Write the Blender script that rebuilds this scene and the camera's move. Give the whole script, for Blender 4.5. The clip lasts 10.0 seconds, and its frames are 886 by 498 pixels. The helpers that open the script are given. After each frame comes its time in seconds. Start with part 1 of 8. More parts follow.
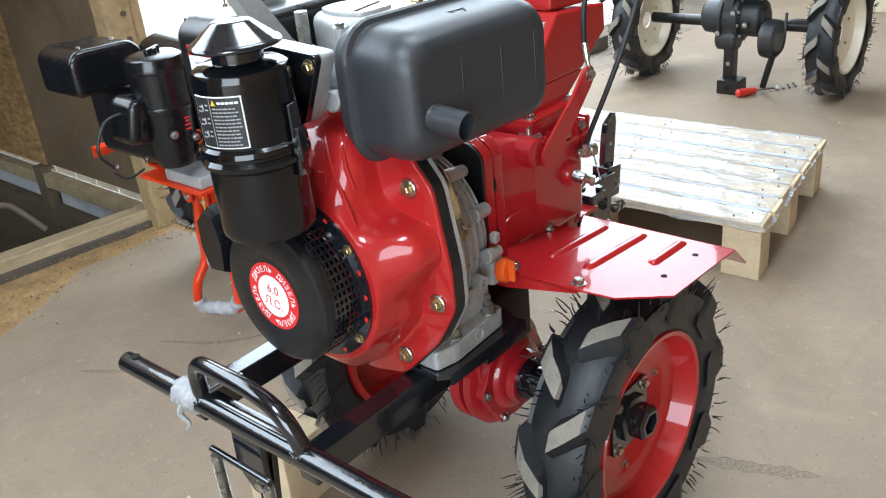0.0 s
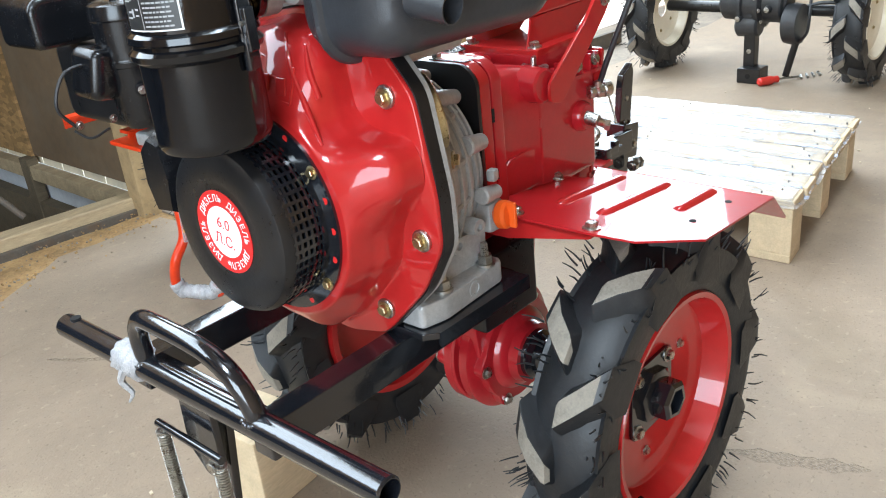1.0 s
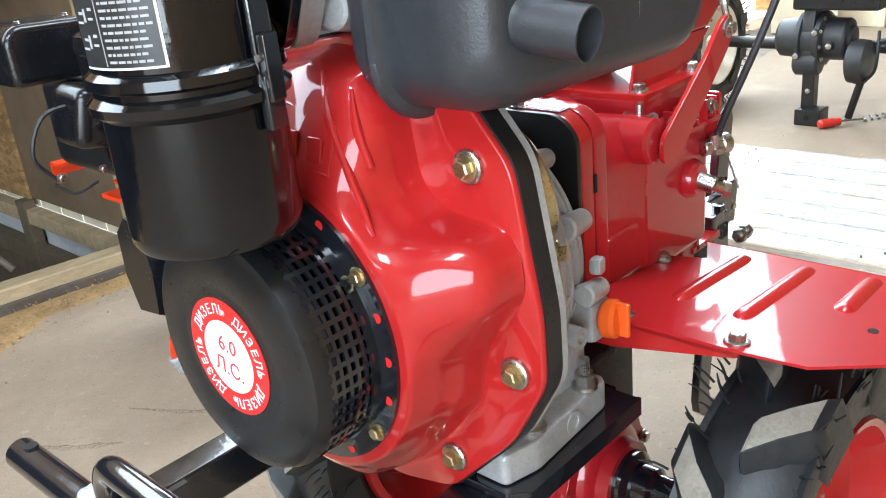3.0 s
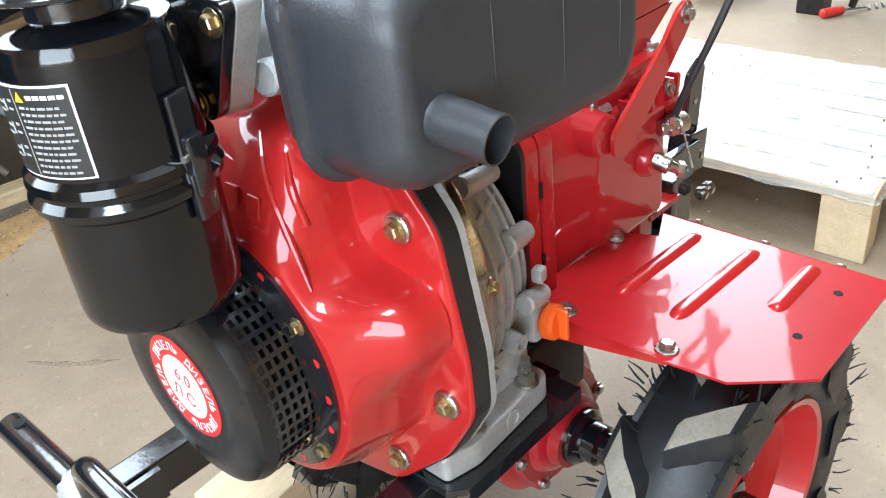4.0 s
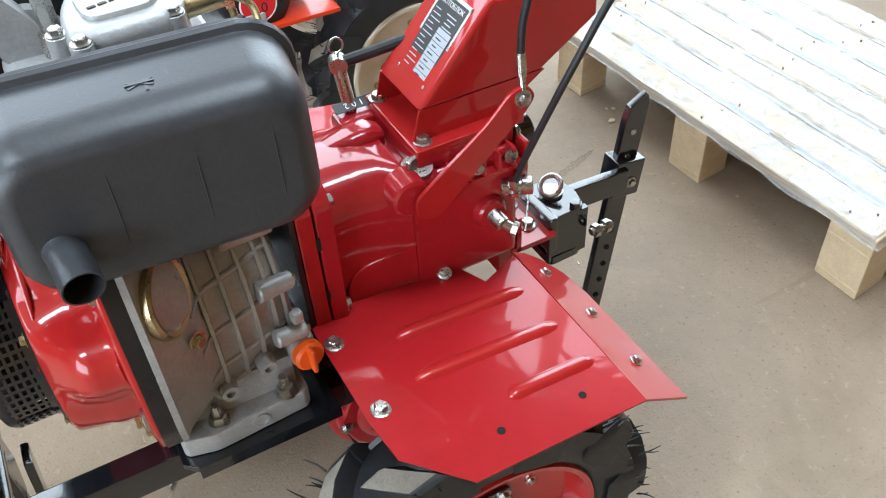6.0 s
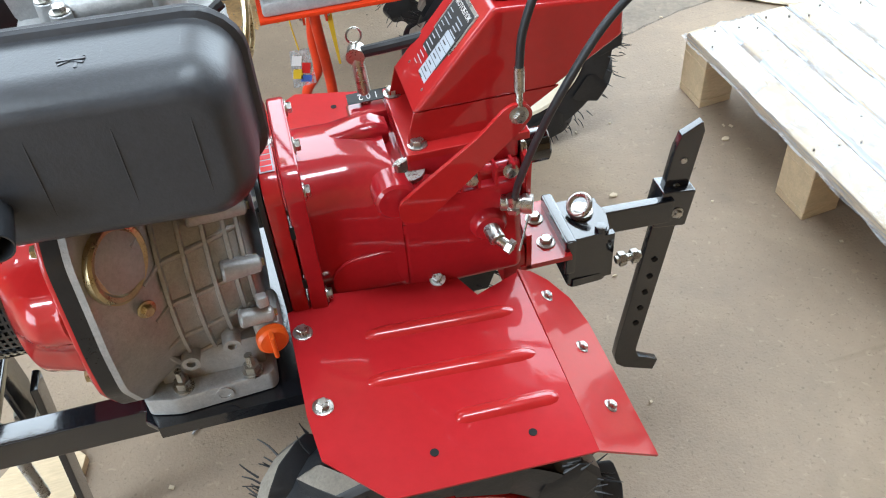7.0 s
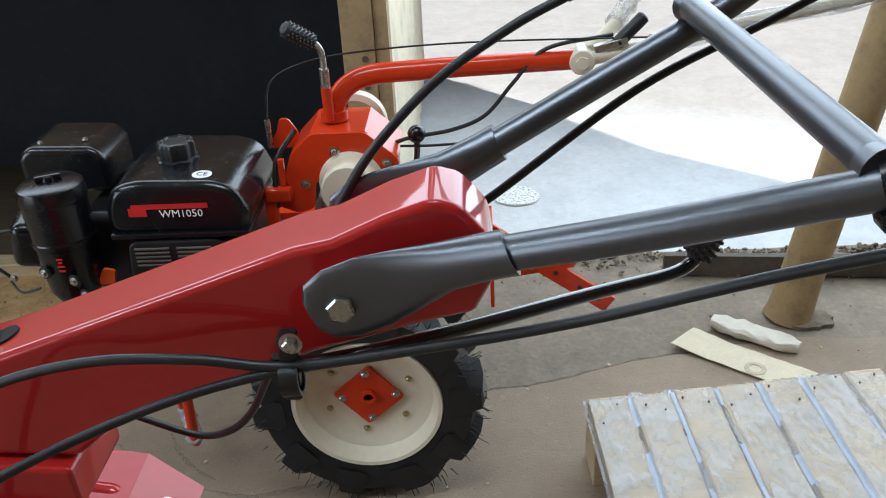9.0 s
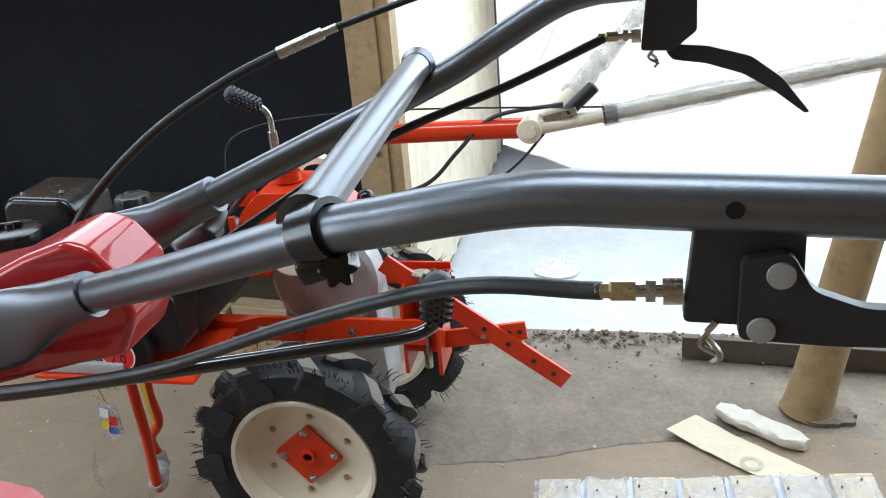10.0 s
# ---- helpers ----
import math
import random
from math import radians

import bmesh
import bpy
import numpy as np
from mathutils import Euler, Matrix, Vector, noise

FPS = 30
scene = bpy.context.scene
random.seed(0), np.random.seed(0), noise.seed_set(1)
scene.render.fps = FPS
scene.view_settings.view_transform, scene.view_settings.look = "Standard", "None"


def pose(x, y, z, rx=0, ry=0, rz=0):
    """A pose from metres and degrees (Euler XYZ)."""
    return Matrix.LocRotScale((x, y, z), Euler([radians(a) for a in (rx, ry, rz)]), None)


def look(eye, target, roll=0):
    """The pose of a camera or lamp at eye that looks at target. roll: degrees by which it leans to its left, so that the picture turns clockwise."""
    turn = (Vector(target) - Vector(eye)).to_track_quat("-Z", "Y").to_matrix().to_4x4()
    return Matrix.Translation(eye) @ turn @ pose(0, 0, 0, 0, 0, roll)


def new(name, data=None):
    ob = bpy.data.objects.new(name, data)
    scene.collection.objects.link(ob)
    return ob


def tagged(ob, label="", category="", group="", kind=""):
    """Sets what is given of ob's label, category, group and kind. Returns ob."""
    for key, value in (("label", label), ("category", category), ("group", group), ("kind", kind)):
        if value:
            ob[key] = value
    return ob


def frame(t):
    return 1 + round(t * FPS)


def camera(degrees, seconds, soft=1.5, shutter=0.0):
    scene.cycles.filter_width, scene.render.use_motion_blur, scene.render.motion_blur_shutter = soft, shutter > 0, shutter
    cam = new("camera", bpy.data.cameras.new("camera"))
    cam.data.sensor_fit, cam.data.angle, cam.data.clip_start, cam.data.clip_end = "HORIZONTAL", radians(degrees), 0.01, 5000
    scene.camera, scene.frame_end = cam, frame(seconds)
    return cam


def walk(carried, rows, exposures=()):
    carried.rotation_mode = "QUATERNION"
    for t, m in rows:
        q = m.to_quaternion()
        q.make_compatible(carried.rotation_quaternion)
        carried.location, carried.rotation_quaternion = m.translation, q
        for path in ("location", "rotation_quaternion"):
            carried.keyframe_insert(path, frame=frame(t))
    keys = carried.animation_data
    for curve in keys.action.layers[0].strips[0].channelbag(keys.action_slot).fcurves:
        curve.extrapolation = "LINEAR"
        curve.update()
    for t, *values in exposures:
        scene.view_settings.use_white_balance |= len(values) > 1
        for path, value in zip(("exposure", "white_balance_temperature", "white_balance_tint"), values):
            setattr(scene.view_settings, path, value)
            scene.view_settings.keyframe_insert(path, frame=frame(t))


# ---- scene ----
cam = camera(53.7, 10.0, 1.1)
PATH = [
    (0, (-0.812, -0.788, 1.01), (0.499, 0.443, 0.134), -6.0),
    (0.5, (-0.767, -0.772, 0.948), (0.54, 0.475, 0.09), -6.3),
    (1, (-0.719, -0.723, 0.852), (0.593, 0.54, 0.026), -6.2),
    (1.5, (-0.683, -0.664, 0.799), (0.633, 0.616, 0.007), -6.0),
    (2, (-0.655, -0.606, 0.78), (0.668, 0.689, 0.023), -5.8),
    (2.5, (-0.614, -0.538, 0.772), (0.713, 0.764, 0.036), -5.8),
    (2.7, (-0.593, -0.514, 0.783), (0.738, 0.788, 0.051), -5.6),
    (3.8, (-0.518, -0.498, 0.91), (0.699, 0.754, -0.066), -6.9),
    (4, (-0.505, -0.53, 0.936), (0.673, 0.699, -0.114), -6.6),
    (4.5, (-0.447, -0.627, 1.016), (0.605, 0.621, -0.139), -4.7),
    (5, (-0.371, -0.712, 1.09), (0.499, 0.618, -0.124), -4.7),
    (5.5, (-0.26, -0.734, 1.126), (0.522, 0.586, -0.157), -4.2),
    (5.7, (-0.208, -0.731, 1.134), (0.521, 0.584, -0.185), -3.8),
    (6.8, (-0.029, -0.747, 1.151), (0.34, 0.628, -0.254), -4.8),
    (7, (0.034, -0.761, 1.142), (0.309, 0.656, -0.242), -4.9),
    (7.5, (0.223, -0.785, 1.164), (0.22, 0.697, -0.178), -4.6),
    (8, (0.38, -0.75, 1.183), (0.317, 0.789, -0.093), -6.7),
    (8.1, (0.419, -0.735, 1.185), (0.352, 0.832, -0.056), -6.7),
    (8.3, (0.482, -0.699, 1.198), (0.439, 0.935, 0.045), -4.8),
    (8.5, (0.557, -0.664, 1.209), (0.501, 1.021, 0.131), -4.0),
    (9, (0.693, -0.61, 1.227), (0.62, 1.146, 0.271), -3.0),
    (9.2, (0.764, -0.602, 1.219), (0.661, 1.164, 0.285), -2.9),
    (9.5, (0.888, -0.604, 1.207), (0.691, 1.166, 0.298), -3.3),
    (10, (1.06, -0.574, 1.188), (0.65, 1.22, 0.404), -4.7),
]
walk(cam, [(t, look(eye, target, roll)) for t, eye, target, roll in PATH], exposures=[(0, 0.90), (1.0, 1.24), (2.5, 1.38), (4.0, 1.50), (4.5, 1.44), (5.0, 1.2), (5.5, 0.96), (7.0, 1.08), (7.9, 1.17), (8.5, 0.27), (9.0, -0.02), (9.5, 0.20), (10.0, 0.40)])

# exposure, world, sun
world = bpy.data.worlds.new("world")
scene.world = world
world.use_nodes = True
wn = world.node_tree.nodes
sky = wn.new("ShaderNodeTexSky")
sky.sky_type, sky.sun_disc = "NISHITA", False
SUN_ELEV, SUN_FROM = 56.0, 133.0     # degrees above the ground; bearing of the sun in the plan
sky.sun_elevation = radians(SUN_ELEV)
sky.sun_rotation = radians(90 - SUN_FROM)
world.node_tree.links.new(sky.outputs[0], wn["Background"].inputs[0])
wn["Background"].inputs[1].default_value = 0.05
sun = new("sun", bpy.data.lights.new("sun", "SUN"))
sun.data.energy, sun.data.angle, sun.data.color = 5.0, radians(0.5), (1.0, 0.95, 0.87)
sd = Vector((math.cos(radians(SUN_ELEV)) * math.cos(radians(SUN_FROM)), math.cos(radians(SUN_ELEV)) * math.sin(radians(SUN_FROM)), math.sin(radians(SUN_ELEV))))
sun.matrix_world = look(sd * 20, (0, 0, 0))


def sky_lamp(name, loc, aim, w, h, watts, col):
    """Area lamp for sky light at an opening of the shed; only the gateway is in view."""
    ob = new(name, bpy.data.lights.new(name, "AREA"))
    ob.data.shape, ob.data.size, ob.data.size_y, ob.data.energy, ob.data.color = "RECTANGLE", w, h, watts, col
    ob.matrix_world = look(loc, aim)
    return ob


sky_lamp("gateway_daylight", (2.3, 1.75, 1.7), (1.5, 0.0, 0.8), 3.5, 2.2, 106, (0.74, 0.88, 1.0))
# fill light from an assumed end doorway that is never in view
sky_lamp("end_door_fill", (-4.5, -2.3, 1.45), (0.0, -0.3, 0.7), 3.3, 2.4, 128, (0.74, 0.88, 1.0))
# window out of view, assumed from the bluish sheen on upward faces
sky_lamp("window_daylight", (-1.3, 1.72, 2.08), (-0.9, -0.9, 0.9), 3.2, 1.10, 50, (0.73, 0.875, 1.0))
# two overhead fill lamps under added roof openings, none of them seen
sky_lamp("rooflight_fill", (0.6, -0.1, 3.06), (0.6, -0.1, 0.0), 1.4, 0.50, 30, (0.73, 0.875, 1.0))
sky_lamp("rooflight_fill", (-2.0, -0.7, 3.06), (-2.0, -0.7, 0.0), 1.4, 0.60, 44, (0.73, 0.875, 1.0))

# ---- materials ----
def mat(name, col, rough=0.5, metal=0.0, var=0.12, scale=12.0, bump=0.0, bscale=150.0, coat=0.0, rvar=0.12, dust=None, dust_amt=0.0, grain=None, flake=0.0):
    m = bpy.data.materials.new(name)
    m.use_nodes = True
    nt = m.node_tree
    n, ln = nt.nodes, nt.links
    b = n["Principled BSDF"]
    tc = n.new("ShaderNodeTexCoord")
    src = tc.outputs["Object"]
    if grain:
        mp = n.new("ShaderNodeMapping")
        mp.inputs["Scale"].default_value = grain
        ln.new(src, mp.inputs[0])
        src = mp.outputs[0]

    def tex(s, detail, rough_=0.6):
        t = n.new("ShaderNodeTexNoise")
        t.inputs["Scale"].default_value, t.inputs["Detail"].default_value, t.inputs["Roughness"].default_value = s, detail, rough_
        ln.new(src, t.inputs["Vector"])
        return t.outputs[0]

    def ramp(v, a, c0, c1, z):
        r = n.new("ShaderNodeMapRange")
        r.inputs[1].default_value, r.inputs[2].default_value, r.inputs[3].default_value, r.inputs[4].default_value = a, z, c0, c1
        ln.new(v, r.inputs[0])
        return r.outputs[0]

    big, fine = tex(scale, 4), tex(scale * 9, 5, 0.7)
    mix = n.new("ShaderNodeMix")
    mix.data_type = "RGBA"
    mix.inputs[6].default_value = (*[c * (1 - var) for c in col], 1)
    mix.inputs[7].default_value = (*[min(1, c * (1 + var)) for c in col], 1)
    add = n.new("ShaderNodeMath")
    add.operation = "MULTIPLY_ADD"
    add.inputs[1].default_value = 0.5
    ln.new(fine, add.inputs[0])
    half = n.new("ShaderNodeMath")
    half.operation = "MULTIPLY"
    half.inputs[1].default_value = 0.5
    ln.new(big, half.inputs[0])
    ln.new(half.outputs[0], add.inputs[2])
    ln.new(ramp(add.outputs[0], 0.35, 0, 1, 0.65), mix.inputs[0])
    out = mix.outputs[2]
    if dust:
        d = n.new("ShaderNodeMix")
        d.data_type = "RGBA"
        d.inputs[7].default_value = (*dust, 1)
        ln.new(out, d.inputs[6])
        ln.new(ramp(tex(scale * 2.3, 6, 0.7), 0.48, 0, dust_amt, 0.75), d.inputs[0])
        out = d.outputs[2]
    ln.new(out, b.inputs["Base Color"])
    ln.new(ramp(add.outputs[0], 0.3, max(0.02, rough - rvar), min(1, rough + rvar), 0.7), b.inputs["Roughness"])
    b.inputs["Metallic"].default_value = metal
    b.inputs["Coat Weight"].default_value = coat
    b.inputs["Coat Roughness"].default_value = 0.04
    if coat > 0.4:
        b.inputs["Specular IOR Level"].default_value = 0.12
    if bump:
        bp = n.new("ShaderNodeBump")
        bp.inputs["Strength"].default_value, bp.inputs["Distance"].default_value = bump, 0.002
        ln.new(tex(bscale, 3), bp.inputs["Height"])
        ln.new(bp.outputs[0], b.inputs["Normal"])
        if coat:
            ln.new(bp.outputs[0], b.inputs["Coat Normal"])
    return m


RED = mat("red_enamel", (0.40, 0.0150, 0.0150), 0.36, var=0.08, scale=9, bump=0.03, bscale=35, coat=0.9, rvar=0.06)
RED_SHEET = mat("red_enamel_on_sheet", (0.38, 0.0115, 0.0150), 0.36, var=0.08, scale=9, bump=0.05, bscale=30, coat=0.5, rvar=0.06)
RED_CAST = mat("red_enamel_on_casting", (0.38, 0.0130, 0.0190), 0.36, var=0.10, scale=14, bump=0.07, bscale=90, coat=1.0, rvar=0.08)
ORANGE = mat("orange_red_enamel", (0.62, 0.042, 0.010), 0.32, var=0.10, scale=12, bump=0.08, bscale=80, coat=0.5, rvar=0.06)
BLACK_GLOSS = mat("black_gloss_enamel", (0.008, 0.009, 0.012), 0.15, var=0.2, scale=25, bump=0.08, bscale=90, coat=0.6, rvar=0.08)
BLACK_GLOSS.node_tree.nodes["Principled BSDF"].inputs["Specular IOR Level"].default_value = 0.6
BLACK_SATIN = mat("black_satin_paint", (0.009, 0.009, 0.010), 0.34, var=0.2, scale=25, bump=0.08, bscale=220)
MUFFLER = mat("black_heatproof_paint", (0.032, 0.034, 0.039), 0.40, var=0.18, scale=18, bump=0.12, bscale=400, rvar=0.05)
PLASTIC = mat("black_plastic", (0.006, 0.0065, 0.008), 0.22, var=0.1, scale=30, bump=0.015, bscale=300)
RUBBER = mat("black_rubber", (0.011, 0.012, 0.014), 0.46, var=0.3, scale=14, bump=0.2, bscale=150, dust=(0.06, 0.055, 0.05), dust_amt=0.22)
LUG_TOP = mat("dusty_lug_face", (0.215, 0.19, 0.155), 0.85, var=0.2, scale=40, bump=0.3, bscale=200, dust=(0.06, 0.055, 0.05), dust_amt=0.5)
BLACK_DEEP = mat("deep_black_enamel", (0.004, 0.0045, 0.006), 0.10, var=0.2, scale=25, bump=0.05, bscale=90, rvar=0.06)
BLACK_DEEP.node_tree.nodes["Principled BSDF"].inputs["Specular IOR Level"].default_value = 0.55
CAST_BLACK = mat("black_painted_casting", (0.022, 0.023, 0.026), 0.42, var=0.25, scale=18, bump=0.25, bscale=120, dust=(0.07, 0.06, 0.05), dust_amt=0.25)
CAP_PLASTIC = mat("grained_black_plastic", (0.016, 0.017, 0.019), 0.36, var=0.2, scale=30, bump=0.1, bscale=300)
PLATE_GREY = mat("printed_grey_field", (0.42, 0.45, 0.50), 0.4, var=0.06)
ALU = mat("cast_aluminium", (0.410, 0.412, 0.412), 0.40, metal=0.30, var=0.2, scale=26, bump=0.25, bscale=500, rvar=0.08)
STEEL = mat("zinc_plated_steel", (0.46, 0.45, 0.42), 0.30, metal=1.0, var=0.12, scale=80, bump=0.1, bscale=300)
ZINC_DULL = mat("dull_zinc", (0.36, 0.38, 0.40), 0.45, metal=0.4, var=0.06, scale=60, bump=0.05, bscale=300)
GOLD = mat("yellow_zinc_steel", (0.50, 0.41, 0.24), 0.32, metal=1.0, var=0.25, scale=60, bump=0.1, bscale=300)
TUBE = mat("gunmetal_tube_paint", (0.130, 0.138, 0.155), 0.33, metal=0.85, var=0.08, scale=30, bump=0.08, bscale=900, rvar=0.05)
CREAM = mat("cream_rim_paint", (0.74, 0.66, 0.52), 0.38, var=0.06, scale=10, bump=0.05, bscale=100, coat=0.2)
DIPSTICK = mat("orange_plastic", (0.75, 0.10, 0.01), 0.35, var=0.06)
LABEL_RED = mat("red_sticker", (0.62, 0.02, 0.02), 0.35, var=0.04)
LABEL_WHITE = mat("white_sticker", (0.80, 0.80, 0.80), 0.4, var=0.03)
LABEL_BLACK = mat("black_sticker", (0.02, 0.02, 0.02), 0.4, var=0.1)
LABEL_GREY = mat("grey_print", (0.35, 0.35, 0.36), 0.5, var=0.05)
YELLOW = mat("yellow_print", (0.75, 0.50, 0.03), 0.5, var=0.05)
WOOD = mat("pale_pine", (0.58, 0.45, 0.29), 0.7, var=0.18, scale=5, bump=0.4, bscale=60, grain=(1, 6, 6), dust=(0.50, 0.37, 0.22), dust_amt=0.5)
WOOD_OLD = mat("weathered_timber", (0.38, 0.285, 0.17), 0.8, var=0.3, scale=4, bump=0.6, bscale=50, grain=(1, 7, 7), dust=(0.22, 0.16, 0.09), dust_amt=0.6)
WOOD_DARK = mat("dark_timber", (0.12, 0.09, 0.055), 0.85, var=0.35, scale=4, bump=0.6, bscale=50, grain=(1, 7, 7))
BOARD = mat("brown_board", (0.150, 0.098, 0.055), 0.8, var=0.25, scale=3, bump=0.2, bscale=60, dust=(0.17, 0.14, 0.10), dust_amt=0.4)
STEEL_DIRTY = mat("dirty_steel", (0.10, 0.085, 0.07), 0.7, metal=0.3, var=0.35, scale=8, bump=0.4, bscale=80, dust=(0.16, 0.09, 0.045), dust_amt=0.7)
DOOR_SKIN = mat("pale_sheet_metal", (0.74, 0.66, 0.50), 0.55, var=0.1, scale=4, bump=0.15, bscale=30, dust=(0.30, 0.27, 0.22), dust_amt=0.4)
POST_PAINT = mat("ochre_post_paint", (0.34, 0.235, 0.12), 0.7, var=0.15, scale=9, bump=0.3, bscale=60, dust=(0.14, 0.10, 0.06), dust_amt=0.7)
# near-black base colour for the boards of the sunken room
PIT = mat("dark_boarding", (0.030, 0.034, 0.043), 0.85, var=0.35, scale=3, bump=0.3, bscale=40, dust=(0.024, 0.021, 0.019), dust_amt=0.4)
ROOF = mat("dusty_roof_boards", (0.20, 0.135, 0.075), 0.75, var=0.2, scale=3, bump=0.3, bscale=30, grain=(1, 6, 1))
SCUFF = mat("dark_scuff", (0.13, 0.10, 0.075), 0.9, var=0.3, scale=20)


def patchy(m, scale, lo, hi, most):
    """Let a thin layer break up into patches."""
    n, ln = m.node_tree.nodes, m.node_tree.links
    t = n.new("ShaderNodeTexNoise")
    t.inputs["Scale"].default_value, t.inputs["Detail"].default_value = scale, 6
    r = n.new("ShaderNodeMapRange")
    r.inputs[1].default_value, r.inputs[2].default_value, r.inputs[3].default_value, r.inputs[4].default_value = lo, hi, 0.0, most
    ln.new(t.outputs[0], r.inputs[0])
    ln.new(r.outputs[0], n["Principled BSDF"].inputs["Alpha"])


LEVER_BLACK = mat("worn_black_lever_paint", (0.020, 0.022, 0.028), 0.42, var=0.2, scale=25, bump=0.08, bscale=220)
# pale colour that stands in for sunlight falling on the yard
SUN_FLECK = mat("painted_sun_fleck", (0.74, 0.74, 0.74), 0.8, var=0.08, scale=8)
patchy(SUN_FLECK, 16, 0.30, 0.50, 1.0)
patchy(SCUFF, 30, 0.40, 0.66, 0.42)
# shade inside holes and slots, painted as black discs on unbored parts
HOLE_SHADE = mat("hole_shade_black", (0.004, 0.004, 0.004), 0.95, var=0.1)
PAPER_STAIN = mat("stained_paper", (0.47, 0.40, 0.30), 0.85, var=0.2, scale=30)
PAPER = mat("kraft_paper", (0.62, 0.54, 0.40), 0.8, var=0.1, scale=14, bump=0.3, bscale=60)
FOAM = mat("off_white_foam", (0.60, 0.55, 0.47), 0.75, var=0.08, scale=20, bump=0.4, bscale=120)
DEBRIS = mat("chip", (0.55, 0.45, 0.32), 0.9, var=0.2)
YARN = mat("clear_tape", (0.36, 0.36, 0.37), 0.25, var=0.15, scale=60, bump=0.8, bscale=250)
RED_TOOL = mat("red_tool_plastic", (0.55, 0.03, 0.02), 0.4)
BLUE_BAG = mat("printed_bag", (0.05, 0.12, 0.40), 0.3, var=0.5, scale=60)


def floor_mat():
    """Dusty concrete with wide stains, faint drag streaks and dark specks."""
    m = mat("dusty_concrete", (0.258, 0.192, 0.134), 0.74, var=0.15, scale=1.7, bump=0.7, bscale=190, dust=(0.190, 0.143, 0.098), dust_amt=0.5, rvar=0.1)
    n, ln = m.node_tree.nodes, m.node_tree.links
    b = n["Principled BSDF"]
    tc = n.new("ShaderNodeTexCoord")

    def layer(old, col, lo, hi, amount, scale, detail, stretch, kind="noise"):
        mp = n.new("ShaderNodeMapping")
        mp.inputs["Scale"].default_value = stretch
        mp.inputs["Rotation"].default_value = (0, 0, 0.35)
        ln.new(tc.outputs["Object"], mp.inputs[0])
        if kind == "noise":
            t = n.new("ShaderNodeTexNoise")
            t.inputs["Detail"].default_value = detail
            t.inputs["Distortion"].default_value = 0.6
        else:
            t = n.new("ShaderNodeTexVoronoi")
        t.inputs["Scale"].default_value = scale
        ln.new(mp.outputs[0], t.inputs["Vector"])
        r = n.new("ShaderNodeMapRange")
        r.inputs[1].default_value, r.inputs[2].default_value, r.inputs[3].default_value, r.inputs[4].default_value = lo, hi, 0, amount
        ln.new(t.outputs[0], r.inputs[0])
        mx = n.new("ShaderNodeMix")
        mx.data_type = "RGBA"
        mx.inputs[7].default_value = (*col, 1)
        ln.new(old, mx.inputs[6])
        ln.new(r.outputs[0], mx.inputs[0])
        return mx.outputs[2]

    c = b.inputs["Base Color"].links[0].from_socket
    c = layer(c, (0.150, 0.105, 0.064), 0.60, 0.78, 0.6, 2.1, 8, (1, 1, 1))
    c = layer(c, (0.350, 0.268, 0.180), 0.58, 0.74, 0.55, 4.3, 7, (1, 1, 1))
    c = layer(c, (0.180, 0.134, 0.088), 0.66, 0.74, 0.5, 3.0, 5, (0.5, 6, 1))
    c = layer(c, (0.130, 0.097, 0.066), 0.10, 0.04, 0.6, 34, 0, (1, 1, 1), "cells")
    c = layer(c, (0.390, 0.300, 0.205), 0.62, 0.76, 0.5, 60, 4, (1, 1, 1))
    c = layer(c, (0.115, 0.083, 0.056), 0.60, 0.74, 0.5, 170, 3, (1, 1, 1))
    ln.new(c, b.inputs["Base Color"])
    return m


FLOOR = floor_mat()
DIRT = mat("crumbling_concrete", (0.300, 0.180, 0.075), 0.95, var=0.42, scale=11, bump=1.0, bscale=80, dust=(0.46, 0.30, 0.14), dust_amt=0.7)
ROUGH_SLAB = mat("rough_grey_concrete", (0.215, 0.174, 0.134), 0.92, var=0.32, scale=8, bump=1.0, bscale=42, dust=(0.175, 0.145, 0.115), dust_amt=0.7)
RUBBLE = mat("dark_rubble", (0.15, 0.115, 0.08), 0.95, var=0.5, scale=30, bump=1.0, bscale=90, dust=(0.24, 0.20, 0.15), dust_amt=0.6)
ASPHALT = mat("sun_bleached_asphalt", (0.55, 0.565, 0.59), 0.92, var=0.12, scale=5, bump=0.8, bscale=120, dust=(0.43, 0.44, 0.46), dust_amt=0.6)


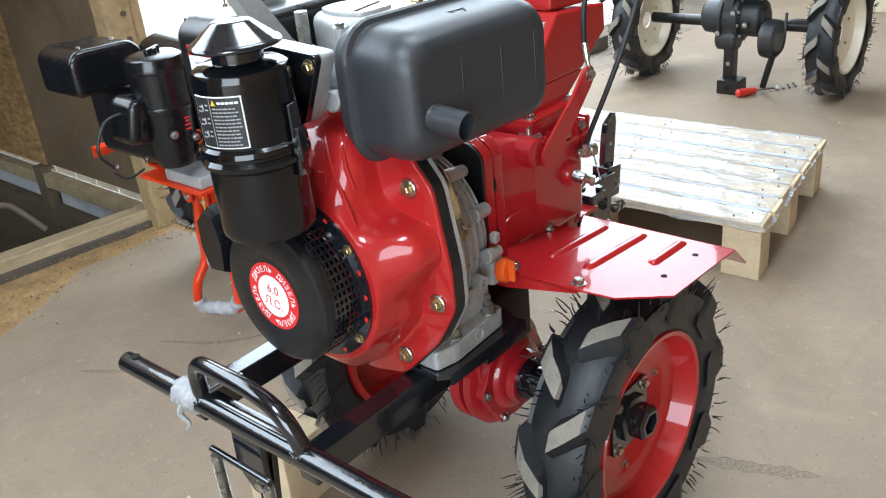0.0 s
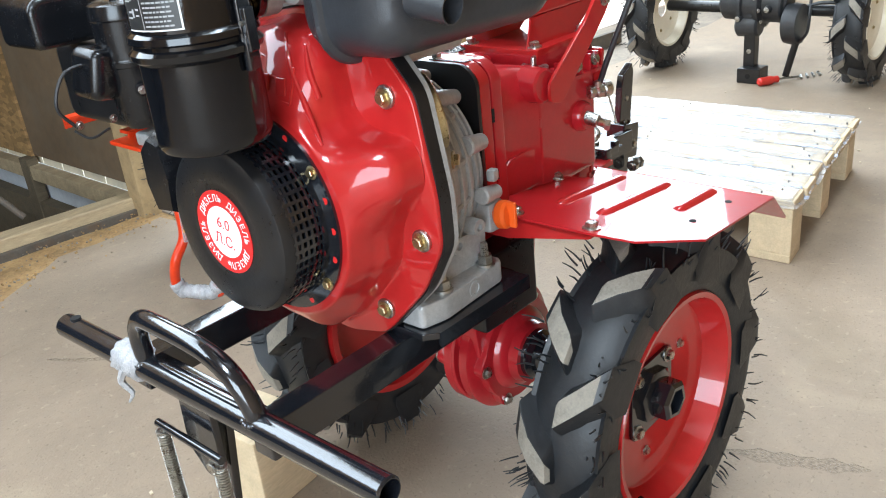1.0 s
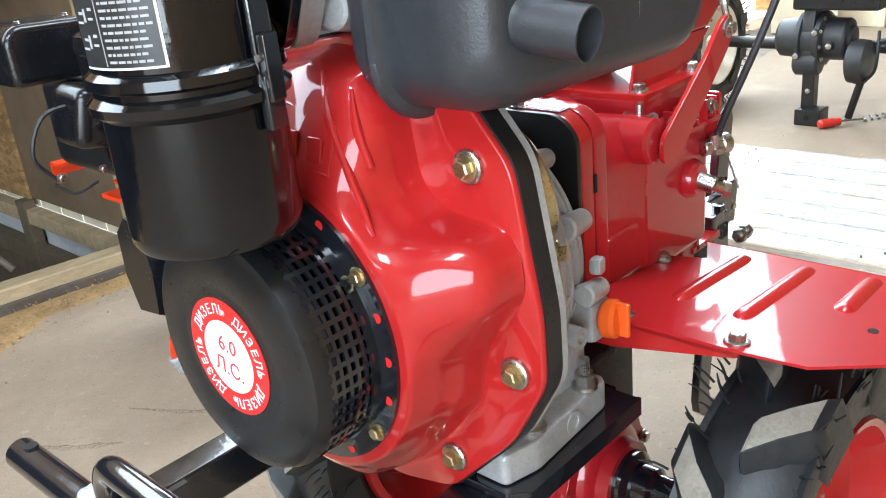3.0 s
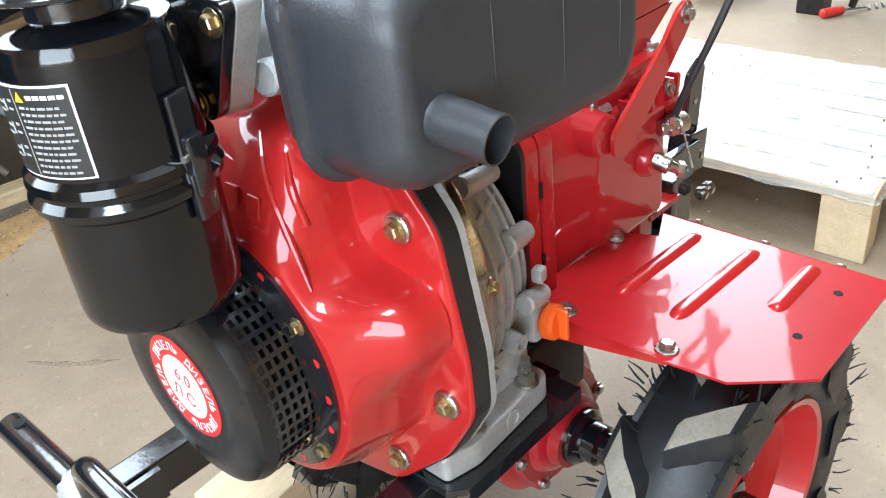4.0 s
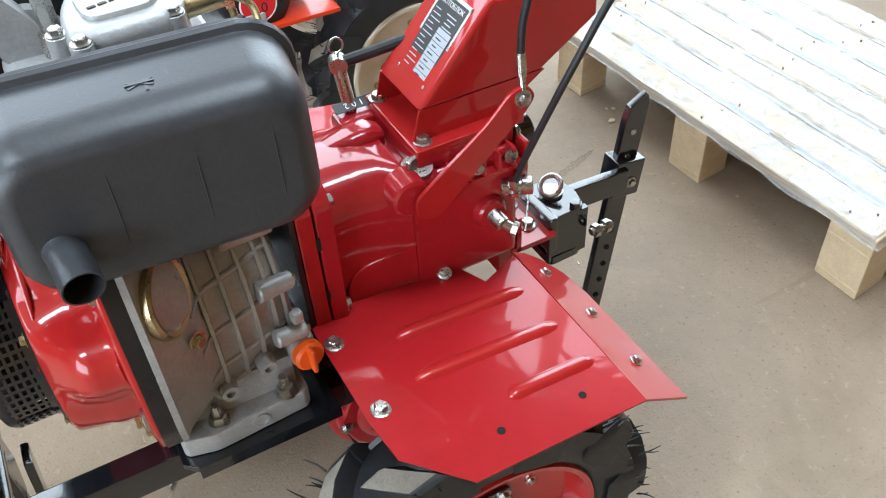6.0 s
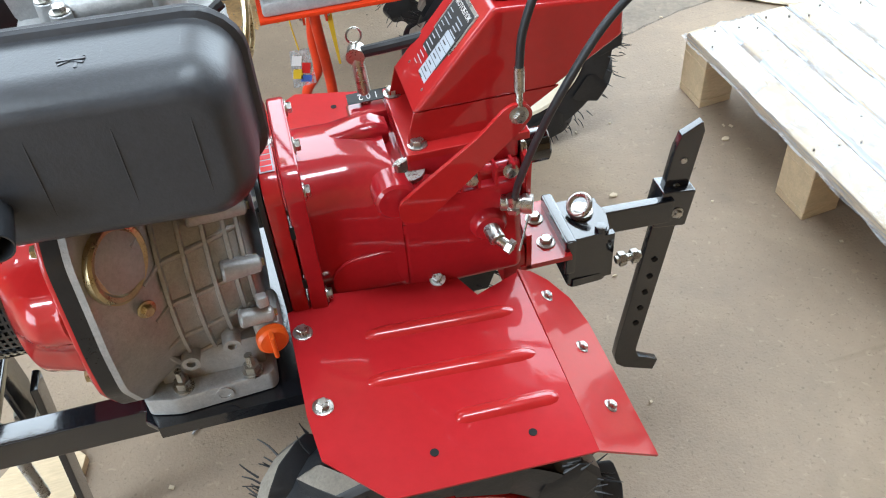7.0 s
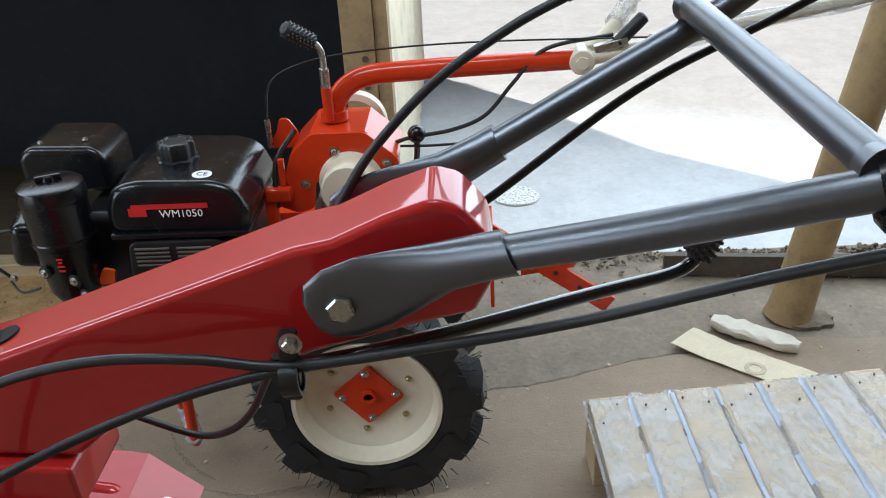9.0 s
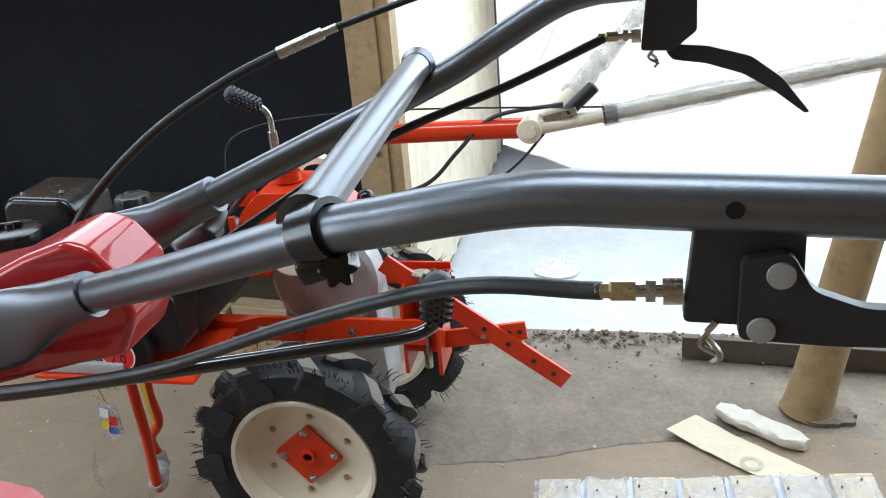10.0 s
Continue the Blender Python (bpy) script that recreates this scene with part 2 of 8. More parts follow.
def osb_mat():
    m = mat("osb_board", (0.33, 0.19, 0.075), 0.75, var=0.25, scale=8, bump=0.3, bscale=40)
    nt = m.node_tree
    n, ln = nt.nodes, nt.links
    tc = n.new("ShaderNodeTexCoord")
    mp = n.new("ShaderNodeMapping")
    mp.inputs["Scale"].default_value = (14, 14, 34)
    mp.inputs["Rotation"].default_value = (0.5, 0.6, 0.4)
    v = n.new("ShaderNodeTexVoronoi")
    v.inputs["Scale"].default_value = 2.2
    ln.new(tc.outputs["Object"], mp.inputs[0])
    ln.new(mp.outputs[0], v.inputs["Vector"])
    hsv = n.new("ShaderNodeMapRange")
    hsv.inputs[3].default_value, hsv.inputs[4].default_value = 0.55, 1.35
    ln.new(v.outputs["Color"], hsv.inputs[0])
    mul = n.new("ShaderNodeMix")
    mul.data_type, mul.blend_type = "RGBA", "MULTIPLY"
    mul.inputs[0].default_value = 1
    b = n["Principled BSDF"]
    old = b.inputs["Base Color"].links[0].from_socket
    ln.new(old, mul.inputs[6])
    ln.new(hsv.outputs[0], mul.inputs[7])
    ln.new(mul.outputs[2], b.inputs["Base Color"])
    return m


OSB = osb_mat()


def film_mat():
    """Thin cloudy wrapping film laid over pale boards."""
    m = mat("wrapping_film", (0.50, 0.51, 0.53), 0.16, var=0.10, scale=6, bump=1.0, bscale=30, rvar=0.1)
    b = m.node_tree.nodes["Principled BSDF"]
    n, ln = m.node_tree.nodes, m.node_tree.links
    t = n.new("ShaderNodeTexNoise")
    t.inputs["Scale"].default_value, t.inputs["Detail"].default_value = 9, 6
    r = n.new("ShaderNodeMapRange")
    r.inputs[1].default_value, r.inputs[2].default_value, r.inputs[3].default_value, r.inputs[4].default_value = 0.35, 0.68, 0.22, 0.62
    ln.new(t.outputs[0], r.inputs[0])
    ln.new(r.outputs[0], b.inputs["Alpha"])
    return m


FILM = film_mat()
FILM_THIN = mat("film_over_gap", (0.50, 0.57, 0.70), 0.14, var=0.1, scale=12, bump=0.8, bscale=60)
FILM_THIN.node_tree.nodes["Principled BSDF"].inputs["Alpha"].default_value = 0.68


# ---- mesh tools ----
def bm_new():
    return bmesh.new()


def _bev(bm, n0, off, seg=2, angle=30):
    if off <= 0:
        return
    bm.verts.ensure_lookup_table()
    vs = set(bm.verts[n0:])
    es = [e for e in bm.edges if e.verts[0] in vs and e.verts[1] in vs and len(e.link_faces) == 2 and e.calc_face_angle(0) > radians(angle)]
    bmesh.ops.bevel(bm, geom=es, offset=off, segments=seg, profile=0.5, affect="EDGES", clamp_overlap=True)


def box(bm, c, s, rot=(0, 0, 0), bev=0.0, seg=2):
    n0 = len(bm.verts)
    m = pose(*c, *rot) @ Matrix.Diagonal((*s, 1))
    bmesh.ops.create_cube(bm, size=1, matrix=m)
    _bev(bm, n0, bev, seg)


def span(bm, a, b, bev=0.0, seg=2):
    """A box from corner a to corner b."""
    box(bm, [(p + q) / 2 for p, q in zip(a, b)], [abs(q - p) for p, q in zip(a, b)], bev=bev, seg=seg)


def _basis(d):
    d = Vector(d).normalized()
    u = d.orthogonal().normalized() if abs(d.z) > 0.999 or abs(d.x) > 0.999 or abs(d.y) > 0.999 else d.cross(Vector((0, 0, 1))).normalized()
    return d, u, d.cross(u).normalized()


def lathe(bm, prof, o, axis, n=32, close=False):
    """prof: (radius, distance along the axis) pairs; ends are capped unless the radius is 0 or close joins them."""
    d, u, v = _basis(axis)
    o = Vector(o)
    rings = []
    for r, h in prof:
        if r < 1e-6:
            rings.append([bm.verts.new(o + d * h)])
        else:
            rings.append([bm.verts.new(o + d * h + (u * math.cos(a) + v * math.sin(a)) * r) for a in (2 * math.pi * i / n for i in range(n))])
    pairs = list(zip(rings, rings[1:])) + ([(rings[-1], rings[0])] if close else [])
    for p, q in pairs:
        for i in range(n):
            j = (i + 1) % n
            if len(p) == 1 and len(q) == 1:
                continue
            if len(p) == 1:
                bm.faces.new((p[0], q[j], q[i]))
            elif len(q) == 1:
                bm.faces.new((p[i], p[j], q[0]))
            else:
                bm.faces.new((p[i], p[j], q[j], q[i]))
    if not close:
        if len(rings[0]) > 1:
            bm.faces.new(rings[0][::-1])
        if len(rings[-1]) > 1:
            bm.faces.new(rings[-1])


def cyl(bm, a, b, r, r2=None, n=20, bev=0.0):
    a, b = Vector(a), Vector(b)
    L = (b - a).length
    r2 = r if r2 is None else r2
    if bev:
        lathe(bm, [(r - bev, 0), (r, bev), (r2, L - bev), (r2 - bev, L)], a, b - a, n)
    else:
        lathe(bm, [(r, 0), (r2, L)], a, b - a, n)


def curve_pts(pts, per=8):
    p = [Vector(q) for q in pts]
    p = [p[0] * 2 - p[1]] + p + [p[-1] * 2 - p[-2]]
    out = []
    for i in range(1, len(p) - 2):
        for k in range(per):
            t = k / per
            out.append(0.5 * (2 * p[i] + (p[i + 1] - p[i - 1]) * t + (2 * p[i - 1] - 5 * p[i] + 4 * p[i + 1] - p[i + 2]) * t * t + (3 * p[i] - p[i - 1] - 3 * p[i + 1] + p[i + 2]) * t ** 3))
    out.append(p[-2])
    return out


def sweep(bm, pts, r, n=10, per=8, squash=None):
    """A round bar or hose along a smooth line; r may be a list with one radius for each given point."""
    line = curve_pts(pts, per) if per else [Vector(q) for q in pts]
    rs = r if isinstance(r, (list, tuple)) else [r] * len(pts)
    rings, last = [], None
    for i, q in enumerate(line):
        t = (line[min(i + 1, len(line) - 1)] - line[max(i - 1, 0)]).normalized()
        if last is None:
            _, u, v = _basis(t)
        else:
            u = (last - t * last.dot(t)).normalized()
            v = t.cross(u)
        last = u
        s = i / (per or 1)
        k = min(int(s), len(rs) - 1)
        rr = rs[k] + (rs[min(k + 1, len(rs) - 1)] - rs[k]) * (s - k)
        rings.append([bm.verts.new(q + (u * math.cos(a) + v * math.sin(a)) * rr) for a in (2 * math.pi * j / n for j in range(n))])
    for p, q in zip(rings, rings[1:]):
        for i in range(n):
            j = (i + 1) % n
            bm.faces.new((p[i], p[j], q[j], q[i]))
    bm.faces.new(rings[0][::-1])
    bm.faces.new(rings[-1])


def prism(bm, poly, plane, d0, d1, bev=0.0, seg=2, angle=30):
    """A flat outline given thickness: plane 'xz' is thick along y, 'xy' along z, 'yz' along x."""
    n0 = len(bm.verts)

    def at(p, d):
        u, v = p
        return {"xz": (u, d, v), "xy": (u, v, d), "yz": (d, u, v)}[plane]

    a = [bm.verts.new(at(p, d0)) for p in poly]
    b = [bm.verts.new(at(p, d1)) for p in poly]
    fs = [bm.faces.new(a), bm.faces.new(b[::-1])]
    for i in range(len(poly)):
        j = (i + 1) % len(poly)
        fs.append(bm.faces.new((a[j], a[i], b[i], b[j])))
    bmesh.ops.recalc_face_normals(bm, faces=fs)
    _bev(bm, n0, bev, seg, angle)


def loft(bm, loops, cap=True):
    rings = [[bm.verts.new(p) for p in lp] for lp in loops]
    n = len(rings[0])
    fs = []
    for p, q in zip(rings, rings[1:]):
        for i in range(n):
            j = (i + 1) % n
            fs.append(bm.faces.new((p[i], p[j], q[j], q[i])))
    if cap:
        fs.append(bm.faces.new(rings[0][::-1]))
        fs.append(bm.faces.new(rings[-1]))
    bmesh.ops.recalc_face_normals(bm, faces=fs)


def round_poly(pts, r, k=5):
    """The outline pts with every corner rounded."""
    out = []
    n = len(pts)
    for i in range(n):
        a, b, c = Vector(pts[i - 1]), Vector(pts[i]), Vector(pts[(i + 1) % n])
        rr = min(r, (a - b).length * 0.45, (c - b).length * 0.45)
        p, q = b + (a - b).normalized() * rr, b + (c - b).normalized() * rr
        for j in range(k + 1):
            t = j / k
            out.append(tuple(p * (1 - t) ** 2 + b * 2 * t * (1 - t) + q * t * t))
    return out


def resample(pts, n):
    """n points evenly round a closed outline."""
    P = [Vector(p) for p in pts] + [Vector(pts[0])]
    L = [0]
    for a, b in zip(P, P[1:]):
        L.append(L[-1] + (b - a).length)
    out, k = [], 0
    for i in range(n):
        s = L[-1] * i / n
        while L[k + 1] < s:
            k += 1
        t = (s - L[k]) / max(1e-9, L[k + 1] - L[k])
        out.append(P[k].lerp(P[k + 1], t))
    return out


def large_faces_lead(me, angle):
    """Corner normals weighted by area, so that narrow bevels round off while wide faces stay flat."""
    nl, nv, nf = len(me.loops), len(me.vertices), len(me.polygons)
    if nf < 6 or nf > 60000:
        return
    lv = np.empty(nl, np.int32)
    me.loops.foreach_get("vertex_index", lv)
    tot = np.empty(nf, np.int32)
    me.polygons.foreach_get("loop_total", tot)
    fn = np.empty(nf * 3)
    me.polygons.foreach_get("normal", fn)
    fa = np.empty(nf)
    me.polygons.foreach_get("area", fa)
    fn = fn.reshape(-1, 3)
    lf = np.repeat(np.arange(nf), tot)
    order = np.argsort(lv, kind="stable")
    start = np.searchsorted(lv[order], np.arange(nv))
    count = np.bincount(lv, minlength=nv)
    co = math.cos(radians(angle))
    out = np.zeros((nl, 3))
    for k in range(min(int(count.max()), 12)):
        ok = count[lv] > k
        other = lf[order[np.minimum(start[lv] + k, nl - 1)]]
        near = (np.einsum("ij,ij->i", fn[other], fn[lf]) >= co) & ok
        out += np.where(near[:, None], fn[other] * fa[other][:, None], 0)
    size = np.linalg.norm(out, axis=1, keepdims=True)
    out = np.where(size > 1e-14, out / np.maximum(size, 1e-14), fn[lf])
    me.normals_split_custom_set(out.tolist())


def finish(name, bm, mats, angle=35):
    bm.normal_update()
    bmesh.ops.recalc_face_normals(bm, faces=bm.faces[:])
    me = bpy.data.meshes.new(name)
    bm.to_mesh(me)
    bm.free()
    for m in mats if isinstance(mats, (list, tuple)) else [mats]:
        me.materials.append(m)
    me.polygons.foreach_set("use_smooth", [True] * len(me.polygons))
    me.set_sharp_from_angle(angle=radians(angle))
    large_faces_lead(me, angle)
    return me


def hang(ob, parent):
    ob.parent = parent
    if parent.type == "EMPTY":
        ob.matrix_basis = Matrix.Translation(-parent.location) @ ob.matrix_basis
    return ob


def part(name, bm, mats, parent, label="", angle=35):
    ob = hang(new(name, finish(name, bm, mats, angle)), parent)
    return tagged(ob, label)


def thing(name, at, label, category, group="", kind=""):
    ob = new(name)
    ob.location = at
    ob.empty_display_size = 0.05
    return tagged(ob, label, category, group, kind)


def solid(name, bm, mats, label, category="", group="", kind="", angle=35):
    return tagged(new(name, finish(name, bm, mats, angle)), label, category, group, kind)


def face_to(at, d, size=1.0, spin=0.0):
    """A pose at a point with its z axis along d."""
    q = Vector(d).normalized().to_track_quat("Z", "Y").to_matrix().to_4x4()
    return Matrix.Translation(at) @ q @ pose(0, 0, 0, 0, 0, spin) @ Matrix.Diagonal((size, size, size, 1))


def bolt_mesh(name, material):
    bm = bm_new()
    lathe(bm, [(0.0105, 0), (0.0105, 0.0014), (0.0085, 0.002), (0.0, 0.002)], (0, 0, 0), (0, 0, 1), 18)
    n0 = len(bm.verts)
    lathe(bm, [(0.0072, 0.0015), (0.0072, 0.0068), (0.0058, 0.0078), (0.0, 0.0075)], (0, 0, 0), (0, 0, 1), 6)
    return finish(name, bm, material, 30)


BOLT = bolt_mesh("bolt", STEEL)
BOLT_GOLD = bolt_mesh("bolt_gold", GOLD)


def bolt(parent, at, d=(0, -1, 0), size=1.0, data=None, spin=0.0, name="bolt"):
    ob = new(name, data or BOLT)
    ob.matrix_basis = face_to(at, d, size * 0.86, spin)
    return hang(ob, parent)


def lettering(name, text, size, m, material, parent, thick=0.0002, align="CENTER", label=""):
    """Raised printed letters on the pose m (x along the line, y up, z out)."""
    cu = bpy.data.curves.new(name, "FONT")
    cu.body, cu.size, cu.extrude, cu.align_x, cu.align_y = text, size, thick, align, "CENTER"
    cu.resolution_u = 2
    tmp = bpy.data.objects.new(name, cu)
    scene.collection.objects.link(tmp)
    dg = bpy.context.evaluated_depsgraph_get()
    me = bpy.data.meshes.new_from_object(tmp.evaluated_get(dg))
    bpy.data.objects.remove(tmp)
    bpy.data.curves.remove(cu)
    me.materials.clear()
    me.materials.append(material)
    me.transform(m)
    ob = hang(new(name, me), parent)
    return tagged(ob, label)


def onface(at, right, up):
    """A pose from an origin, the line's direction and its up direction."""
    r = Vector(right).normalized()
    u = Vector(up)
    u = (u - r * u.dot(r)).normalized()
    z = r.cross(u)
    m = Matrix((r, u, z)).transposed().to_4x4()
    return Matrix.Translation(at) @ m

# ---- the shed: floor, walls, gateway, ground outside ----
def sheet(name, x0, x1, y0, y1, z, step, rough, material, label, seed=0.0, kind="structure", edge=None, down=0.12):
    """A slightly uneven slab; edge(x) may give the y of its ragged far side."""
    bm = bm_new()
    nx, ny = max(1, round((x1 - x0) / step)), max(1, round((y1 - y0) / step))
    g = []
    for i in range(nx + 1):
        row = []
        for j in range(ny + 1):
            x, y = x0 + (x1 - x0) * i / nx, y0 + (y1 - y0) * j / ny
            if edge:
                y = y0 + (edge(x) - y0) * j / ny
            h = noise.noise((x * 3 + seed, y * 3, seed)) * rough + noise.noise((x * 14, y * 14 + seed, seed)) * rough * 0.4
            row.append(bm.verts.new((x, y, z + h)))
        g.append(row)
    for i in range(nx):
        for j in range(ny):
            bm.faces.new((g[i][j], g[i + 1][j], g[i + 1][j + 1], g[i][j + 1]))
    rim = [g[i][0] for i in range(nx + 1)] + [g[nx][j] for j in range(1, ny + 1)] + [g[i][ny] for i in range(nx - 1, -1, -1)] + [g[0][j] for j in range(ny - 1, 0, -1)]
    low = [bm.verts.new((v.co.x, v.co.y, z - down)) for v in rim]
    for k in range(len(rim)):
        j = (k + 1) % len(rim)
        bm.faces.new((rim[j], rim[k], low[k], low[j]))
    return solid(name, bm, material, label, kind=kind)


def slab_edge(x):
    """Where the smooth floor slab stops in front of the gateway."""
    base = 1.23 + 0.36 * max(0.0, min(1.0, (x + 0.25) / 0.65))
    if x > 0.42:
        base = 0.90 + 0.24 * min(1.0, (x - 0.42) / 1.0)
    if x < -0.25:
        base = 1.23
    return min(base, 1.43) + 0.022 * noise.noise((x * 5, 0.3, 0.1)) + 0.010 * noise.noise((x * 23, 0.3, 0.1))


sheet("floor", -4.6, 7.0, -4.2, 1.4, 0.0, 0.05, 0.0012, FLOOR, "dusty beige concrete floor slab with stains and scuffs", edge=slab_edge)
sheet("floor_margin", -4.6, 0.44, 1.1, 1.60, -0.010, 0.03, 0.010, DIRT, "crumbling rough concrete and sawdust strip along the wall", seed=3.0)
sheet("floor_margin_2", 0.44, 7.0, 0.80, 1.60, -0.0065, 0.016, 0.0060, ROUGH_SLAB, "rough grey cracked concrete in front of the gateway", seed=5.0)
sheet("ground", 0.47, 60, 1.60, 90, -0.035, 2.0, 0.004, ASPHALT, "grey asphalt yard outside the gateway", seed=7.0)
sheet("ground_far", -60, 0.47, 3.5, 90, -0.035, 4.0, 0.004, ASPHALT, "grey asphalt yard past the sunken room", seed=9.0)
sheet("ground_west", -60, -4.6, -4.5, 1.6, -0.035, 4.0, 0.004, ASPHALT, "grey asphalt yard past the added end doorway", seed=6.0)
sheet("ground_behind", -60, 60, -70, -4.5, -0.035, 4.0, 0.004, ASPHALT, "grey asphalt yard behind the shed", seed=8.0)

# flat dark strip for the crack where the smooth slab meets the rough strip
bm = bm_new()
crack = [(0.66 + 0.012 * k, slab_edge(0.66 + 0.012 * k) + 0.004, 0.0006 + 0.0014 * abs(noise.noise((k * 0.4, 1.0, 6.0)))) for k in range(58)]
prism(bm, [(x, y + w) for x, y, w in crack] + [(x, y - w) for x, y, w in crack[::-1]], "xy", -0.004, 0.0012)
solid("floor_crack", bm, SCUFF, "thin dark crack in the concrete floor", kind="structure")

# loose grit along the sill and on the rough strip
rng = random.Random(4)
for nm, count, small, big, m_, lab in (("grit", 900, 0.0012, 0.0045, ROUGH_SLAB, "loose grey grit along the sill"), ("crumbs", 420, 0.0015, 0.005, DIRT, "loose concrete crumbs along the wall"), ("rubble", 800, 0.002, 0.009, RUBBLE, "dark dirt and rubble along the sill")):
    bm = bm_new()
    for k in range(count):
        x = rng.uniform(0.47, 2.7) if nm == "rubble" else rng.uniform(-1.4, 0.42) if nm == "crumbs" else rng.uniform(-1.4, 2.6)
        if nm == "rubble":
            y = 1.585 - abs(rng.gauss(0, 0.035))
        elif x < 0.42:
            y = slab_edge(x) + rng.gauss(0.05, 0.07)
        else:
            y = 1.56 - abs(rng.gauss(0, 0.07)) if rng.random() < 0.8 else rng.uniform(1.08, 1.5)
        q = rng.uniform(small, big)
        bmesh.ops.create_icosphere(bm, subdivisions=1, radius=q, matrix=pose(x, y, q * 0.2, rng.uniform(0, 180), 0, rng.uniform(0, 180)) @ Matrix.Diagonal((1, rng.uniform(0.5, 1.4), rng.uniform(0.4, 0.8), 1)))
    solid(nm, bm, m_, lab, "grit", kind="stuff", angle=10)

# scraps scattered over the floor
bm = bm_new()
for k in range(70):
    x, y = rng.uniform(-1.0, 2.2), rng.uniform(-0.4, 1.15)
    box(bm, (x, y, 0.0025), (rng.uniform(0.003, 0.009), rng.uniform(0.002, 0.006), 0.002), (rng.uniform(-8, 8), rng.uniform(-8, 8), rng.uniform(0, 180)))
solid("wood_crumbs", bm, DEBRIS, "small pale wood crumbs scattered on the floor", "crumbs", kind="stuff")

# walls
WALL_H = 3.1
bm = bm_new()
span(bm, (-4.75, 1.62, -0.1), (-3.25, 1.82, WALL_H))
solid("wall_north_west", bm, OSB, "orange-brown strand board shed wall beside the gateway", kind="structure")
bm = bm_new()
span(bm, (4.7, 1.62, -0.1), (7.15, 1.82, WALL_H))
solid("wall_north_east", bm, OSB, "orange-brown strand board shed wall beyond the gateway", kind="structure")
bm = bm_new()
span(bm, (-3.25, 1.62, 2.75), (4.7, 1.82, WALL_H))
solid("wall_north_lintel", bm, OSB, "strand board lintel above the gateway", kind="structure")
bm = bm_new()
span(bm, (7.0, -4.35, -0.1), (7.2, 1.62, WALL_H))
solid("wall_east", bm, OSB, "orange-brown strand board end wall of the shed", kind="structure")
# the doorway in this unseen end wall is added for the fill lamp
bm = bm_new()
span(bm, (-4.8, -4.35, -0.1), (-4.6, -4.0, WALL_H))
span(bm, (-4.8, -0.6, -0.1), (-4.6, 1.62, WALL_H))
span(bm, (-4.8, -4.0, 2.7), (-4.6, -0.6, WALL_H))
solid("wall_west", bm, OSB, "orange-brown strand board end wall with an added open doorway", kind="structure")
bm = bm_new()
span(bm, (-4.6, -4.4, -0.1), (7.0, -4.2, WALL_H))
solid("wall_south", bm, OSB, "orange-brown strand board long wall of the shed", kind="structure")
bm = bm_new()
span(bm, (-4.9, -4.5, WALL_H), (-3.0, 2.62, WALL_H + 0.16))
span(bm, (-3.0, -4.5, WALL_H), (-1.0, -1.6, WALL_H + 0.16))
span(bm, (-3.0, 0.2, WALL_H), (-1.0, 2.62, WALL_H + 0.16))
span(bm, (-1.0, -4.5, WALL_H), (-0.4, 2.62, WALL_H + 0.16))
span(bm, (1.6, -4.5, WALL_H), (7.3, 2.62, WALL_H + 0.16))
span(bm, (-0.4, -4.5, WALL_H), (1.6, -1.0, WALL_H + 0.16))
span(bm, (-0.4, 0.8, WALL_H), (1.6, 2.62, WALL_H + 0.16))
# unseen overhang, its edge shaped to cast the shade line on the yard
prism(bm, [(-1.6, 2.62), (7.3, 2.62), (7.3, 2.64), (4.1, 2.66), (0.53, 3.47), (0.25, 3.70), (-0.08, 3.97), (-0.49, 4.49), (-0.77, 4.85), (-1.03, 4.96), (-1.6, 4.98)], "xy", WALL_H + 0.004, WALL_H + 0.05)
solid("ceiling", bm, ROOF, "dusty boarded shed roof with two added rooflights and an added shade overhang", kind="structure")

# sheets that close the two added roof openings above the fill lamps
MILKY = mat("milky_sheet", (0.75, 0.75, 0.73), 0.6, var=0.05)
for x0, x1, y0, y1 in ((-0.4, 1.6, -1.0, 0.8), (-3.0, -1.0, -1.6, 0.2)):
    bm = bm_new()
    span(bm, (x0, y0, WALL_H + 0.12), (x1, y1, WALL_H + 0.135))
    solid("added_rooflight", bm, MILKY, "milky plastic sheet over an added roof opening", kind="structure")

# dark sunken room beside the gateway, seen through its opening
RX = 0.47
for nm, a, b, m_, lab in (("pit_floor", (-3.2, 1.60, -0.46), (RX, 3.4, -0.40), WOOD_DARK, "dark floor of the sunken room"),
                           ("pit_wall_back", (-3.2, 3.4, -0.42), (RX, 3.5, 1.05), PIT, "dark boarding at the back of the sunken room"),
                           ("pit_wall_side", (-3.3, 1.60, -0.42), (-3.2, 3.5, 1.05), PIT, "dark side boarding of the sunken room"),
                           ("pit_ceiling", (-3.3, 1.84, 1.05), (RX - 0.06, 3.5, 1.13), PIT, "dark boarding over the sunken room"),
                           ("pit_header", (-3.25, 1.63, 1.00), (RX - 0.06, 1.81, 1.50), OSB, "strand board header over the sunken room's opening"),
                           ("pit_edge", (-3.2, 1.60, -0.42), (RX, 1.63, -0.03), WOOD_DARK, "dark edge of the floor slab above the sunken room")):
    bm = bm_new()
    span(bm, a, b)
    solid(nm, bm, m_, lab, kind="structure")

# gate leaf standing open at a right angle: brown boards inside, pale sheet outside
leaf = thing("gate_leaf", (RX, 1.5, 0.0), "open gate leaf, brown board inside and pale ribbed sheet outside", "gate")
bm = bm_new()
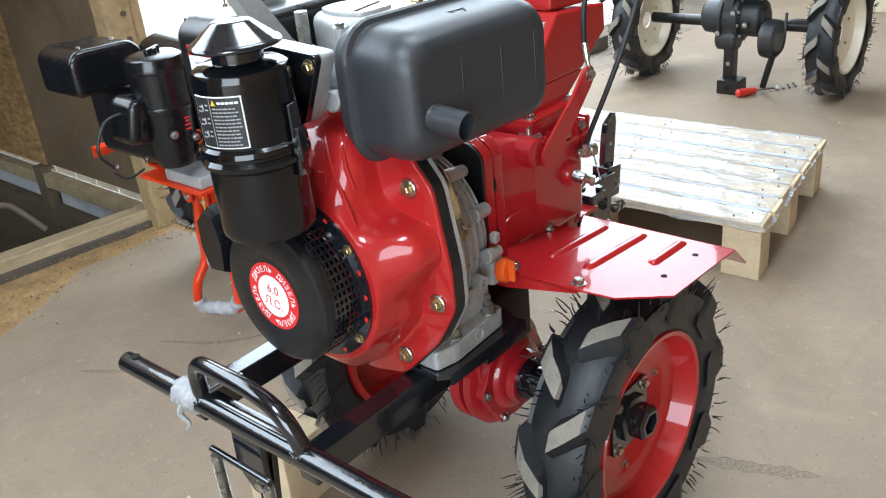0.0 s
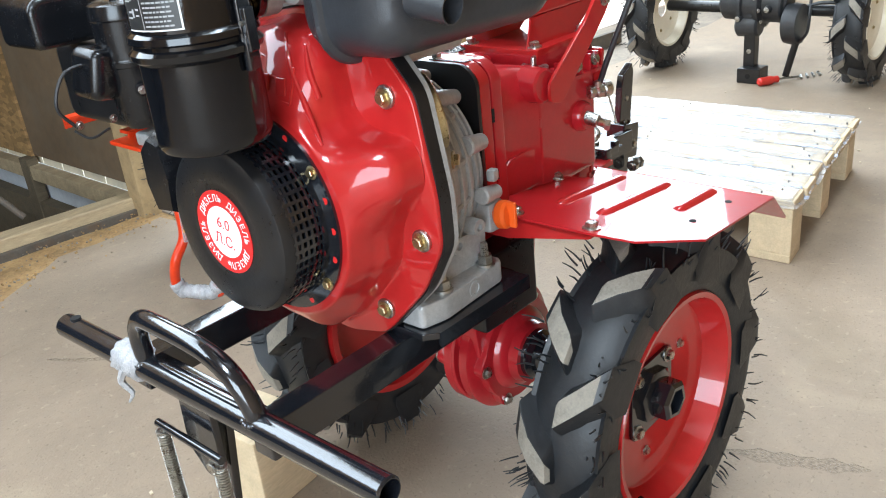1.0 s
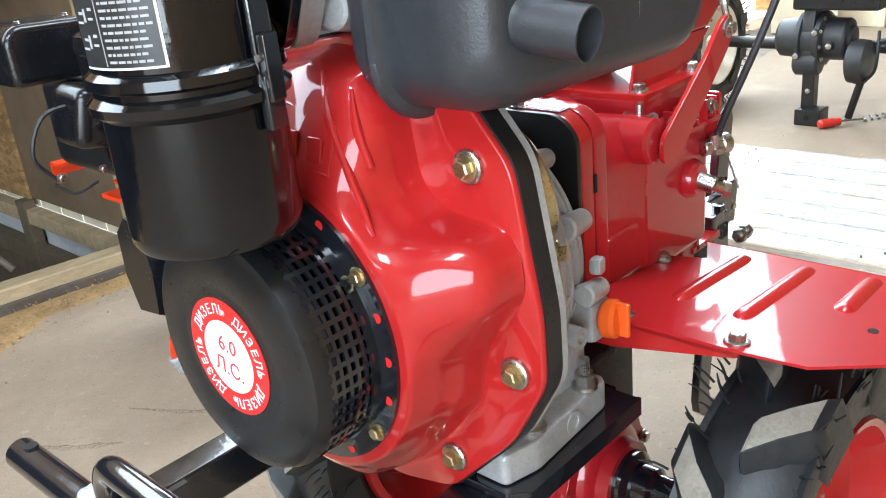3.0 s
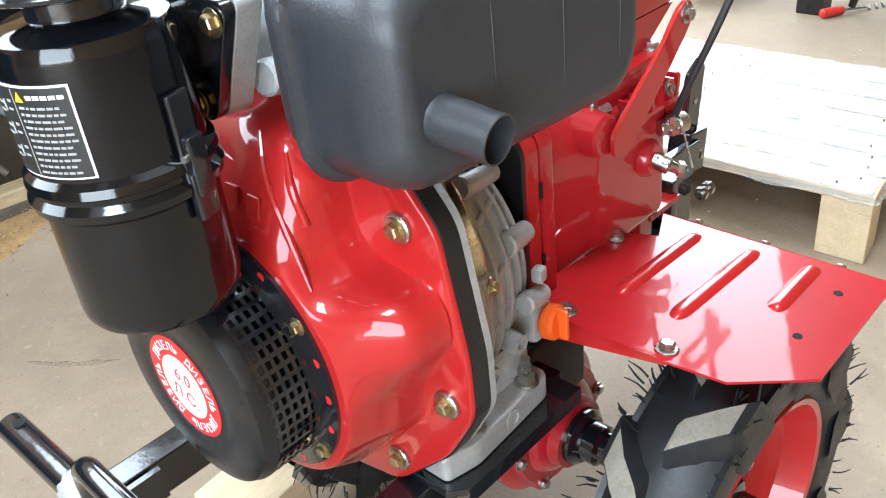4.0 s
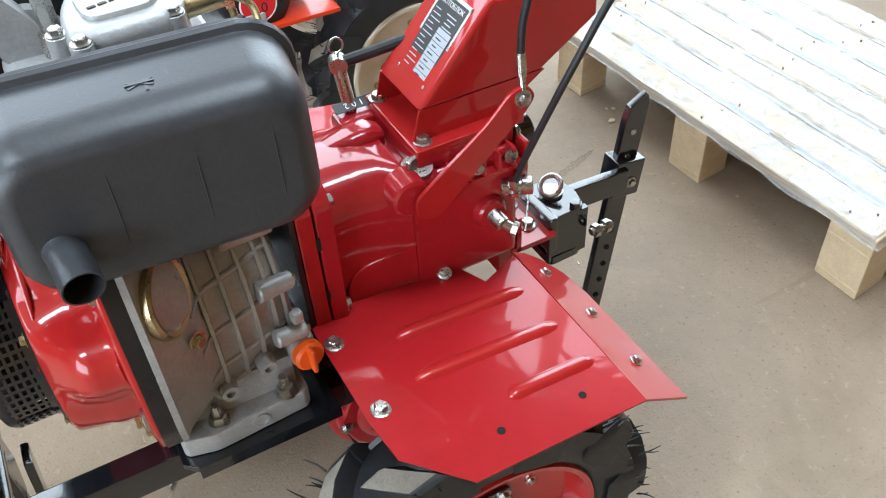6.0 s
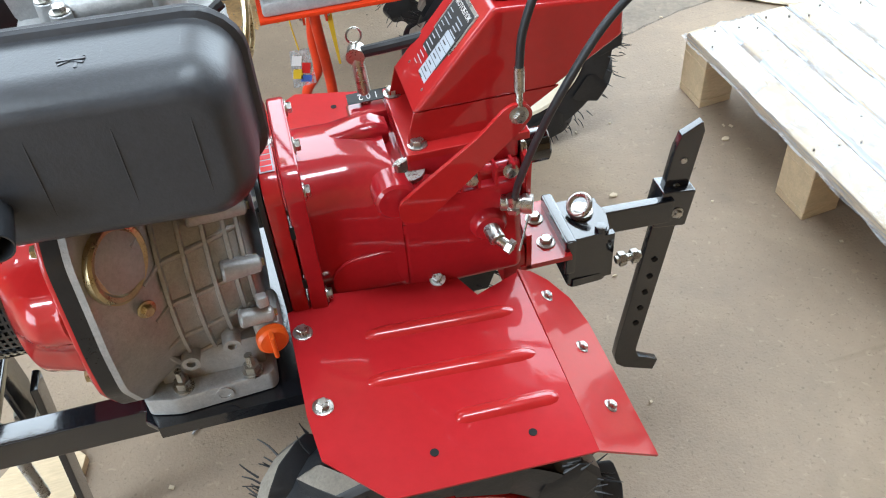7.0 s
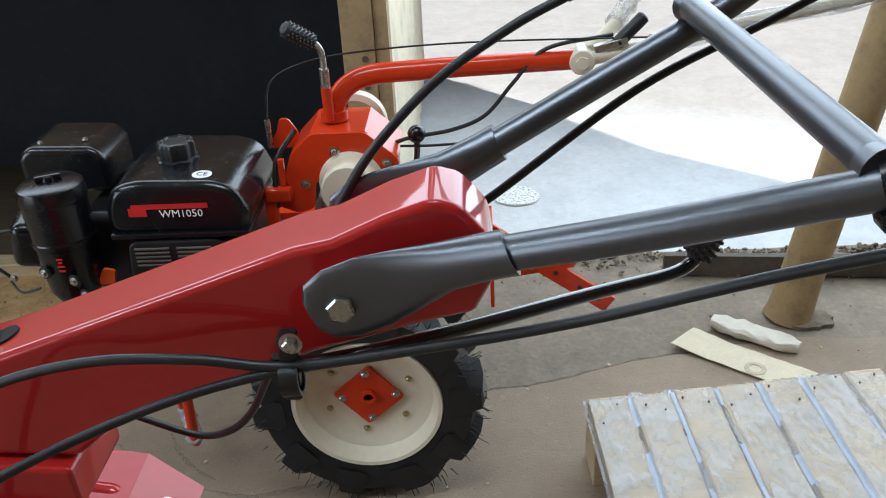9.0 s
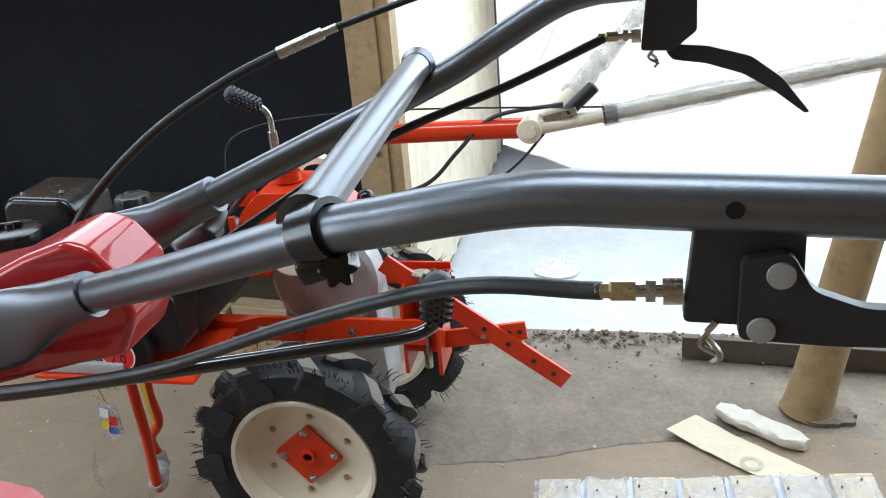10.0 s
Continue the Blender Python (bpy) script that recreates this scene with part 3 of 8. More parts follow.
span(bm, (RX - 0.012, 1.56, 0.035), (RX, 2.315, 2.19), bev=0.002)
part("inner_board", bm, BOARD, leaf, "dim brown hardboard panel")
bm = bm_new()
span(bm, (RX - 0.020, 2.318, 0.03), (RX, 3.30, 2.19), bev=0.002)
part("strand_board", bm, OSB, leaf, "orange-brown strand board panel")
# the lower of the two rails takes the darker timber colour
for z, h in ((-0.02, 0.05), (-0.16, 0.07)):
    bm = bm_new()
    span(bm, (RX - 0.045, 1.60, z - h / 2), (RX - 0.002, 3.30, z + h / 2), bev=0.004)
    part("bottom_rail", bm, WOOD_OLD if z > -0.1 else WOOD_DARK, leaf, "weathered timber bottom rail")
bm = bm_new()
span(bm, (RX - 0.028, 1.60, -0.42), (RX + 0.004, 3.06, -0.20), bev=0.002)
part("kick_board", bm, WOOD_DARK, leaf, "dark plank below the rail")
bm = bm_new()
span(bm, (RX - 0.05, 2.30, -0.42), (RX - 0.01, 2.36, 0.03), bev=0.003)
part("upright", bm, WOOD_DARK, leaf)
for k in range(12):
    y0, y1 = 1.575 + k * 0.1437, 1.575 + (k + 1) * 0.1437 - 0.004
    bm = bm_new()
    prism(bm, [(RX + 0.004, y0), (RX + 0.012, y0 + 0.012), (RX + 0.012, y1 - 0.05), (RX + 0.022, y1 - 0.035), (RX + 0.022, y1 - 0.012), (RX + 0.004, y1)], "xy", 0.0, 2.2)
    part("sheet_rib", bm, DOOR_SKIN, leaf)
bm = bm_new()
span(bm, (RX - 0.085, 1.49, -0.02), (RX - 0.005, 1.555, 2.72), bev=0.004)
span(bm, (RX - 0.003, 1.50, -0.02), (RX + 0.030, 1.565, 2.72), bev=0.003)
solid("gate_post", bm, POST_PAINT, "dull ochre steel gate post", kind="structure")
bm = bm_new()
for z in (0.55, 0.62, 1.4):
    cyl(bm, (RX - 0.03, 1.492, z), (RX - 0.03, 1.485, z), 0.008, n=10)
solid("post_screw", bm, STEEL_DIRTY, "rusty screw heads on the gate post", kind="structure")

# old timber beam on the edge and bits of the frame
bm = bm_new()
box(bm, (0.17, 1.600, 0.018), (0.56, 0.065, 0.052), (0, 0, -8), 0.006, 3)
solid("timber_beam", bm, WOOD_OLD, "pale weathered timber beam on the floor edge", "beam")
bm = bm_new()
box(bm, (-0.72, 1.610, 0.008), (1.20, 0.07, 0.045), (0, 0, 1), 0.006, 3)
solid("timber_beam", bm, WOOD_OLD, "pale weathered timber beam on the floor edge", "beam")
bm = bm_new()
box(bm, (0.05, 1.572, -0.012), (0.95, 0.02, 0.045), (0, 0, -6), 0.002)
solid("steel_edge", bm, STEEL_DIRTY, "dark rusty steel edging strip", kind="structure")
bm = bm_new()
sweep(bm, [(-0.30, 1.68, 0.02), (-0.20, 1.70, 0.10), (-0.06, 1.72, 0.14), (0.05, 1.72, 0.15), (0.09, 1.70, 0.12), (0.13, 1.66, 0.055)], 0.009, 10, 6)
solid("bent_bar", bm, STEEL_DIRTY, "bent rusty bar leaning over the beam", "bar")

# threshold strip, post and a patch of sun drawn on the yard
bm = bm_new()
box(bm, (1.95, 1.405, 0.028), (1.50, 0.022, 0.060), (0, 0, -5), 0.003)
solid("threshold_strip", bm, STEEL_DIRTY, "rusty brown steel threshold strip on edge", kind="structure")
bm = bm_new()
lathe(bm, [(0.060, 0), (0.055, 0.02), (0.051, 0.10), (0.049, 0.5), (0.049, 3.1)], (1.468, 1.245, -0.005), (0.165, 0.02, 1), 24)
post = solid("round_post", bm, POST_PAINT, "scuffed ochre round post leaning up from the floor", "post")
bm = bm_new()
prism(bm, [(1.500 + r * math.cos(a), 1.222 + r * 0.6 * math.sin(a)) for a, r in ((2 * math.pi * k / 40, 0.072 + 0.016 * noise.noise((k * 0.35, 2.0, 0.0)) + 0.012 * noise.noise((k * 1.3, 5.0, 0.0))) for k in range(40))], "xy", -0.01, 0.004)
solid("post_footing", bm, RUBBLE, "crumbled dark cement round the foot of the post", kind="structure")
# small sunlit fleck, put into the colour of a thin sheet
bm = bm_new()
prism(bm, round_poly([(0.76, 2.02), (0.83, 1.98), (0.90, 2.00), (0.92, 2.06), (0.88, 2.13), (0.79, 2.13)], 0.03), "xy", -0.034, -0.029)
solid("sun_fleck_patch", bm, SUN_FLECK, "fleck of sunlight drawn in pale colour on the asphalt", kind="structure")

# ---- wheels ----
def tyre_profile(R, w, rim):
    h = w / 2
    return [(rim, -h * 0.74), (rim + 0.012, -h * 0.90), (R * 0.82, -h * 0.97), (R * 0.88, -h * 0.95), (R - 0.028, -h * 0.84), (R - 0.021, -h * 0.62), (R - 0.017, -h * 0.3), (R - 0.015, 0.0),
            (R - 0.017, h * 0.3), (R - 0.021, h * 0.62), (R - 0.028, h * 0.84), (R * 0.88, h * 0.95), (R * 0.82, h * 0.97), (rim + 0.012, h * 0.90), (rim, h * 0.74)]


def tyre_mesh(name, R, w, rim):
    """Rounded carcass of an agricultural tyre with sidewall rings."""
    bm = bm_new()
    lathe(bm, tyre_profile(R, w, rim), (0, 0, 0), (0, 1, 0), 72, close=True)
    return finish(name, bm, RUBBER, 45)


def lug_mesh(name, R, w, side, point):
    """One slanting tread lug with a dusty face and bevelled flanks."""
    bm = bm_new()
    h = w / 2
    secs = []
    for s, lag, wid, r_lo, r_hi in ((0.0, -0.02, 0.016, R - 0.018, R - 0.006), (0.05, 0.0, 0.026, R - 0.020, R + 0.001), (0.12, 0.02, 0.030, R - 0.020, R + 0.003), (0.50, 0.10, 0.031, R - 0.025, R + 0.003), (0.84, 0.19, 0.033, R - 0.034, R - 0.003),
                                    (0.98, 0.23, 0.034, R - 0.048, R - 0.008), (1.02, 0.25, 0.030, R - 0.064, R - 0.030)):
        y = side * h * s
        ang = point * lag
        ring = []
        for rr, ww in ((r_lo, wid * 0.95), (r_hi - 0.0015, wid * 0.54), (r_hi, wid * 0.48)):
            for e in (-1, 1):
                q = ang + e * ww / rr
                ring.append((rr * math.cos(q), y, rr * math.sin(q)))
        secs.append([bm.verts.new(ring[k]) for k in (0, 1, 3, 5, 4, 2)])
    for p, q in zip(secs, secs[1:]):
        for i in range(6):
            j = (i + 1) % 6
            f = bm.faces.new((p[i], p[j], q[j], q[i]))
            if i == 3 and q is not secs[-1] and q is not secs[-2]:
                f.material_index = 1
    bm.faces.new(secs[0][::-1])
    bm.faces.new(secs[-1])
    return finish(name, bm, [RUBBER, LUG_TOP], 38)


def whisker_mesh(name, R, w, seed, count=340):
    """Moulding whiskers that stand out of the tread and shoulders."""
    rng = random.Random(seed)
    bm = bm_new()
    for k in range(count):
        a = rng.uniform(0, 2 * math.pi)
        side = rng.choice((-1, 1))
        y = side * w / 2 * rng.choice((0.88, 0.93, 0.97, 0.6))
        r = R - (0.016 if abs(y) < w * 0.35 else rng.choice((0.008, 0.016, 0.024, 0.036)))
        L = rng.uniform(0.010, 0.028)
        o = Vector((r * math.cos(a), y, r * math.sin(a)))
        d = Vector((math.cos(a), side * rng.uniform(0.1, 0.9), math.sin(a))).normalized()
        s = Vector((-math.sin(a), 0, math.cos(a))) * rng.uniform(-0.22, 0.22)
        sweep(bm, [o, o + d * L * 0.5, o + d * L + s * L], [0.0013, 0.0011, 0.0006], 4, 2)
    return finish(name, bm, RUBBER)


LUGS = 10


def wheel(parent, at, R, w, rim, face, paint, label, seed, flange=None, point=1, turn=None):
    """A wheel whose outer side looks along face (+1 or -1 on y)."""
    bm = bm_new()
    h = w / 2
    rp = [(rim + 0.006, h * 0.80), (rim + 0.002, h * 0.96), (rim - 0.005, h * 0.93), (rim - 0.010, h * 0.62), (rim - 0.016, h * 0.30), (rim - 0.030, h * 0.22), (rim - 0.040, h * 0.12),
          (0.060, h * 0.06), (0.030, h * 0.10), (0.030, h * 0.02), (0.06, -h * 0.02), (rim - 0.040, h * 0.03), (rim - 0.030, h * 0.10), (rim - 0.016, -h * 0.5), (rim - 0.006, -h * 0.93), (rim + 0.004, -h * 0.93), (rim + 0.004, -h * 0.5)]
    lathe(bm, [(r, y * face) for r, y in rp], at, (0, 1, 0), 56, close=True)
    w_ob = part("wheel", bm, paint, parent, label)
    ty = new("tyre", tyre_mesh("tyre", R, w, rim))
    ty.matrix_basis = Matrix.Translation((at[0], at[1] + face * 0.004, at[2]))
    tagged(hang(ty, parent), "black agricultural tyre with dusty slanting lugs")
    wh = new("moulding_hair", whisker_mesh("tyre_whiskers", R, w, seed))
    wh.parent = ty
    tagged(wh, "fine rubber moulding whiskers", kind="stuff")
    turn = seed * 0.37 if turn is None else turn
    for side in (-1, 1):
        me = lug_mesh("lug", R, w, side, point)
        for k in range(LUGS):
            lug = new("lug", me)
            lug.matrix_basis = Matrix.Rotation(turn + 2 * math.pi * (k + (0.5 if side > 0 else 0)) / LUGS, 4, "Y")
            lug.parent = ty
    for k in range(6):
        a = 2 * math.pi * k / 6 + 0.4
        bolt(w_ob, (at[0] + 0.082 * math.cos(a), at[1] + face * h * 0.10, at[2] + 0.082 * math.sin(a)), (0, face, 0), 0.75, BOLT_GOLD if flange else BOLT, k * 13)
    return w_ob


YM = -0.03
AX, AZ = 0.089, 0.223
WR, WW, WRIM = 0.217, 0.098, 0.135

tractor = thing("walking_tractor", (0.09, YM, 0.0), "glossy red diesel walking tractor with black fittings on the concrete floor", "walking tractor")
T = tractor

near = wheel(T, (AX, -0.2645, AZ), WR, WW, WRIM, -1, RED, "red steel wheel with a lugged agricultural tyre", 1, point=-1, turn=-2.744)
far = wheel(T, (AX, 0.2045, AZ), WR, WW, WRIM, 1, RED, "red steel wheel with a lugged agricultural tyre", 2, point=-1)
for w_ob, y, f in ((near, -0.2645, -1), (far, 0.2045, 1)):
    bm = bm_new()
    lathe(bm, [(0.036, -0.004), (0.036, 0.014), (0.030, 0.017), (0.026, 0.017), (0.026, 0.036), (0.022, 0.040), (0.017, 0.040), (0.0165, 0.010), (0.0, 0.010)], (AX, y + f * 0.002, AZ), (0, f, 0), 6)
    hub = part("hub", bm, BLACK_GLOSS, w_ob, "black hexagonal hub flange")
    bm = bm_new()
    prism(bm, round_poly([(AX - 0.048, AZ - 0.048), (AX - 0.048, AZ + 0.048), (AX + 0.048, AZ + 0.048), (AX + 0.048, AZ - 0.048)], 0.012), "xz", y + f * 0.004, y + f * 0.009, 0.001)
    part("hub_plate", bm, BLACK_GLOSS, w_ob, "black square hub plate")
    for k in range(4):
        a = math.pi / 4 + k * math.pi / 2
        bolt(w_ob, (AX + 0.052 * math.cos(a), y + f * 0.009, AZ + 0.052 * math.sin(a)), (0, f, 0), 1.1)
    bm = bm_new()
    cyl(bm, (AX - 0.07, y + f * 0.03, AZ - 0.105), (AX - 0.075, y + f * 0.055, AZ - 0.108), 0.005)
    part("valve", bm, PLASTIC, w_ob)

# axle, reduction case and leg of the gearbox
bm = bm_new()
lathe(bm, [(0.0165, 0), (0.0165, 0.42)], (AX, YM - 0.21, AZ), (0, 1, 0), 6)
part("axle", bm, BLACK_GLOSS, T, "black hexagonal axle")
for f in (-1, 1):
    y0 = YM + f * 0.010
    cx, cz = AX + 0.001, AZ
    lobes = [(cx + r * math.cos(a), cz + r * math.sin(a)) for a, r in ((2 * math.pi * i / 72, 0.074 + 0.010 * max(0.0, math.cos(6 * 2 * math.pi * i / 72)) ** 2) for i in range(72))]
    bm = bm_new()
    lathe(bm, [(0.060, -0.006), (0.088, -0.006), (0.091, -0.003), (0.091, 0.010), (0.087, 0.013), (0.076, 0.0165), (0.060, 0.0170)], (cx, y0, cz), (0, f, 0), 56)
    rc = part("reduction_case", bm, RED_CAST, T, "red cast reduction case with a bolted cover")
    bm = bm_new()
    prism(bm, lobes, "xz", y0 + f * 0.015, y0 + f * 0.030, 0.0025)
    cov = part("case_cover", bm, RED_CAST, rc)
    bm = bm_new()
    lathe(bm, [(0.060, 0.028), (0.056, 0.036), (0.050, 0.041), (0.044, 0.043), (0.041, 0.056), (0.0, 0.056)], (cx, y0, cz), (0, f, 0), 44)
    part("bearing_boss", bm, RED_CAST, rc)
    for k in range(6):
        a = k * math.pi / 3 + 0.03
        bolt(rc, (cx + 0.074 * math.cos(a), y0 + f * 0.030, cz + 0.074 * math.sin(a)), (0, f, 0), 0.95, spin=k * 20)
    bm = bm_new()
    lathe(bm, [(0.034, 0.052), (0.034, 0.064), (0.028, 0.07), (0.024, 0.07), (0.024, 0.088), (0.019, 0.092), (0.019, 0.11), (0.0, 0.11)], (cx, y0, cz), (0, f, 0), 28)
    part("shaft_collar", bm, BLACK_GLOSS, rc, "black axle collar")
    bolt(rc, (cx + 0.010, y0 + f * 0.080, cz - 0.022), (0.3, 0, -1), 0.8)
bm = bm_new()
prism(bm, round_poly([(0.005, 0.46), (0.165, 0.46), (0.145, 0.30), (0.13, 0.20), (0.02, 0.20), (0.01, 0.30)], 0.02), "xz", YM - 0.032, YM + 0.032, 0.006)
part("gearbox_leg", bm, RED_CAST, T)

# front carrier: rails, tray, bumper
for y in (0.088, -0.125):
    bm = bm_new()
    box(bm, (-0.180, y, 0.376), (0.37, 0.030, 0.040), bev=0.003)
    part("rail", bm, BLACK_GLOSS, T, "black square-tube carrier rail")
bm = bm_new()
prism(bm, [(-0.178, 0.105), (-0.012, 0.105), (-0.012, -0.172), (-0.165, -0.172), (-0.178, -0.160)], "xy", 0.3965, 0.4045, 0.0015)
span(bm, (-0.165, -0.1735, 0.388), (-0.012, -0.1705, 0.4045))
part("engine_tray", bm, BLACK_GLOSS, T, "black steel engine mounting tray")
bm = bm_new()
span(bm, (-0.01, -0.10, 0.30), (0.10, 0.06, 0.40), bev=0.006)
part("rear_carrier", bm, BLACK_SATIN, T)
bm = bm_new()
pts0, pts1 = Vector((-0.363, 0.250, 0.384)), Vector((-0.359, -0.288, 0.389))
lathe(bm, [(0.0125, 0), (0.0145, 0.002), (0.0145, 0.5365), (0.0125, 0.5385), (0.0118, 0.5385), (0.0118, 0.5), (0.0, 0.5)], pts0, pts1 - pts0, 28)
bumper = part("bumper", bm, BLACK_GLOSS, T, "black tubular front bumper bar")
for y in (0.225, -0.25):
    bm = bm_new()
    cyl(bm, (-0.361, y, 0.3962), (-0.361, y, 0.4005), 0.0062, n=16)
    part("pin_hole", bm, HOLE_SHADE, bumper)
bm = bm_new()
sweep(bm, [(-0.361, 0.072, 0.392), (-0.362, 0.072, 0.425), (-0.364, 0.055, 0.449), (-0.366, 0.02, 0.455), (-0.366, -0.06, 0.452), (-0.365, -0.10, 0.436), (-0.362, -0.118, 0.405), (-0.361, -0.118, 0.392)], 0.0105, 16, 6)
part("bumper_hoop", bm, BLACK_GLOSS, bumper, "black bent tube hoop")
bm = bm_new()
box(bm, (-0.345, -0.02, 0.386), (0.012, 0.20, 0.012), bev=0.002)
box(bm, (-0.335, 0.055, 0.39), (0.05, 0.006, 0.032), (0, 0, 0), 0.001)
part("bumper_gusset", bm, BLACK_GLOSS, bumper)
# tape round the bumper
for y, s in ((0.098, 1.0),):
    bm = bm_new()
    loops = []
    for i in range(13):
        yy_ = y + (i / 12 - 0.5) * 0.050 * s
        loops.append([(-0.361 + r * math.cos(a), yy_ + 0.003 * math.sin(a * 2), 0.386 + r * math.sin(a)) for a, r in ((2 * math.pi * k / 28, (0.0152 if i in (0, 12) else 0.0166) + 0.0048 * abs(noise.noise((i * 1.3, k * 0.9, y * 9))) + (0.0016 if i % 3 == 1 else 0)) for k in range(28))])
    loft(bm, loops)
    tw = part("tape_wrap", bm, YARN, bumper, "clear crinkled tape wound on the bar")
    bm = bm_new()
    sweep(bm, [(-0.376, y, 0.382), (-0.380, y + 0.006, 0.366), (-0.375, y - 0.002, 0.352), (-0.379, y + 0.003, 0.340)], [0.005, 0.004, 0.003, 0.0012], 6, 3)
    part("tape_tail", bm, YARN, tw)

# weld beads where the hoop meets the bar, and under it
for y in (0.072, -0.118):
    bm = bm_new()
    for k in range(18):
        a = 2 * math.pi * k / 18
        r = 0.0034 + 0.0012 * noise.noise((k * 1.7, y * 40, 0.0))
        c = Vector((-0.361 + 0.0118 * math.cos(a), y + 0.0125 * math.sin(a), 0.3965 - 0.0035 * abs(math.cos(a))))
        bmesh.ops.create_icosphere(bm, subdivisions=2, radius=r, matrix=Matrix.Translation(c))
    part("weld_bead", bm, BLACK_GLOSS, bumper, "lumpy painted weld")
bm = bm_new()
for k in range(14):
    c = Vector((-0.3495, -0.018 + 0.0042 * k, 0.3745 + 0.001 * noise.noise((k * 2.1, 0, 1.0))))
    bmesh.ops.create_icosphere(bm, subdivisions=2, radius=0.0034, matrix=Matrix.Translation(c))
part("weld_bead", bm, BLACK_GLOSS, bumper)

# front stand with springs
bm = bm_new()
prism(bm, round_poly([(-0.026, 0.385), (0.030, 0.385), (0.034, 0.30), (0.006, 0.27), (-0.024, 0.28)], 0.008), "yz", -0.358, -0.350, 0.001)
stand = part("stand_bracket", bm, BLACK_GLOSS, T, "black front stand bracket")
bm = bm_new()
box(bm, (-0.348, 0.004, 0.165), (0.010, 0.034, 0.33), (0, 6, 0), 0.002)
box(bm, (-0.365, 0.004, 0.006), (0.07, 0.05, 0.008), bev=0.002)
part("stand_leg", bm, BLACK_GLOSS, stand)
bm = bm_new()
cyl(bm, (-0.372, 0.062, 0.325), (-0.372, -0.055, 0.325), 0.0045)
part("spring_pin", bm, BLACK_GLOSS, stand)
bolt(stand, (-0.358, -0.014, 0.292), (-1, 0, 0), 1.2)
for y in (0.056, -0.048):
    bm = bm_new()
    n = 44 * 10
    sweep(bm, [(-0.372 + 0.0065 * math.cos(i * 2 * math.pi / 10), y + 0.0065 * math.sin(i * 2 * math.pi / 10), 0.318 - 0.145 * i / n) for i in range(n + 1)], 0.0014, 5, 0)
    part("spring", bm, STEEL, stand, "bright coil spring")

# ---- engine ----
CY, CZ = -0.043, 0.545
FL = [(-0.116, 0.398), (-0.178, 0.462), (-0.208, 0.515), (-0.208, 0.565), (-0.192, 0.660), (-0.148, 0.713), (-0.07, 0.735), (0.01, 0.722), (0.085, 0.675), (0.122, 0.60), (0.122, 0.50), (0.088, 0.43), (0.03, 0.395), (-0.06, 0.385)]
NB = 288
flange = [Vector(p) for p in resample(round_poly(FL, 0.012), NB)]
cc = Vector((CY, CZ))


def ring(r):
    out = []
    for p in flange:
        d = (p - cc).normalized()
        out.append(cc + d * r)
    return out


def scaled(k):
    return [cc + (p - cc) * k for p in flange]


def mixed(a, b, t):
    return [p.lerp(q, t) for p, q in zip(a, b)]


def in_x(x, loop):
    return [(x, p.x, p.y) for p in loop]


# outline of the raised scroll: a stepped pocket at the upper bolt, then a bulge, then a groove down to the foot
BODY = [Vector(p) for p in round_poly([(-0.06, 0.398), (-0.098, 0.424), (-0.132, 0.462), (-0.158, 0.495), (-0.166, 0.535), (-0.184, 0.562), (-0.199, 0.580), (-0.198, 0.606), (-0.184, 0.621), (-0.138, 0.626), (-0.121, 0.642), (-0.116, 0.690), (-0.100, 0.716),
                                       (-0.06, 0.727), (0.005, 0.714), (0.075, 0.668), (0.108, 0.60), (0.108, 0.50), (0.076, 0.438), (0.02, 0.404)], 0.010, 4)]


def body_radius(d):
    """Distance from the shaft to the scroll's outline along the unit direction d."""
    for p, q in zip(BODY, BODY[1:] + BODY[:1]):
        e = q - p
        den = d.x * e.y - d.y * e.x
        if abs(den) < 1e-9:
            continue
        w = p - cc
        r, u = (w.x * e.y - w.y * e.x) / den, (w.x * d.y - w.y * d.x) / den
        if r > 0 and -1e-6 <= u <= 1 + 1e-6:
            return r
    return 0.12


def scroll(k):
    return [cc + (p - cc).normalized() * (body_radius((p - cc).normalized()) * k) for p in flange]


SLOPE = [(0.0, -0.2195), (0.12, -0.2255), (0.30, -0.2310), (0.50, -0.2370), (0.70, -0.2425), (0.86, -0.2465), (1.0, -0.2490)]


def front_x(y, z):
    """The x of the housing's sloping face at (y, z)."""
    d = Vector((y, z)) - cc
    edge = body_radius(d.normalized()) * 0.955
    t = max(0.0, min(1.0, (edge - d.length) / max(1e-6, edge - 0.110)))
    for (t0, x0), (t1, x1) in zip(SLOPE, SLOPE[1:]):
        if t <= t1:
            return x0 + (x1 - x0) * (t - t0) / (t1 - t0)
    return SLOPE[-1][1]


bm = bm_new()
loft(bm, [in_x(-0.1825, scaled(1.0)), in_x(-0.1855, scaled(1.0)), in_x(-0.1875, scaled(0.990)), in_x(-0.1885, mixed(scaled(0.985), scroll(1.0), 0.75)), in_x(-0.1905, scroll(1.010)), in_x(-0.195, scroll(0.995)), in_x(-0.209, scroll(0.985)), in_x(-0.215, scroll(0.973))]
     + [in_x(x, mixed(scroll(0.955), ring(0.110), t)) for t, x in SLOPE] + [in_x(-0.250, ring(0.108)), in_x(-0.250, ring(0.095)), in_x(-0.20, ring(0.09))])
blower = part("blower_housing", bm, RED, T, "glossy red pressed blower housing", angle=50)
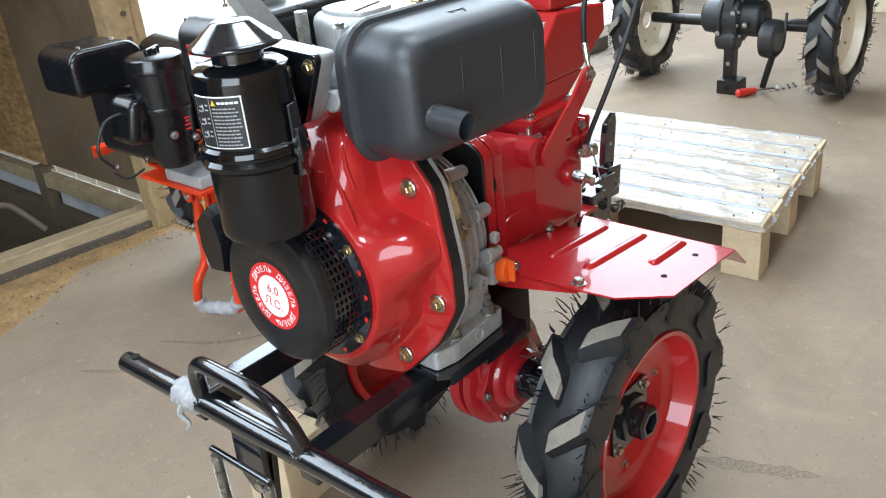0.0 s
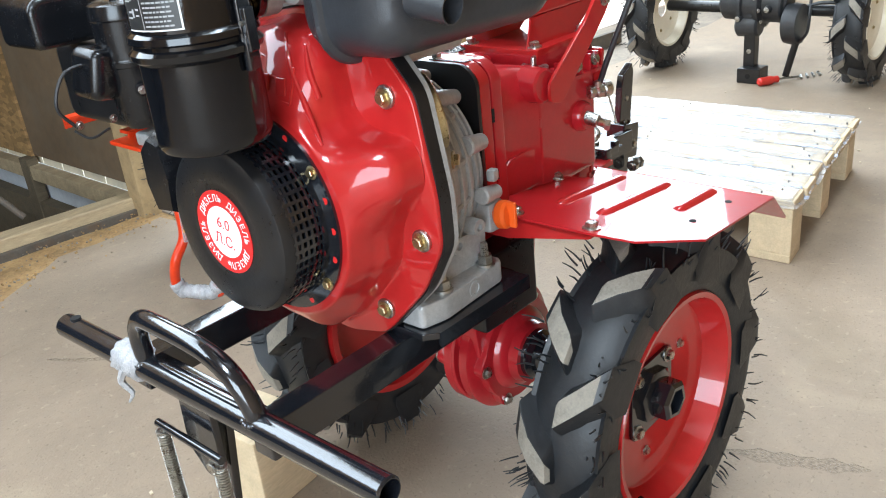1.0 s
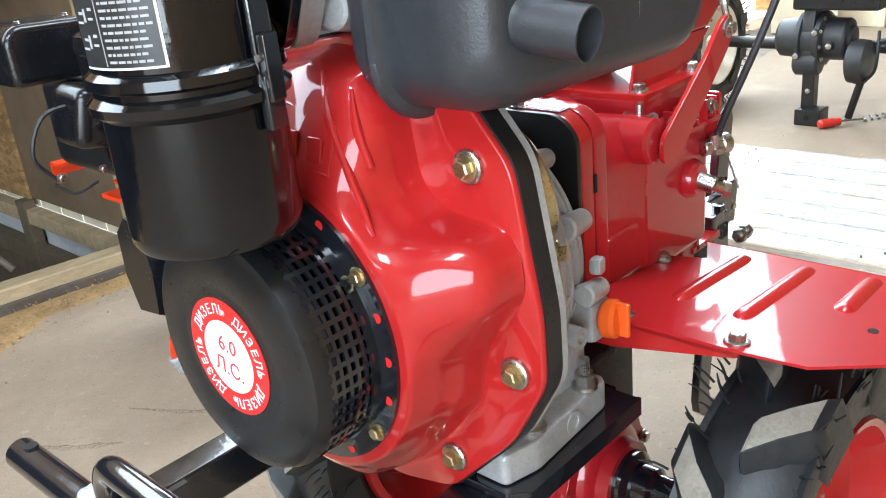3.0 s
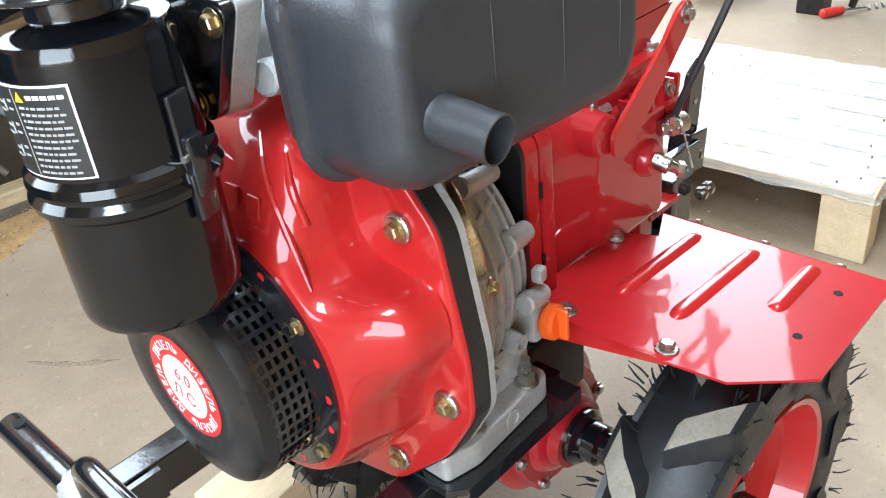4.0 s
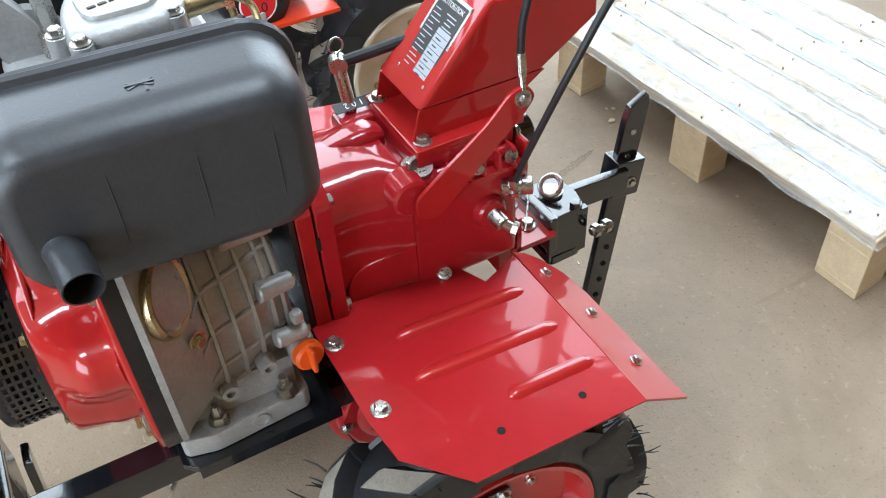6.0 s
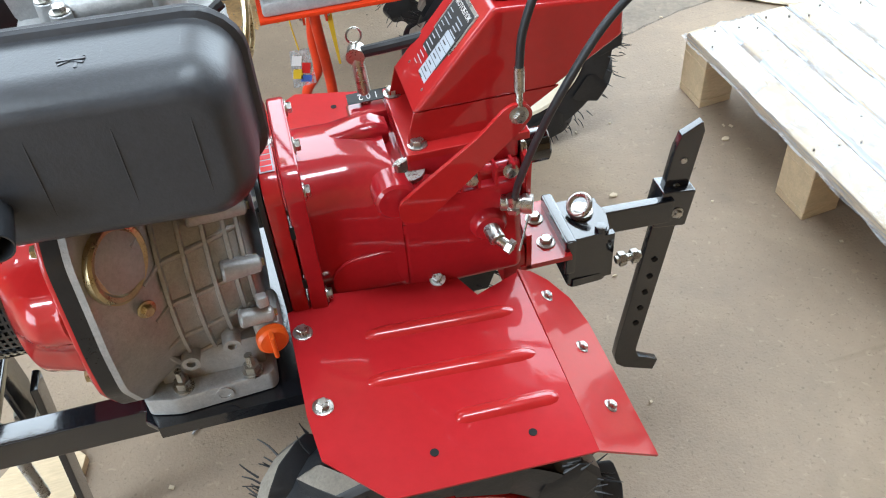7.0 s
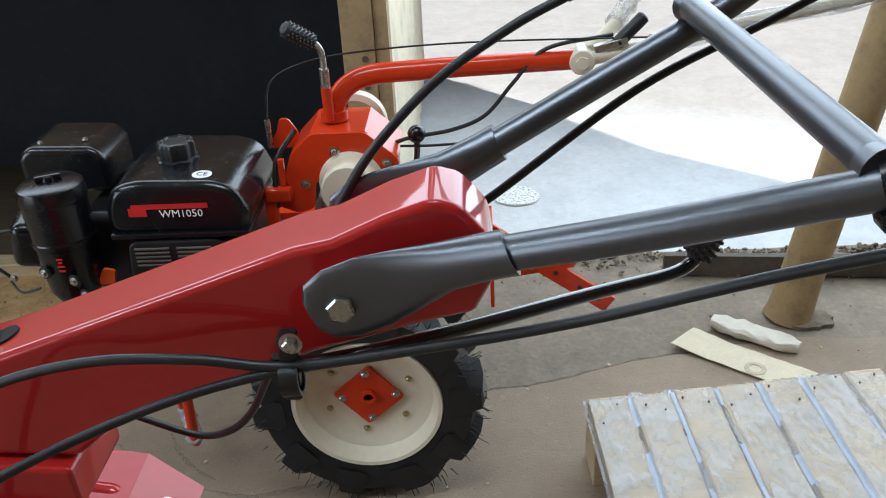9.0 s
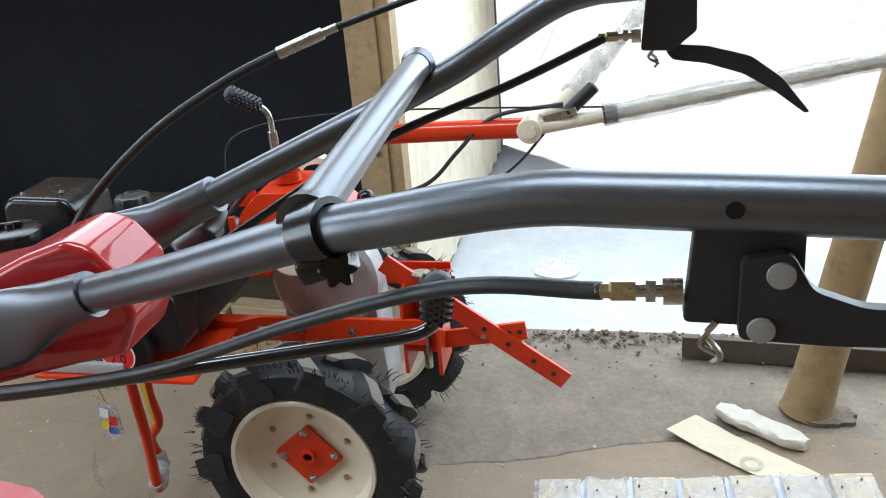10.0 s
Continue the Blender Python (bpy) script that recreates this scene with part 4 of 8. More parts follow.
for y, z in ((-0.162, 0.657), (-0.187, 0.521), (-0.124, 0.431)):
    bm = bm_new()
    lathe(bm, [(0.0112, 0), (0.0112, 0.003), (0.010, 0.004), (0.0, 0.004)], (-0.188, y, z), (-1, 0, 0), 24)
    boss = part("washer", bm, STEEL, blower, "bright flat washer")
    bolt(boss, (-0.1915, y, z), (-1, 0, 0), 0.98, BOLT_GOLD)
for line in (((-0.074, 0.716), (-0.088, 0.690), (-0.106, 0.656), (-0.126, 0.622)), ((-0.098, 0.706), (-0.106, 0.684), (-0.113, 0.660))):
    bm = bm_new()
    sweep(bm, [(front_x(y, z) + 0.0012, y, z) for y, z in line], [0.0016, 0.0034, 0.0032, 0.0014][:len(line)], 10, 5)
    part("pressed_crease", bm, RED, blower)
# raised maker's strip on the housing, unreadable
for k in range(4):
    bm = bm_new()
    yk, zk = -0.082 + k * 0.022, 0.672 + k * 0.003
    box(bm, (front_x(yk, zk) - 0.0005, yk, zk), (0.0026, 0.013, 0.016), (0, 14, 0), 0.001)
    part("raised_mark", bm, RED, blower)
bm = bm_new()
rim = [(-0.094, 0.657), (-0.094, 0.687), (-0.045, 0.698), (0.0, 0.698), (0.0, 0.672), (-0.045, 0.668), (-0.094, 0.657)]
sweep(bm, [(front_x(y, z) - 0.0002, y, z) for y, z in rim], 0.0014, 8, 0)
part("raised_border", bm, RED, blower)

# perforated guard and black cover of the hand starter
bm = bm_new()
lathe(bm, [(0.090, 0.0), (0.102, 0.0), (0.102, 0.003), (0.0885, 0.004), (0.0885, 0.010), (0.086, 0.010), (0.086, 0.0)], (-0.250, CY, CZ), (-1, 0, 0), 64, close=True)
guard = part("starter_guard", bm, BLACK_GLOSS, T, "black perforated guard ring")
bm = bm_new()
NH = 60
for k in range(NH):
    a = 2 * math.pi * k / NH
    c, s = math.cos(a), math.sin(a)
    box(bm, (-0.273, CY + 0.0855 * c, CZ + 0.0855 * s), (0.040, 0.0024, 0.0034), (math.degrees(a), 0, 0))
for j in range(6):
    x = -0.257 - j * 0.0066
    lathe(bm, [(0.0845, -0.0014), (0.0868, -0.0014), (0.0868, 0.0014), (0.0845, 0.0014)], (x, CY, CZ), (-1, 0, 0), 60, close=True)
part("mesh_band", bm, BLACK_GLOSS, guard, "black punched mesh band")
bm = bm_new()
cyl(bm, (-0.25, CY, CZ), (-0.292, CY, CZ), 0.066, n=40)
part("starter_drum", bm, BLACK_SATIN, guard)
bm = bm_new()
lathe(bm, [(0.0840, -0.006), (0.0865, 0.0), (0.0865, 0.006), (0.083, 0.013), (0.076, 0.0165), (0.062, 0.0175), (0.054, 0.0175), (0.0505, 0.0165), (0.047, 0.0165), (0.0, 0.0165)], (-0.289, CY, CZ), (-1, 0, 0), 72)
cover = part("starter_cover", bm, BLACK_SATIN, guard, "black round starter cover with a red and white badge")
for a in (35, -38, 100, 170, 215, 262):
    y, z = CY - 0.0955 * math.cos(radians(a)), CZ + 0.0955 * math.sin(radians(a))
    bolt(guard, (-0.253, y, z), (-1, 0, 0), 0.75, BOLT_GOLD)
for a in (0, 18, -18, 60, -62, 135):
    y, z = CY - 0.0955 * math.cos(radians(a)), CZ + 0.0955 * math.sin(radians(a))
    bm = bm_new()
    cyl(bm, (-0.2525, y, z), (-0.2536, y, z), 0.0035, n=12)
    part("rivet_hole", bm, LABEL_RED, guard)
bm = bm_new()
loft(bm, [[(x, CY + 0.134 + dy * k * 0.9, 0.575 + dz * k * 0.92) for dy, dz in ((-0.022, -0.046), (0.014, -0.050), (0.026, -0.015), (0.024, 0.028), (0.004, 0.046), (-0.018, 0.040), (-0.028, 0.0))] for x, k in ((-0.235, 1.0), (-0.280, 1.0), (-0.290, 0.88))])
sg = part("starter_grip", bm, PLASTIC, guard, "black angular pull-starter grip")
for k in range(7):
    bm = bm_new()
    box(bm, (-0.262, CY + 0.1560, 0.548 + k * 0.008), (0.040, 0.003, 0.004), (0, 0, 0), 0.001)
    part("grip_ridge", bm, PLASTIC, sg)
bm = bm_new()
sweep(bm, [(-0.26, CY + 0.115, 0.535), (-0.265, CY + 0.098, 0.512), (-0.262, CY + 0.080, 0.506)], 0.010, 10, 5)
part("pull_cord_guide", bm, PLASTIC, sg)
# badge on the cover
bx = -0.3056
bm = bm_new()
lathe(bm, [(0.0420, 0), (0.0420, 0.0006), (0.0, 0.0006)], (bx, CY, CZ), (-1, 0, 0), 64)
badge = part("badge", bm, LABEL_RED, T, "red and white round badge reading 6.0 Л.С.")
bm = bm_new()
lathe(bm, [(0.0262, 0), (0.0262, 0.0004), (0.0, 0.0004)], (bx - 0.0006, CY, CZ), (-1, 0, 0), 56)
part("badge_centre", bm, LABEL_WHITE, badge)
tilt = radians(-8)
for txt, dz, size in (("6.0", 0.0085, 0.0165), ("Л.С.", -0.0095, 0.0165)):
    u = Vector((0, -math.cos(tilt), math.sin(tilt)))
    v = Vector((0, math.sin(tilt), math.cos(tilt)))
    lettering("print", txt, size, onface(Vector((bx - 0.0011, CY, CZ)) + v * dz, u, v), LABEL_RED, badge)
ringtext = "ДИЗЕЛЬ ДИЗЕЛЬ ДИЗЕЛЬ ДИЗЕЛЬ "
for k, ch in enumerate(ringtext):
    if ch == " ":
        continue
    a = radians(150) - 2 * math.pi * k / len(ringtext)
    v = Vector((0, -math.cos(a), math.sin(a)))
    u = Vector((0, -math.cos(a - math.pi / 2), math.sin(a - math.pi / 2)))
    lettering("print", ch, 0.0102, onface(Vector((bx - 0.0007, CY, CZ)) + v * 0.0338, u, v), LABEL_WHITE, badge)

# black gasket plate and crankcase
bm = bm_new()
loft(bm, [in_x(-0.1825, scaled(1.010)), in_x(-0.168, scaled(1.010))])
part("backing_plate", bm, BLACK_SATIN, T, "black rubber-edged backing plate")
BC = Vector((-0.030, 0.530))     # axis of the rear barrel


def barrel(r):
    """A round section about the barrel's axis, met along the flange's own directions."""
    out = []
    for p in flange:
        d = (p - cc).normalized()
        w = cc - BC
        b_ = w.dot(d)
        out.append(cc + d * (-b_ + math.sqrt(b_ * b_ - w.dot(w) + r * r)))
    return out


CASE = [(-0.168, scaled(1.010)), (-0.162, scaled(1.010)), (-0.160, scaled(0.985)), (-0.156, scaled(0.955)), (-0.140, scaled(0.885)), (-0.121, mixed(scaled(0.800), barrel(0.130), 0.35)), (-0.112, barrel(0.129)), (-0.090, barrel(0.122)),
        (-0.060, barrel(0.111)), (-0.034, barrel(0.101)), (-0.028, barrel(0.093)), (-0.027, barrel(0.05))]


def case_at(x):
    for (x0, a), (x1, b) in zip(CASE, CASE[1:]):
        if x <= x1:
            return mixed(a, b, (x - x0) / (x1 - x0))
    return CASE[-1][1]


def swollen(loop, h):
    return [p + (p - BC).normalized() * h for p in loop]


bm = bm_new()
loft(bm, [in_x(x, lp) for x, lp in CASE])
case = part("crankcase", bm, ALU, T, "grey cast aluminium crankcase with ribs", angle=40)
for x in (-0.110, -0.088, -0.067, -0.048, -0.036):
    bm = bm_new()
    loft(bm, [in_x(x - 0.0028, swollen(case_at(x - 0.0028), -0.001)), in_x(x - 0.0016, swollen(case_at(x), 0.0045)), in_x(x + 0.0016, swollen(case_at(x), 0.0045)), in_x(x + 0.0028, swollen(case_at(x + 0.0028), -0.001))])
    part("case_rib", bm, ALU, case)
for z in (0.632, 0.596, 0.556, 0.514, 0.474):
    line = []
    for x in (-0.124, -0.110, -0.090, -0.070, -0.050, -0.034):
        p = min((q for q in case_at(x) if q.x < BC.x), key=lambda q: abs(q.y - z))
        line.append((x, p.x, p.y))
    bm = bm_new()
    sweep(bm, line, [0.0018] + [0.0034] * 4 + [0.0022], 8, 3)
    part("case_rib", bm, ALU, case)
# webs that run from the flange's foot up to the cap
for y0, z0_, y1, z1_ in ((-0.150, 0.470, -0.176, 0.575), (-0.158, 0.462, -0.184, 0.560)):
    bm = bm_new()
    sweep(bm, [(-0.120, y0 + 0.012, z0_), (-0.132, (y0 + y1) / 2 + 0.004, (z0_ + z1_) / 2), (-0.139, y1 + 0.006, z1_)], [0.004, 0.0035, 0.002], 8, 4)
    part("case_rib", bm, ALU, case)
for (x0, y0, z0), (x1, y1, z1), r in (((-0.080, -0.112, 0.620), (-0.025, -0.098, 0.608), 0.0092), ((-0.086, -0.088, 0.646), (-0.040, -0.072, 0.632), 0.0078), ((-0.060, -0.136, 0.566), (-0.023, -0.129, 0.561), 0.0102), ((-0.056, -0.149, 0.511), (-0.023, -0.145, 0.506), 0.0090)):
    bm = bm_new()
    cyl(bm, (x0, y0, z0), (x1, y1, z1), r * 1.08, r * 0.9, 20, 0.002)
    b = part("case_boss", bm, ALU, case)
    bolt(b, (x1, y1, z1), (1, 0, 0), 0.62, BOLT_GOLD)
bm = bm_new()
box(bm, (-0.030, -0.146, 0.527), (0.012, 0.011, 0.014), (0, 0, 10), 0.003)
part("case_lug", bm, ALU, case)
for x, y, z in ((-0.112, -0.157, 0.478), (-0.070, -0.150, 0.482)):
    bm = bm_new()
    lathe(bm, [(0.010, -0.012), (0.009, 0.006), (0.0045, 0.006), (0.0045, 0.001), (0.0, 0.001)], (x, y, z), (0, -1, 0), 18)
    part("case_boss", bm, ALU, case)
bm = bm_new()
prism(bm, round_poly([(-0.172, 0.090), (-0.036, 0.090), (-0.036, -0.152), (-0.042, -0.158), (-0.140, -0.164), (-0.172, -0.156)], 0.006), "xy", 0.405, 0.432, 0.004)
span(bm, (-0.150, -0.140, 0.425), (-0.044, 0.075, 0.472), bev=0.014, seg=3)
feet = part("case_base", bm, ALU, case)
for x in (-0.130, -0.059):
    bm = bm_new()
    lathe(bm, [(0.011, 0), (0.011, 0.003), (0.0, 0.003)], (x, -0.150, 0.432), (0, 0, 1), 18)
    lathe(bm, [(0.0085, 0.003), (0.0085, 0.012), (0.005, 0.0125), (0.0045, 0.026), (0.0, 0.026)], (x, -0.150, 0.432), (0, 0, 1), 6)
    part("stud_nut", bm, STEEL, feet)
bm = bm_new()
lathe(bm, [(0.0095, -0.004), (0.0095, 0.001), (0.006, 0.001), (0.006, -0.003), (0.0, -0.003)], (-0.092, -0.161, 0.420), (0, -1, 0), 20)
part("oil_plug", bm, ALU, feet)
bm = bm_new()
lathe(bm, [(0.012, 0), (0.016, 0.004), (0.016, 0.012), (0.013, 0.015), (0.0, 0.016)], (-0.031, -0.150, 0.482), (0.15, -1, 0.10), 24)
box(bm, (-0.0290, -0.168, 0.484), (0.005, 0.012, 0.030), (0, 0, 6), 0.002)
part("dipstick_cap", bm, DIPSTICK, case, "orange oil dipstick cap")
bm = bm_new()
span(bm, (-0.046, -0.151, 0.462), (-0.018, -0.100, 0.498), bev=0.006)
part("dipstick_neck", bm, ALU, case)

bm = bm_new()
lathe(bm, [(0.037, -0.006), (0.037, 0.001), (0.034, 0.003), (0.030, 0.002), (0.027, -0.003), (0.012, -0.004), (0.0, -0.004)], (-0.1350, -0.167, 0.630), (0.9, -0.55, 0.18), 40)
part("bearing_cap", bm, GOLD, case, "yellow zinc round cap")
bolt(case, (-0.126, -0.178, 0.580), (0.6, -1, 0), 1.0, BOLT_GOLD)

# cylinder, head and injection parts
bm = bm_new()
span(bm, (-0.150, -0.105, 0.66), (-0.010, 0.06, 0.735), bev=0.006)
for k in range(6):
    span(bm, (-0.157, -0.11, 0.672 + k * 0.011), (-0.003, 0.066, 0.676 + k * 0.011), bev=0.001)
part("cylinder", bm, ALU, T, "finned aluminium cylinder")
bm = bm_new()
span(bm, (-0.165, -0.085, 0.720), (-0.010, 0.060, 0.758), bev=0.008)
head = part("cylinder_head", bm, ALU, T, "grey aluminium cylinder head")
bm = bm_new()
prism(bm, round_poly([(-0.136, -0.052), (-0.112, -0.064), (-0.045, -0.060), (-0.028, 0.0), (-0.048, 0.052), (-0.112, 0.052), (-0.134, 0.0)], 0.022), "xy", 0.755, 0.818, 0.012, 3)
rocker = part("rocker_cover", bm, ALU, head, "silver rocker cover")
bm = bm_new()
prism(bm, round_poly([(-0.116, -0.046), (-0.060, -0.046), (-0.048, 0.0), (-0.064, 0.040), (-0.104, 0.040), (-0.120, 0.0)], 0.015), "xy", 0.815, 0.823, 0.003, 2)
rp_ = part("rocker_plate", bm, ALU, rocker)
for k in range(6):
    bm = bm_new()
    box(bm, (-0.108 + k * 0.009, -0.030 + 0.002 * k, 0.8235), (0.007, 0.003, 0.0015), (0, 0, 12))
    part("stamped_mark", bm, STEEL_DIRTY, rp_)
for x, y in ((-0.140, -0.034), (-0.126, -0.060), (-0.050, -0.050), (-0.055, 0.044)):
    bm = bm_new()
    cyl(bm, (x, y, 0.745), (x, y, 0.812), 0.0105, 0.0092, 18, 0.002)
    c = part("cover_column", bm, ALU, rocker)
    bolt(c, (x, y, 0.811), (0, 0, 1), 0.95)
bm = bm_new()
cyl(bm, (-0.141, 0.030, 0.76), (-0.141, 0.030, 0.826), 0.0085, n=6)
cyl(bm, (-0.141, 0.030, 0.758), (-0.141, 0.030, 0.786), 0.013, 0.012, 18, 0.002)
part("lifting_nut", bm, STEEL, head, "tall bright hexagonal nut")
bm = bm_new()
span(bm, (-0.190, 0.010, 0.735), (-0.110, 0.062, 0.764), bev=0.010, seg=3)
prism(bm, round_poly([(-0.228, 0.868), (-0.212, 0.872), (-0.190, 0.850), (-0.156, 0.800), (-0.140, 0.762), (-0.186, 0.762), (-0.192, 0.800), (-0.212, 0.838)], 0.008), "xz", 0.036, 0.058, 0.004)
prism(bm, round_poly([(-0.190, 0.800), (-0.150, 0.800), (-0.128, 0.780), (-0.128, 0.762), (-0.190, 0.762)], 0.008), "xz", 0.050, 0.066, 0.003)
part("cast_arm", bm, ALU, head, "grey cast tank arm")
bolt(head, (-0.090, -0.078, 0.762), (0, -0.4, 1), 1.0, BOLT_GOLD)
bm = bm_new()
cyl(bm, (-0.035, -0.02, 0.798), (-0.004, -0.026, 0.803), 0.010, n=18)
cyl(bm, (-0.004, -0.026, 0.803), (0.004, -0.027, 0.804), 0.013, n=6)
part("injector_union", bm, GOLD, head)
for k, (x, y, z) in enumerate(((-0.012, -0.085, 0.750), (-0.006, -0.055, 0.735), (-0.012, -0.085, 0.705), (-0.004, -0.050, 0.700), (-0.01, -0.02, 0.76), (-0.006, 0.0, 0.72))):
    bm = bm_new()
    span(bm, (x - 0.02, y - 0.013, z - 0.012), (x + 0.002, y + 0.013, z + 0.012), bev=0.004)
    p = part("pump_block", bm, ALU, head)
    bolt(p, (x + 0.002, y, z), (1, 0, 0), 0.9, BOLT_GOLD if k % 2 else BOLT)
bm = bm_new()
sweep(bm, [(0.002, -0.03, 0.804), (0.018, -0.04, 0.790), (0.010, -0.07, 0.755), (-0.012, -0.09, 0.715)], 0.0035, 8, 8)
part("fuel_pipe", bm, GOLD, head)
bm = bm_new()
sweep(bm, [(-0.16, -0.09, 0.79), (-0.11, -0.095, 0.775), (-0.04, -0.09, 0.785), (0.0, -0.07, 0.80)], 0.005, 8, 8)
part("rubber_hose", bm, RUBBER, head)

# intake elbow and air cleaner
bm = bm_new()
sweep(bm, [(-0.225, -0.052, 0.775), (-0.195, -0.045, 0.765), (-0.155, -0.035, 0.750)], [0.028, 0.026, 0.024], 18, 5)
cyl(bm, (-0.215, -0.085, 0.752), (-0.160, -0.075, 0.742), 0.012, n=14, bev=0.002)
elbow = part("intake_elbow", bm, ALU, T, "cast intake elbow")
bm = bm_new()
FP = [(-0.116, 0.812), (0.004, 0.820), (0.004, 0.775), (-0.040, 0.733), (-0.078, 0.733)]
prism(bm, round_poly(FP, 0.010), "yz", -0.240, -0.222, 0.003)
part("intake_flange", bm, ALU, elbow, "grey sloping intake flange")
AXX, AXY = -0.308, -0.068
for y, z in ((-0.102, 0.800), (-0.006, 0.808), (-0.066, 0.745)):
    bolt(elbow, (-0.250, y, z), (-1, 0, 0), 0.95, BOLT_GOLD)
bm = bm_new()
cyl(bm, (-0.246, -0.052, 0.778), (AXX + 0.02, AXY + 0.006, 0.782), 0.025, n=28)
prism(bm, round_poly(FP, 0.012), "yz", -0.249, -0.2405, 0.002)
neck = part("intake_neck", bm, BLACK_GLOSS, T, "black intake neck")
AR = 0.0500
bm = bm_new()
z0 = 0.638
lathe(bm, [(0.030, 0.0), (0.043, 0.0), (AR - 0.003, 0.002), (AR - 0.0006, 0.006), (AR, 0.012), (AR, 0.078), (AR + 0.005, 0.082), (AR + 0.006, 0.087), (AR + 0.002, 0.091), (AR + 0.002, 0.094), (AR + 0.005, 0.096), (AR + 0.004, 0.101), (AR, 0.104),
           (AR, 0.168), (AR - 0.003, 0.176), (AR - 0.010, 0.180), (0.024, 0.182), (0.023, 0.198), (0.0, 0.198)], (AXX, AXY, z0), (0, 0, 1), 56)
cleaner = part("air_cleaner", bm, BLACK_DEEP, T, "glossy black oil-bath air cleaner canister", angle=30)
bm = bm_new()
lathe(bm, [(0.018, 0.0), (0.0425, 0.002), (0.0455, 0.0035), (0.0458, 0.0055), (0.0445, 0.0075), (0.0425, 0.0085), (0.0400, 0.0100), (0.0200, 0.0260), (0.0165, 0.0275), (0.0, 0.0282)], (AXX, AXY, z0 + 0.193), (0, 0, 1), 48)
part("rain_cap", bm, BLACK_GLOSS, cleaner, "black conical rain cap")
bm = bm_new()
lathe(bm, [(0.026, 0.176), (0.0255, 0.197), (0.0, 0.197)], (AXX, AXY, z0), (0, 0, 1), 40)
part("cap_neck", bm, BLACK_GLOSS, cleaner)
# clip, facing the open side
ca = radians(-73)
for zz, hh, dd, ww in ((0.114, 0.052, 0.004, 0.016), (0.098, 0.036, 0.008, 0.013), (0.080, 0.030, 0.006, 0.015)):
    bm = bm_new()
    r = AR + dd * 0.7
    box(bm, (AXX + r * math.cos(ca), AXY + r * math.sin(ca), z0 + zz), (dd, ww, hh), (0, 0, math.degrees(ca)), 0.0015)
    part("clip", bm, BLACK_GLOSS, cleaner)
bm = bm_new()
r = AR + 0.006
cyl(bm, (AXX + r * math.cos(ca - 0.16), AXY + r * math.sin(ca - 0.16), z0 + 0.104), (AXX + r * math.cos(ca + 0.16), AXY + r * math.sin(ca + 0.16), z0 + 0.104), 0.002, n=8)
part("clip_wire", bm, STEEL, cleaner)


def curved_label(a0, a1, za, zb, r, nseg=14):
    b = bm_new()
    vs = [[b.verts.new((AXX + r * math.cos(a), AXY + r * math.sin(a), z)) for z in (za, zb)] for a in (a0 + (a1 - a0) * i / nseg for i in range(nseg + 1))]
    for p, q in zip(vs, vs[1:]):
        b.faces.new((p[0], q[0], q[1], p[1]))
    ext = bmesh.ops.extrude_face_region(b, geom=b.faces[:])
    for v in [g for g in ext["geom"] if isinstance(g, bmesh.types.BMVert)]:
        d = Vector((v.co.x - AXX, v.co.y - AXY, 0)).normalized()
        v.co += d * 0.0003
    return b


a0, a1 = radians(-194), radians(-130)
L0, L1 = z0 + 0.1070, z0 + 0.1590
part("label_border", curved_label(a0, a1, L0, L1, AR + 0.0003), LABEL_WHITE, cleaner, "white-edged black warning label")
part("label_field", curved_label(a0 + 0.03, a1 - 0.03, L0 + 0.0013, L1 - 0.0013, AR + 0.0007), LABEL_BLACK, cleaner)
part("label_rule", curved_label(radians(-168.6), radians(-168), L0 + 0.002, L1 - 0.002, AR + 0.0011, 2), LABEL_GREY, cleaner)
rng_l = random.Random(8)
for k in range(11):
    z = L0 + 0.0035 + k * 0.0036
    a = radians(-165.5)
    while a < radians(-137 - 6 * rng_l.random()):
        w = radians(rng_l.uniform(2.0, 5.5))
        part("label_line", curved_label(a, min(a + w, radians(-134)), z, z + 0.0013, AR + 0.0011, 2), LABEL_GREY, cleaner)
        a += w + radians(1.0)
for k in range(5):
    a = radians(-158 + 5 * k)
    part("label_line", curved_label(a, a + radians(4), L1 - 0.0072, L1 - 0.0050, AR + 0.0011, 2), LABEL_WHITE, cleaner)
bm = bm_new()
tri_p = [Vector((AXX + (AR + 0.0013) * math.cos(radians(a)), AXY + (AR + 0.0013) * math.sin(radians(a)), z)) for a, z in ((-166, L1 - 0.0085), (-160, L1 - 0.0085), (-163, L1 - 0.0030))]
out_ = Vector((math.cos(radians(-163)), math.sin(radians(-163)), 0)) * 0.0005
loft(bm, [tri_p, [p + out_ for p in tri_p]])
part("label_mark", bm, YELLOW, cleaner)
for zc in (0.010, 0.023, 0.036):
    for aa, dz, w, h in ((-189, 0, 7, 0.0012), (-186, 0.0045, 5, 0.0014), (-180.5, 0.001, 2, 0.0065), (-176, 0.002, 4.5, 0.0012), (-175, 0.0065, 3.5, 0.0015)):
        part("label_line", curved_label(radians(aa), radians(aa + w), L0 + zc + dz, L0 + zc + dz + h, AR + 0.0011, 2), LABEL_GREY, cleaner)

# muffler: two pressed shells with a seam, tail pipe
MC = Vector((-0.107, -0.142, 0.762))
MROT = pose(*MC, 0, 0, -4)


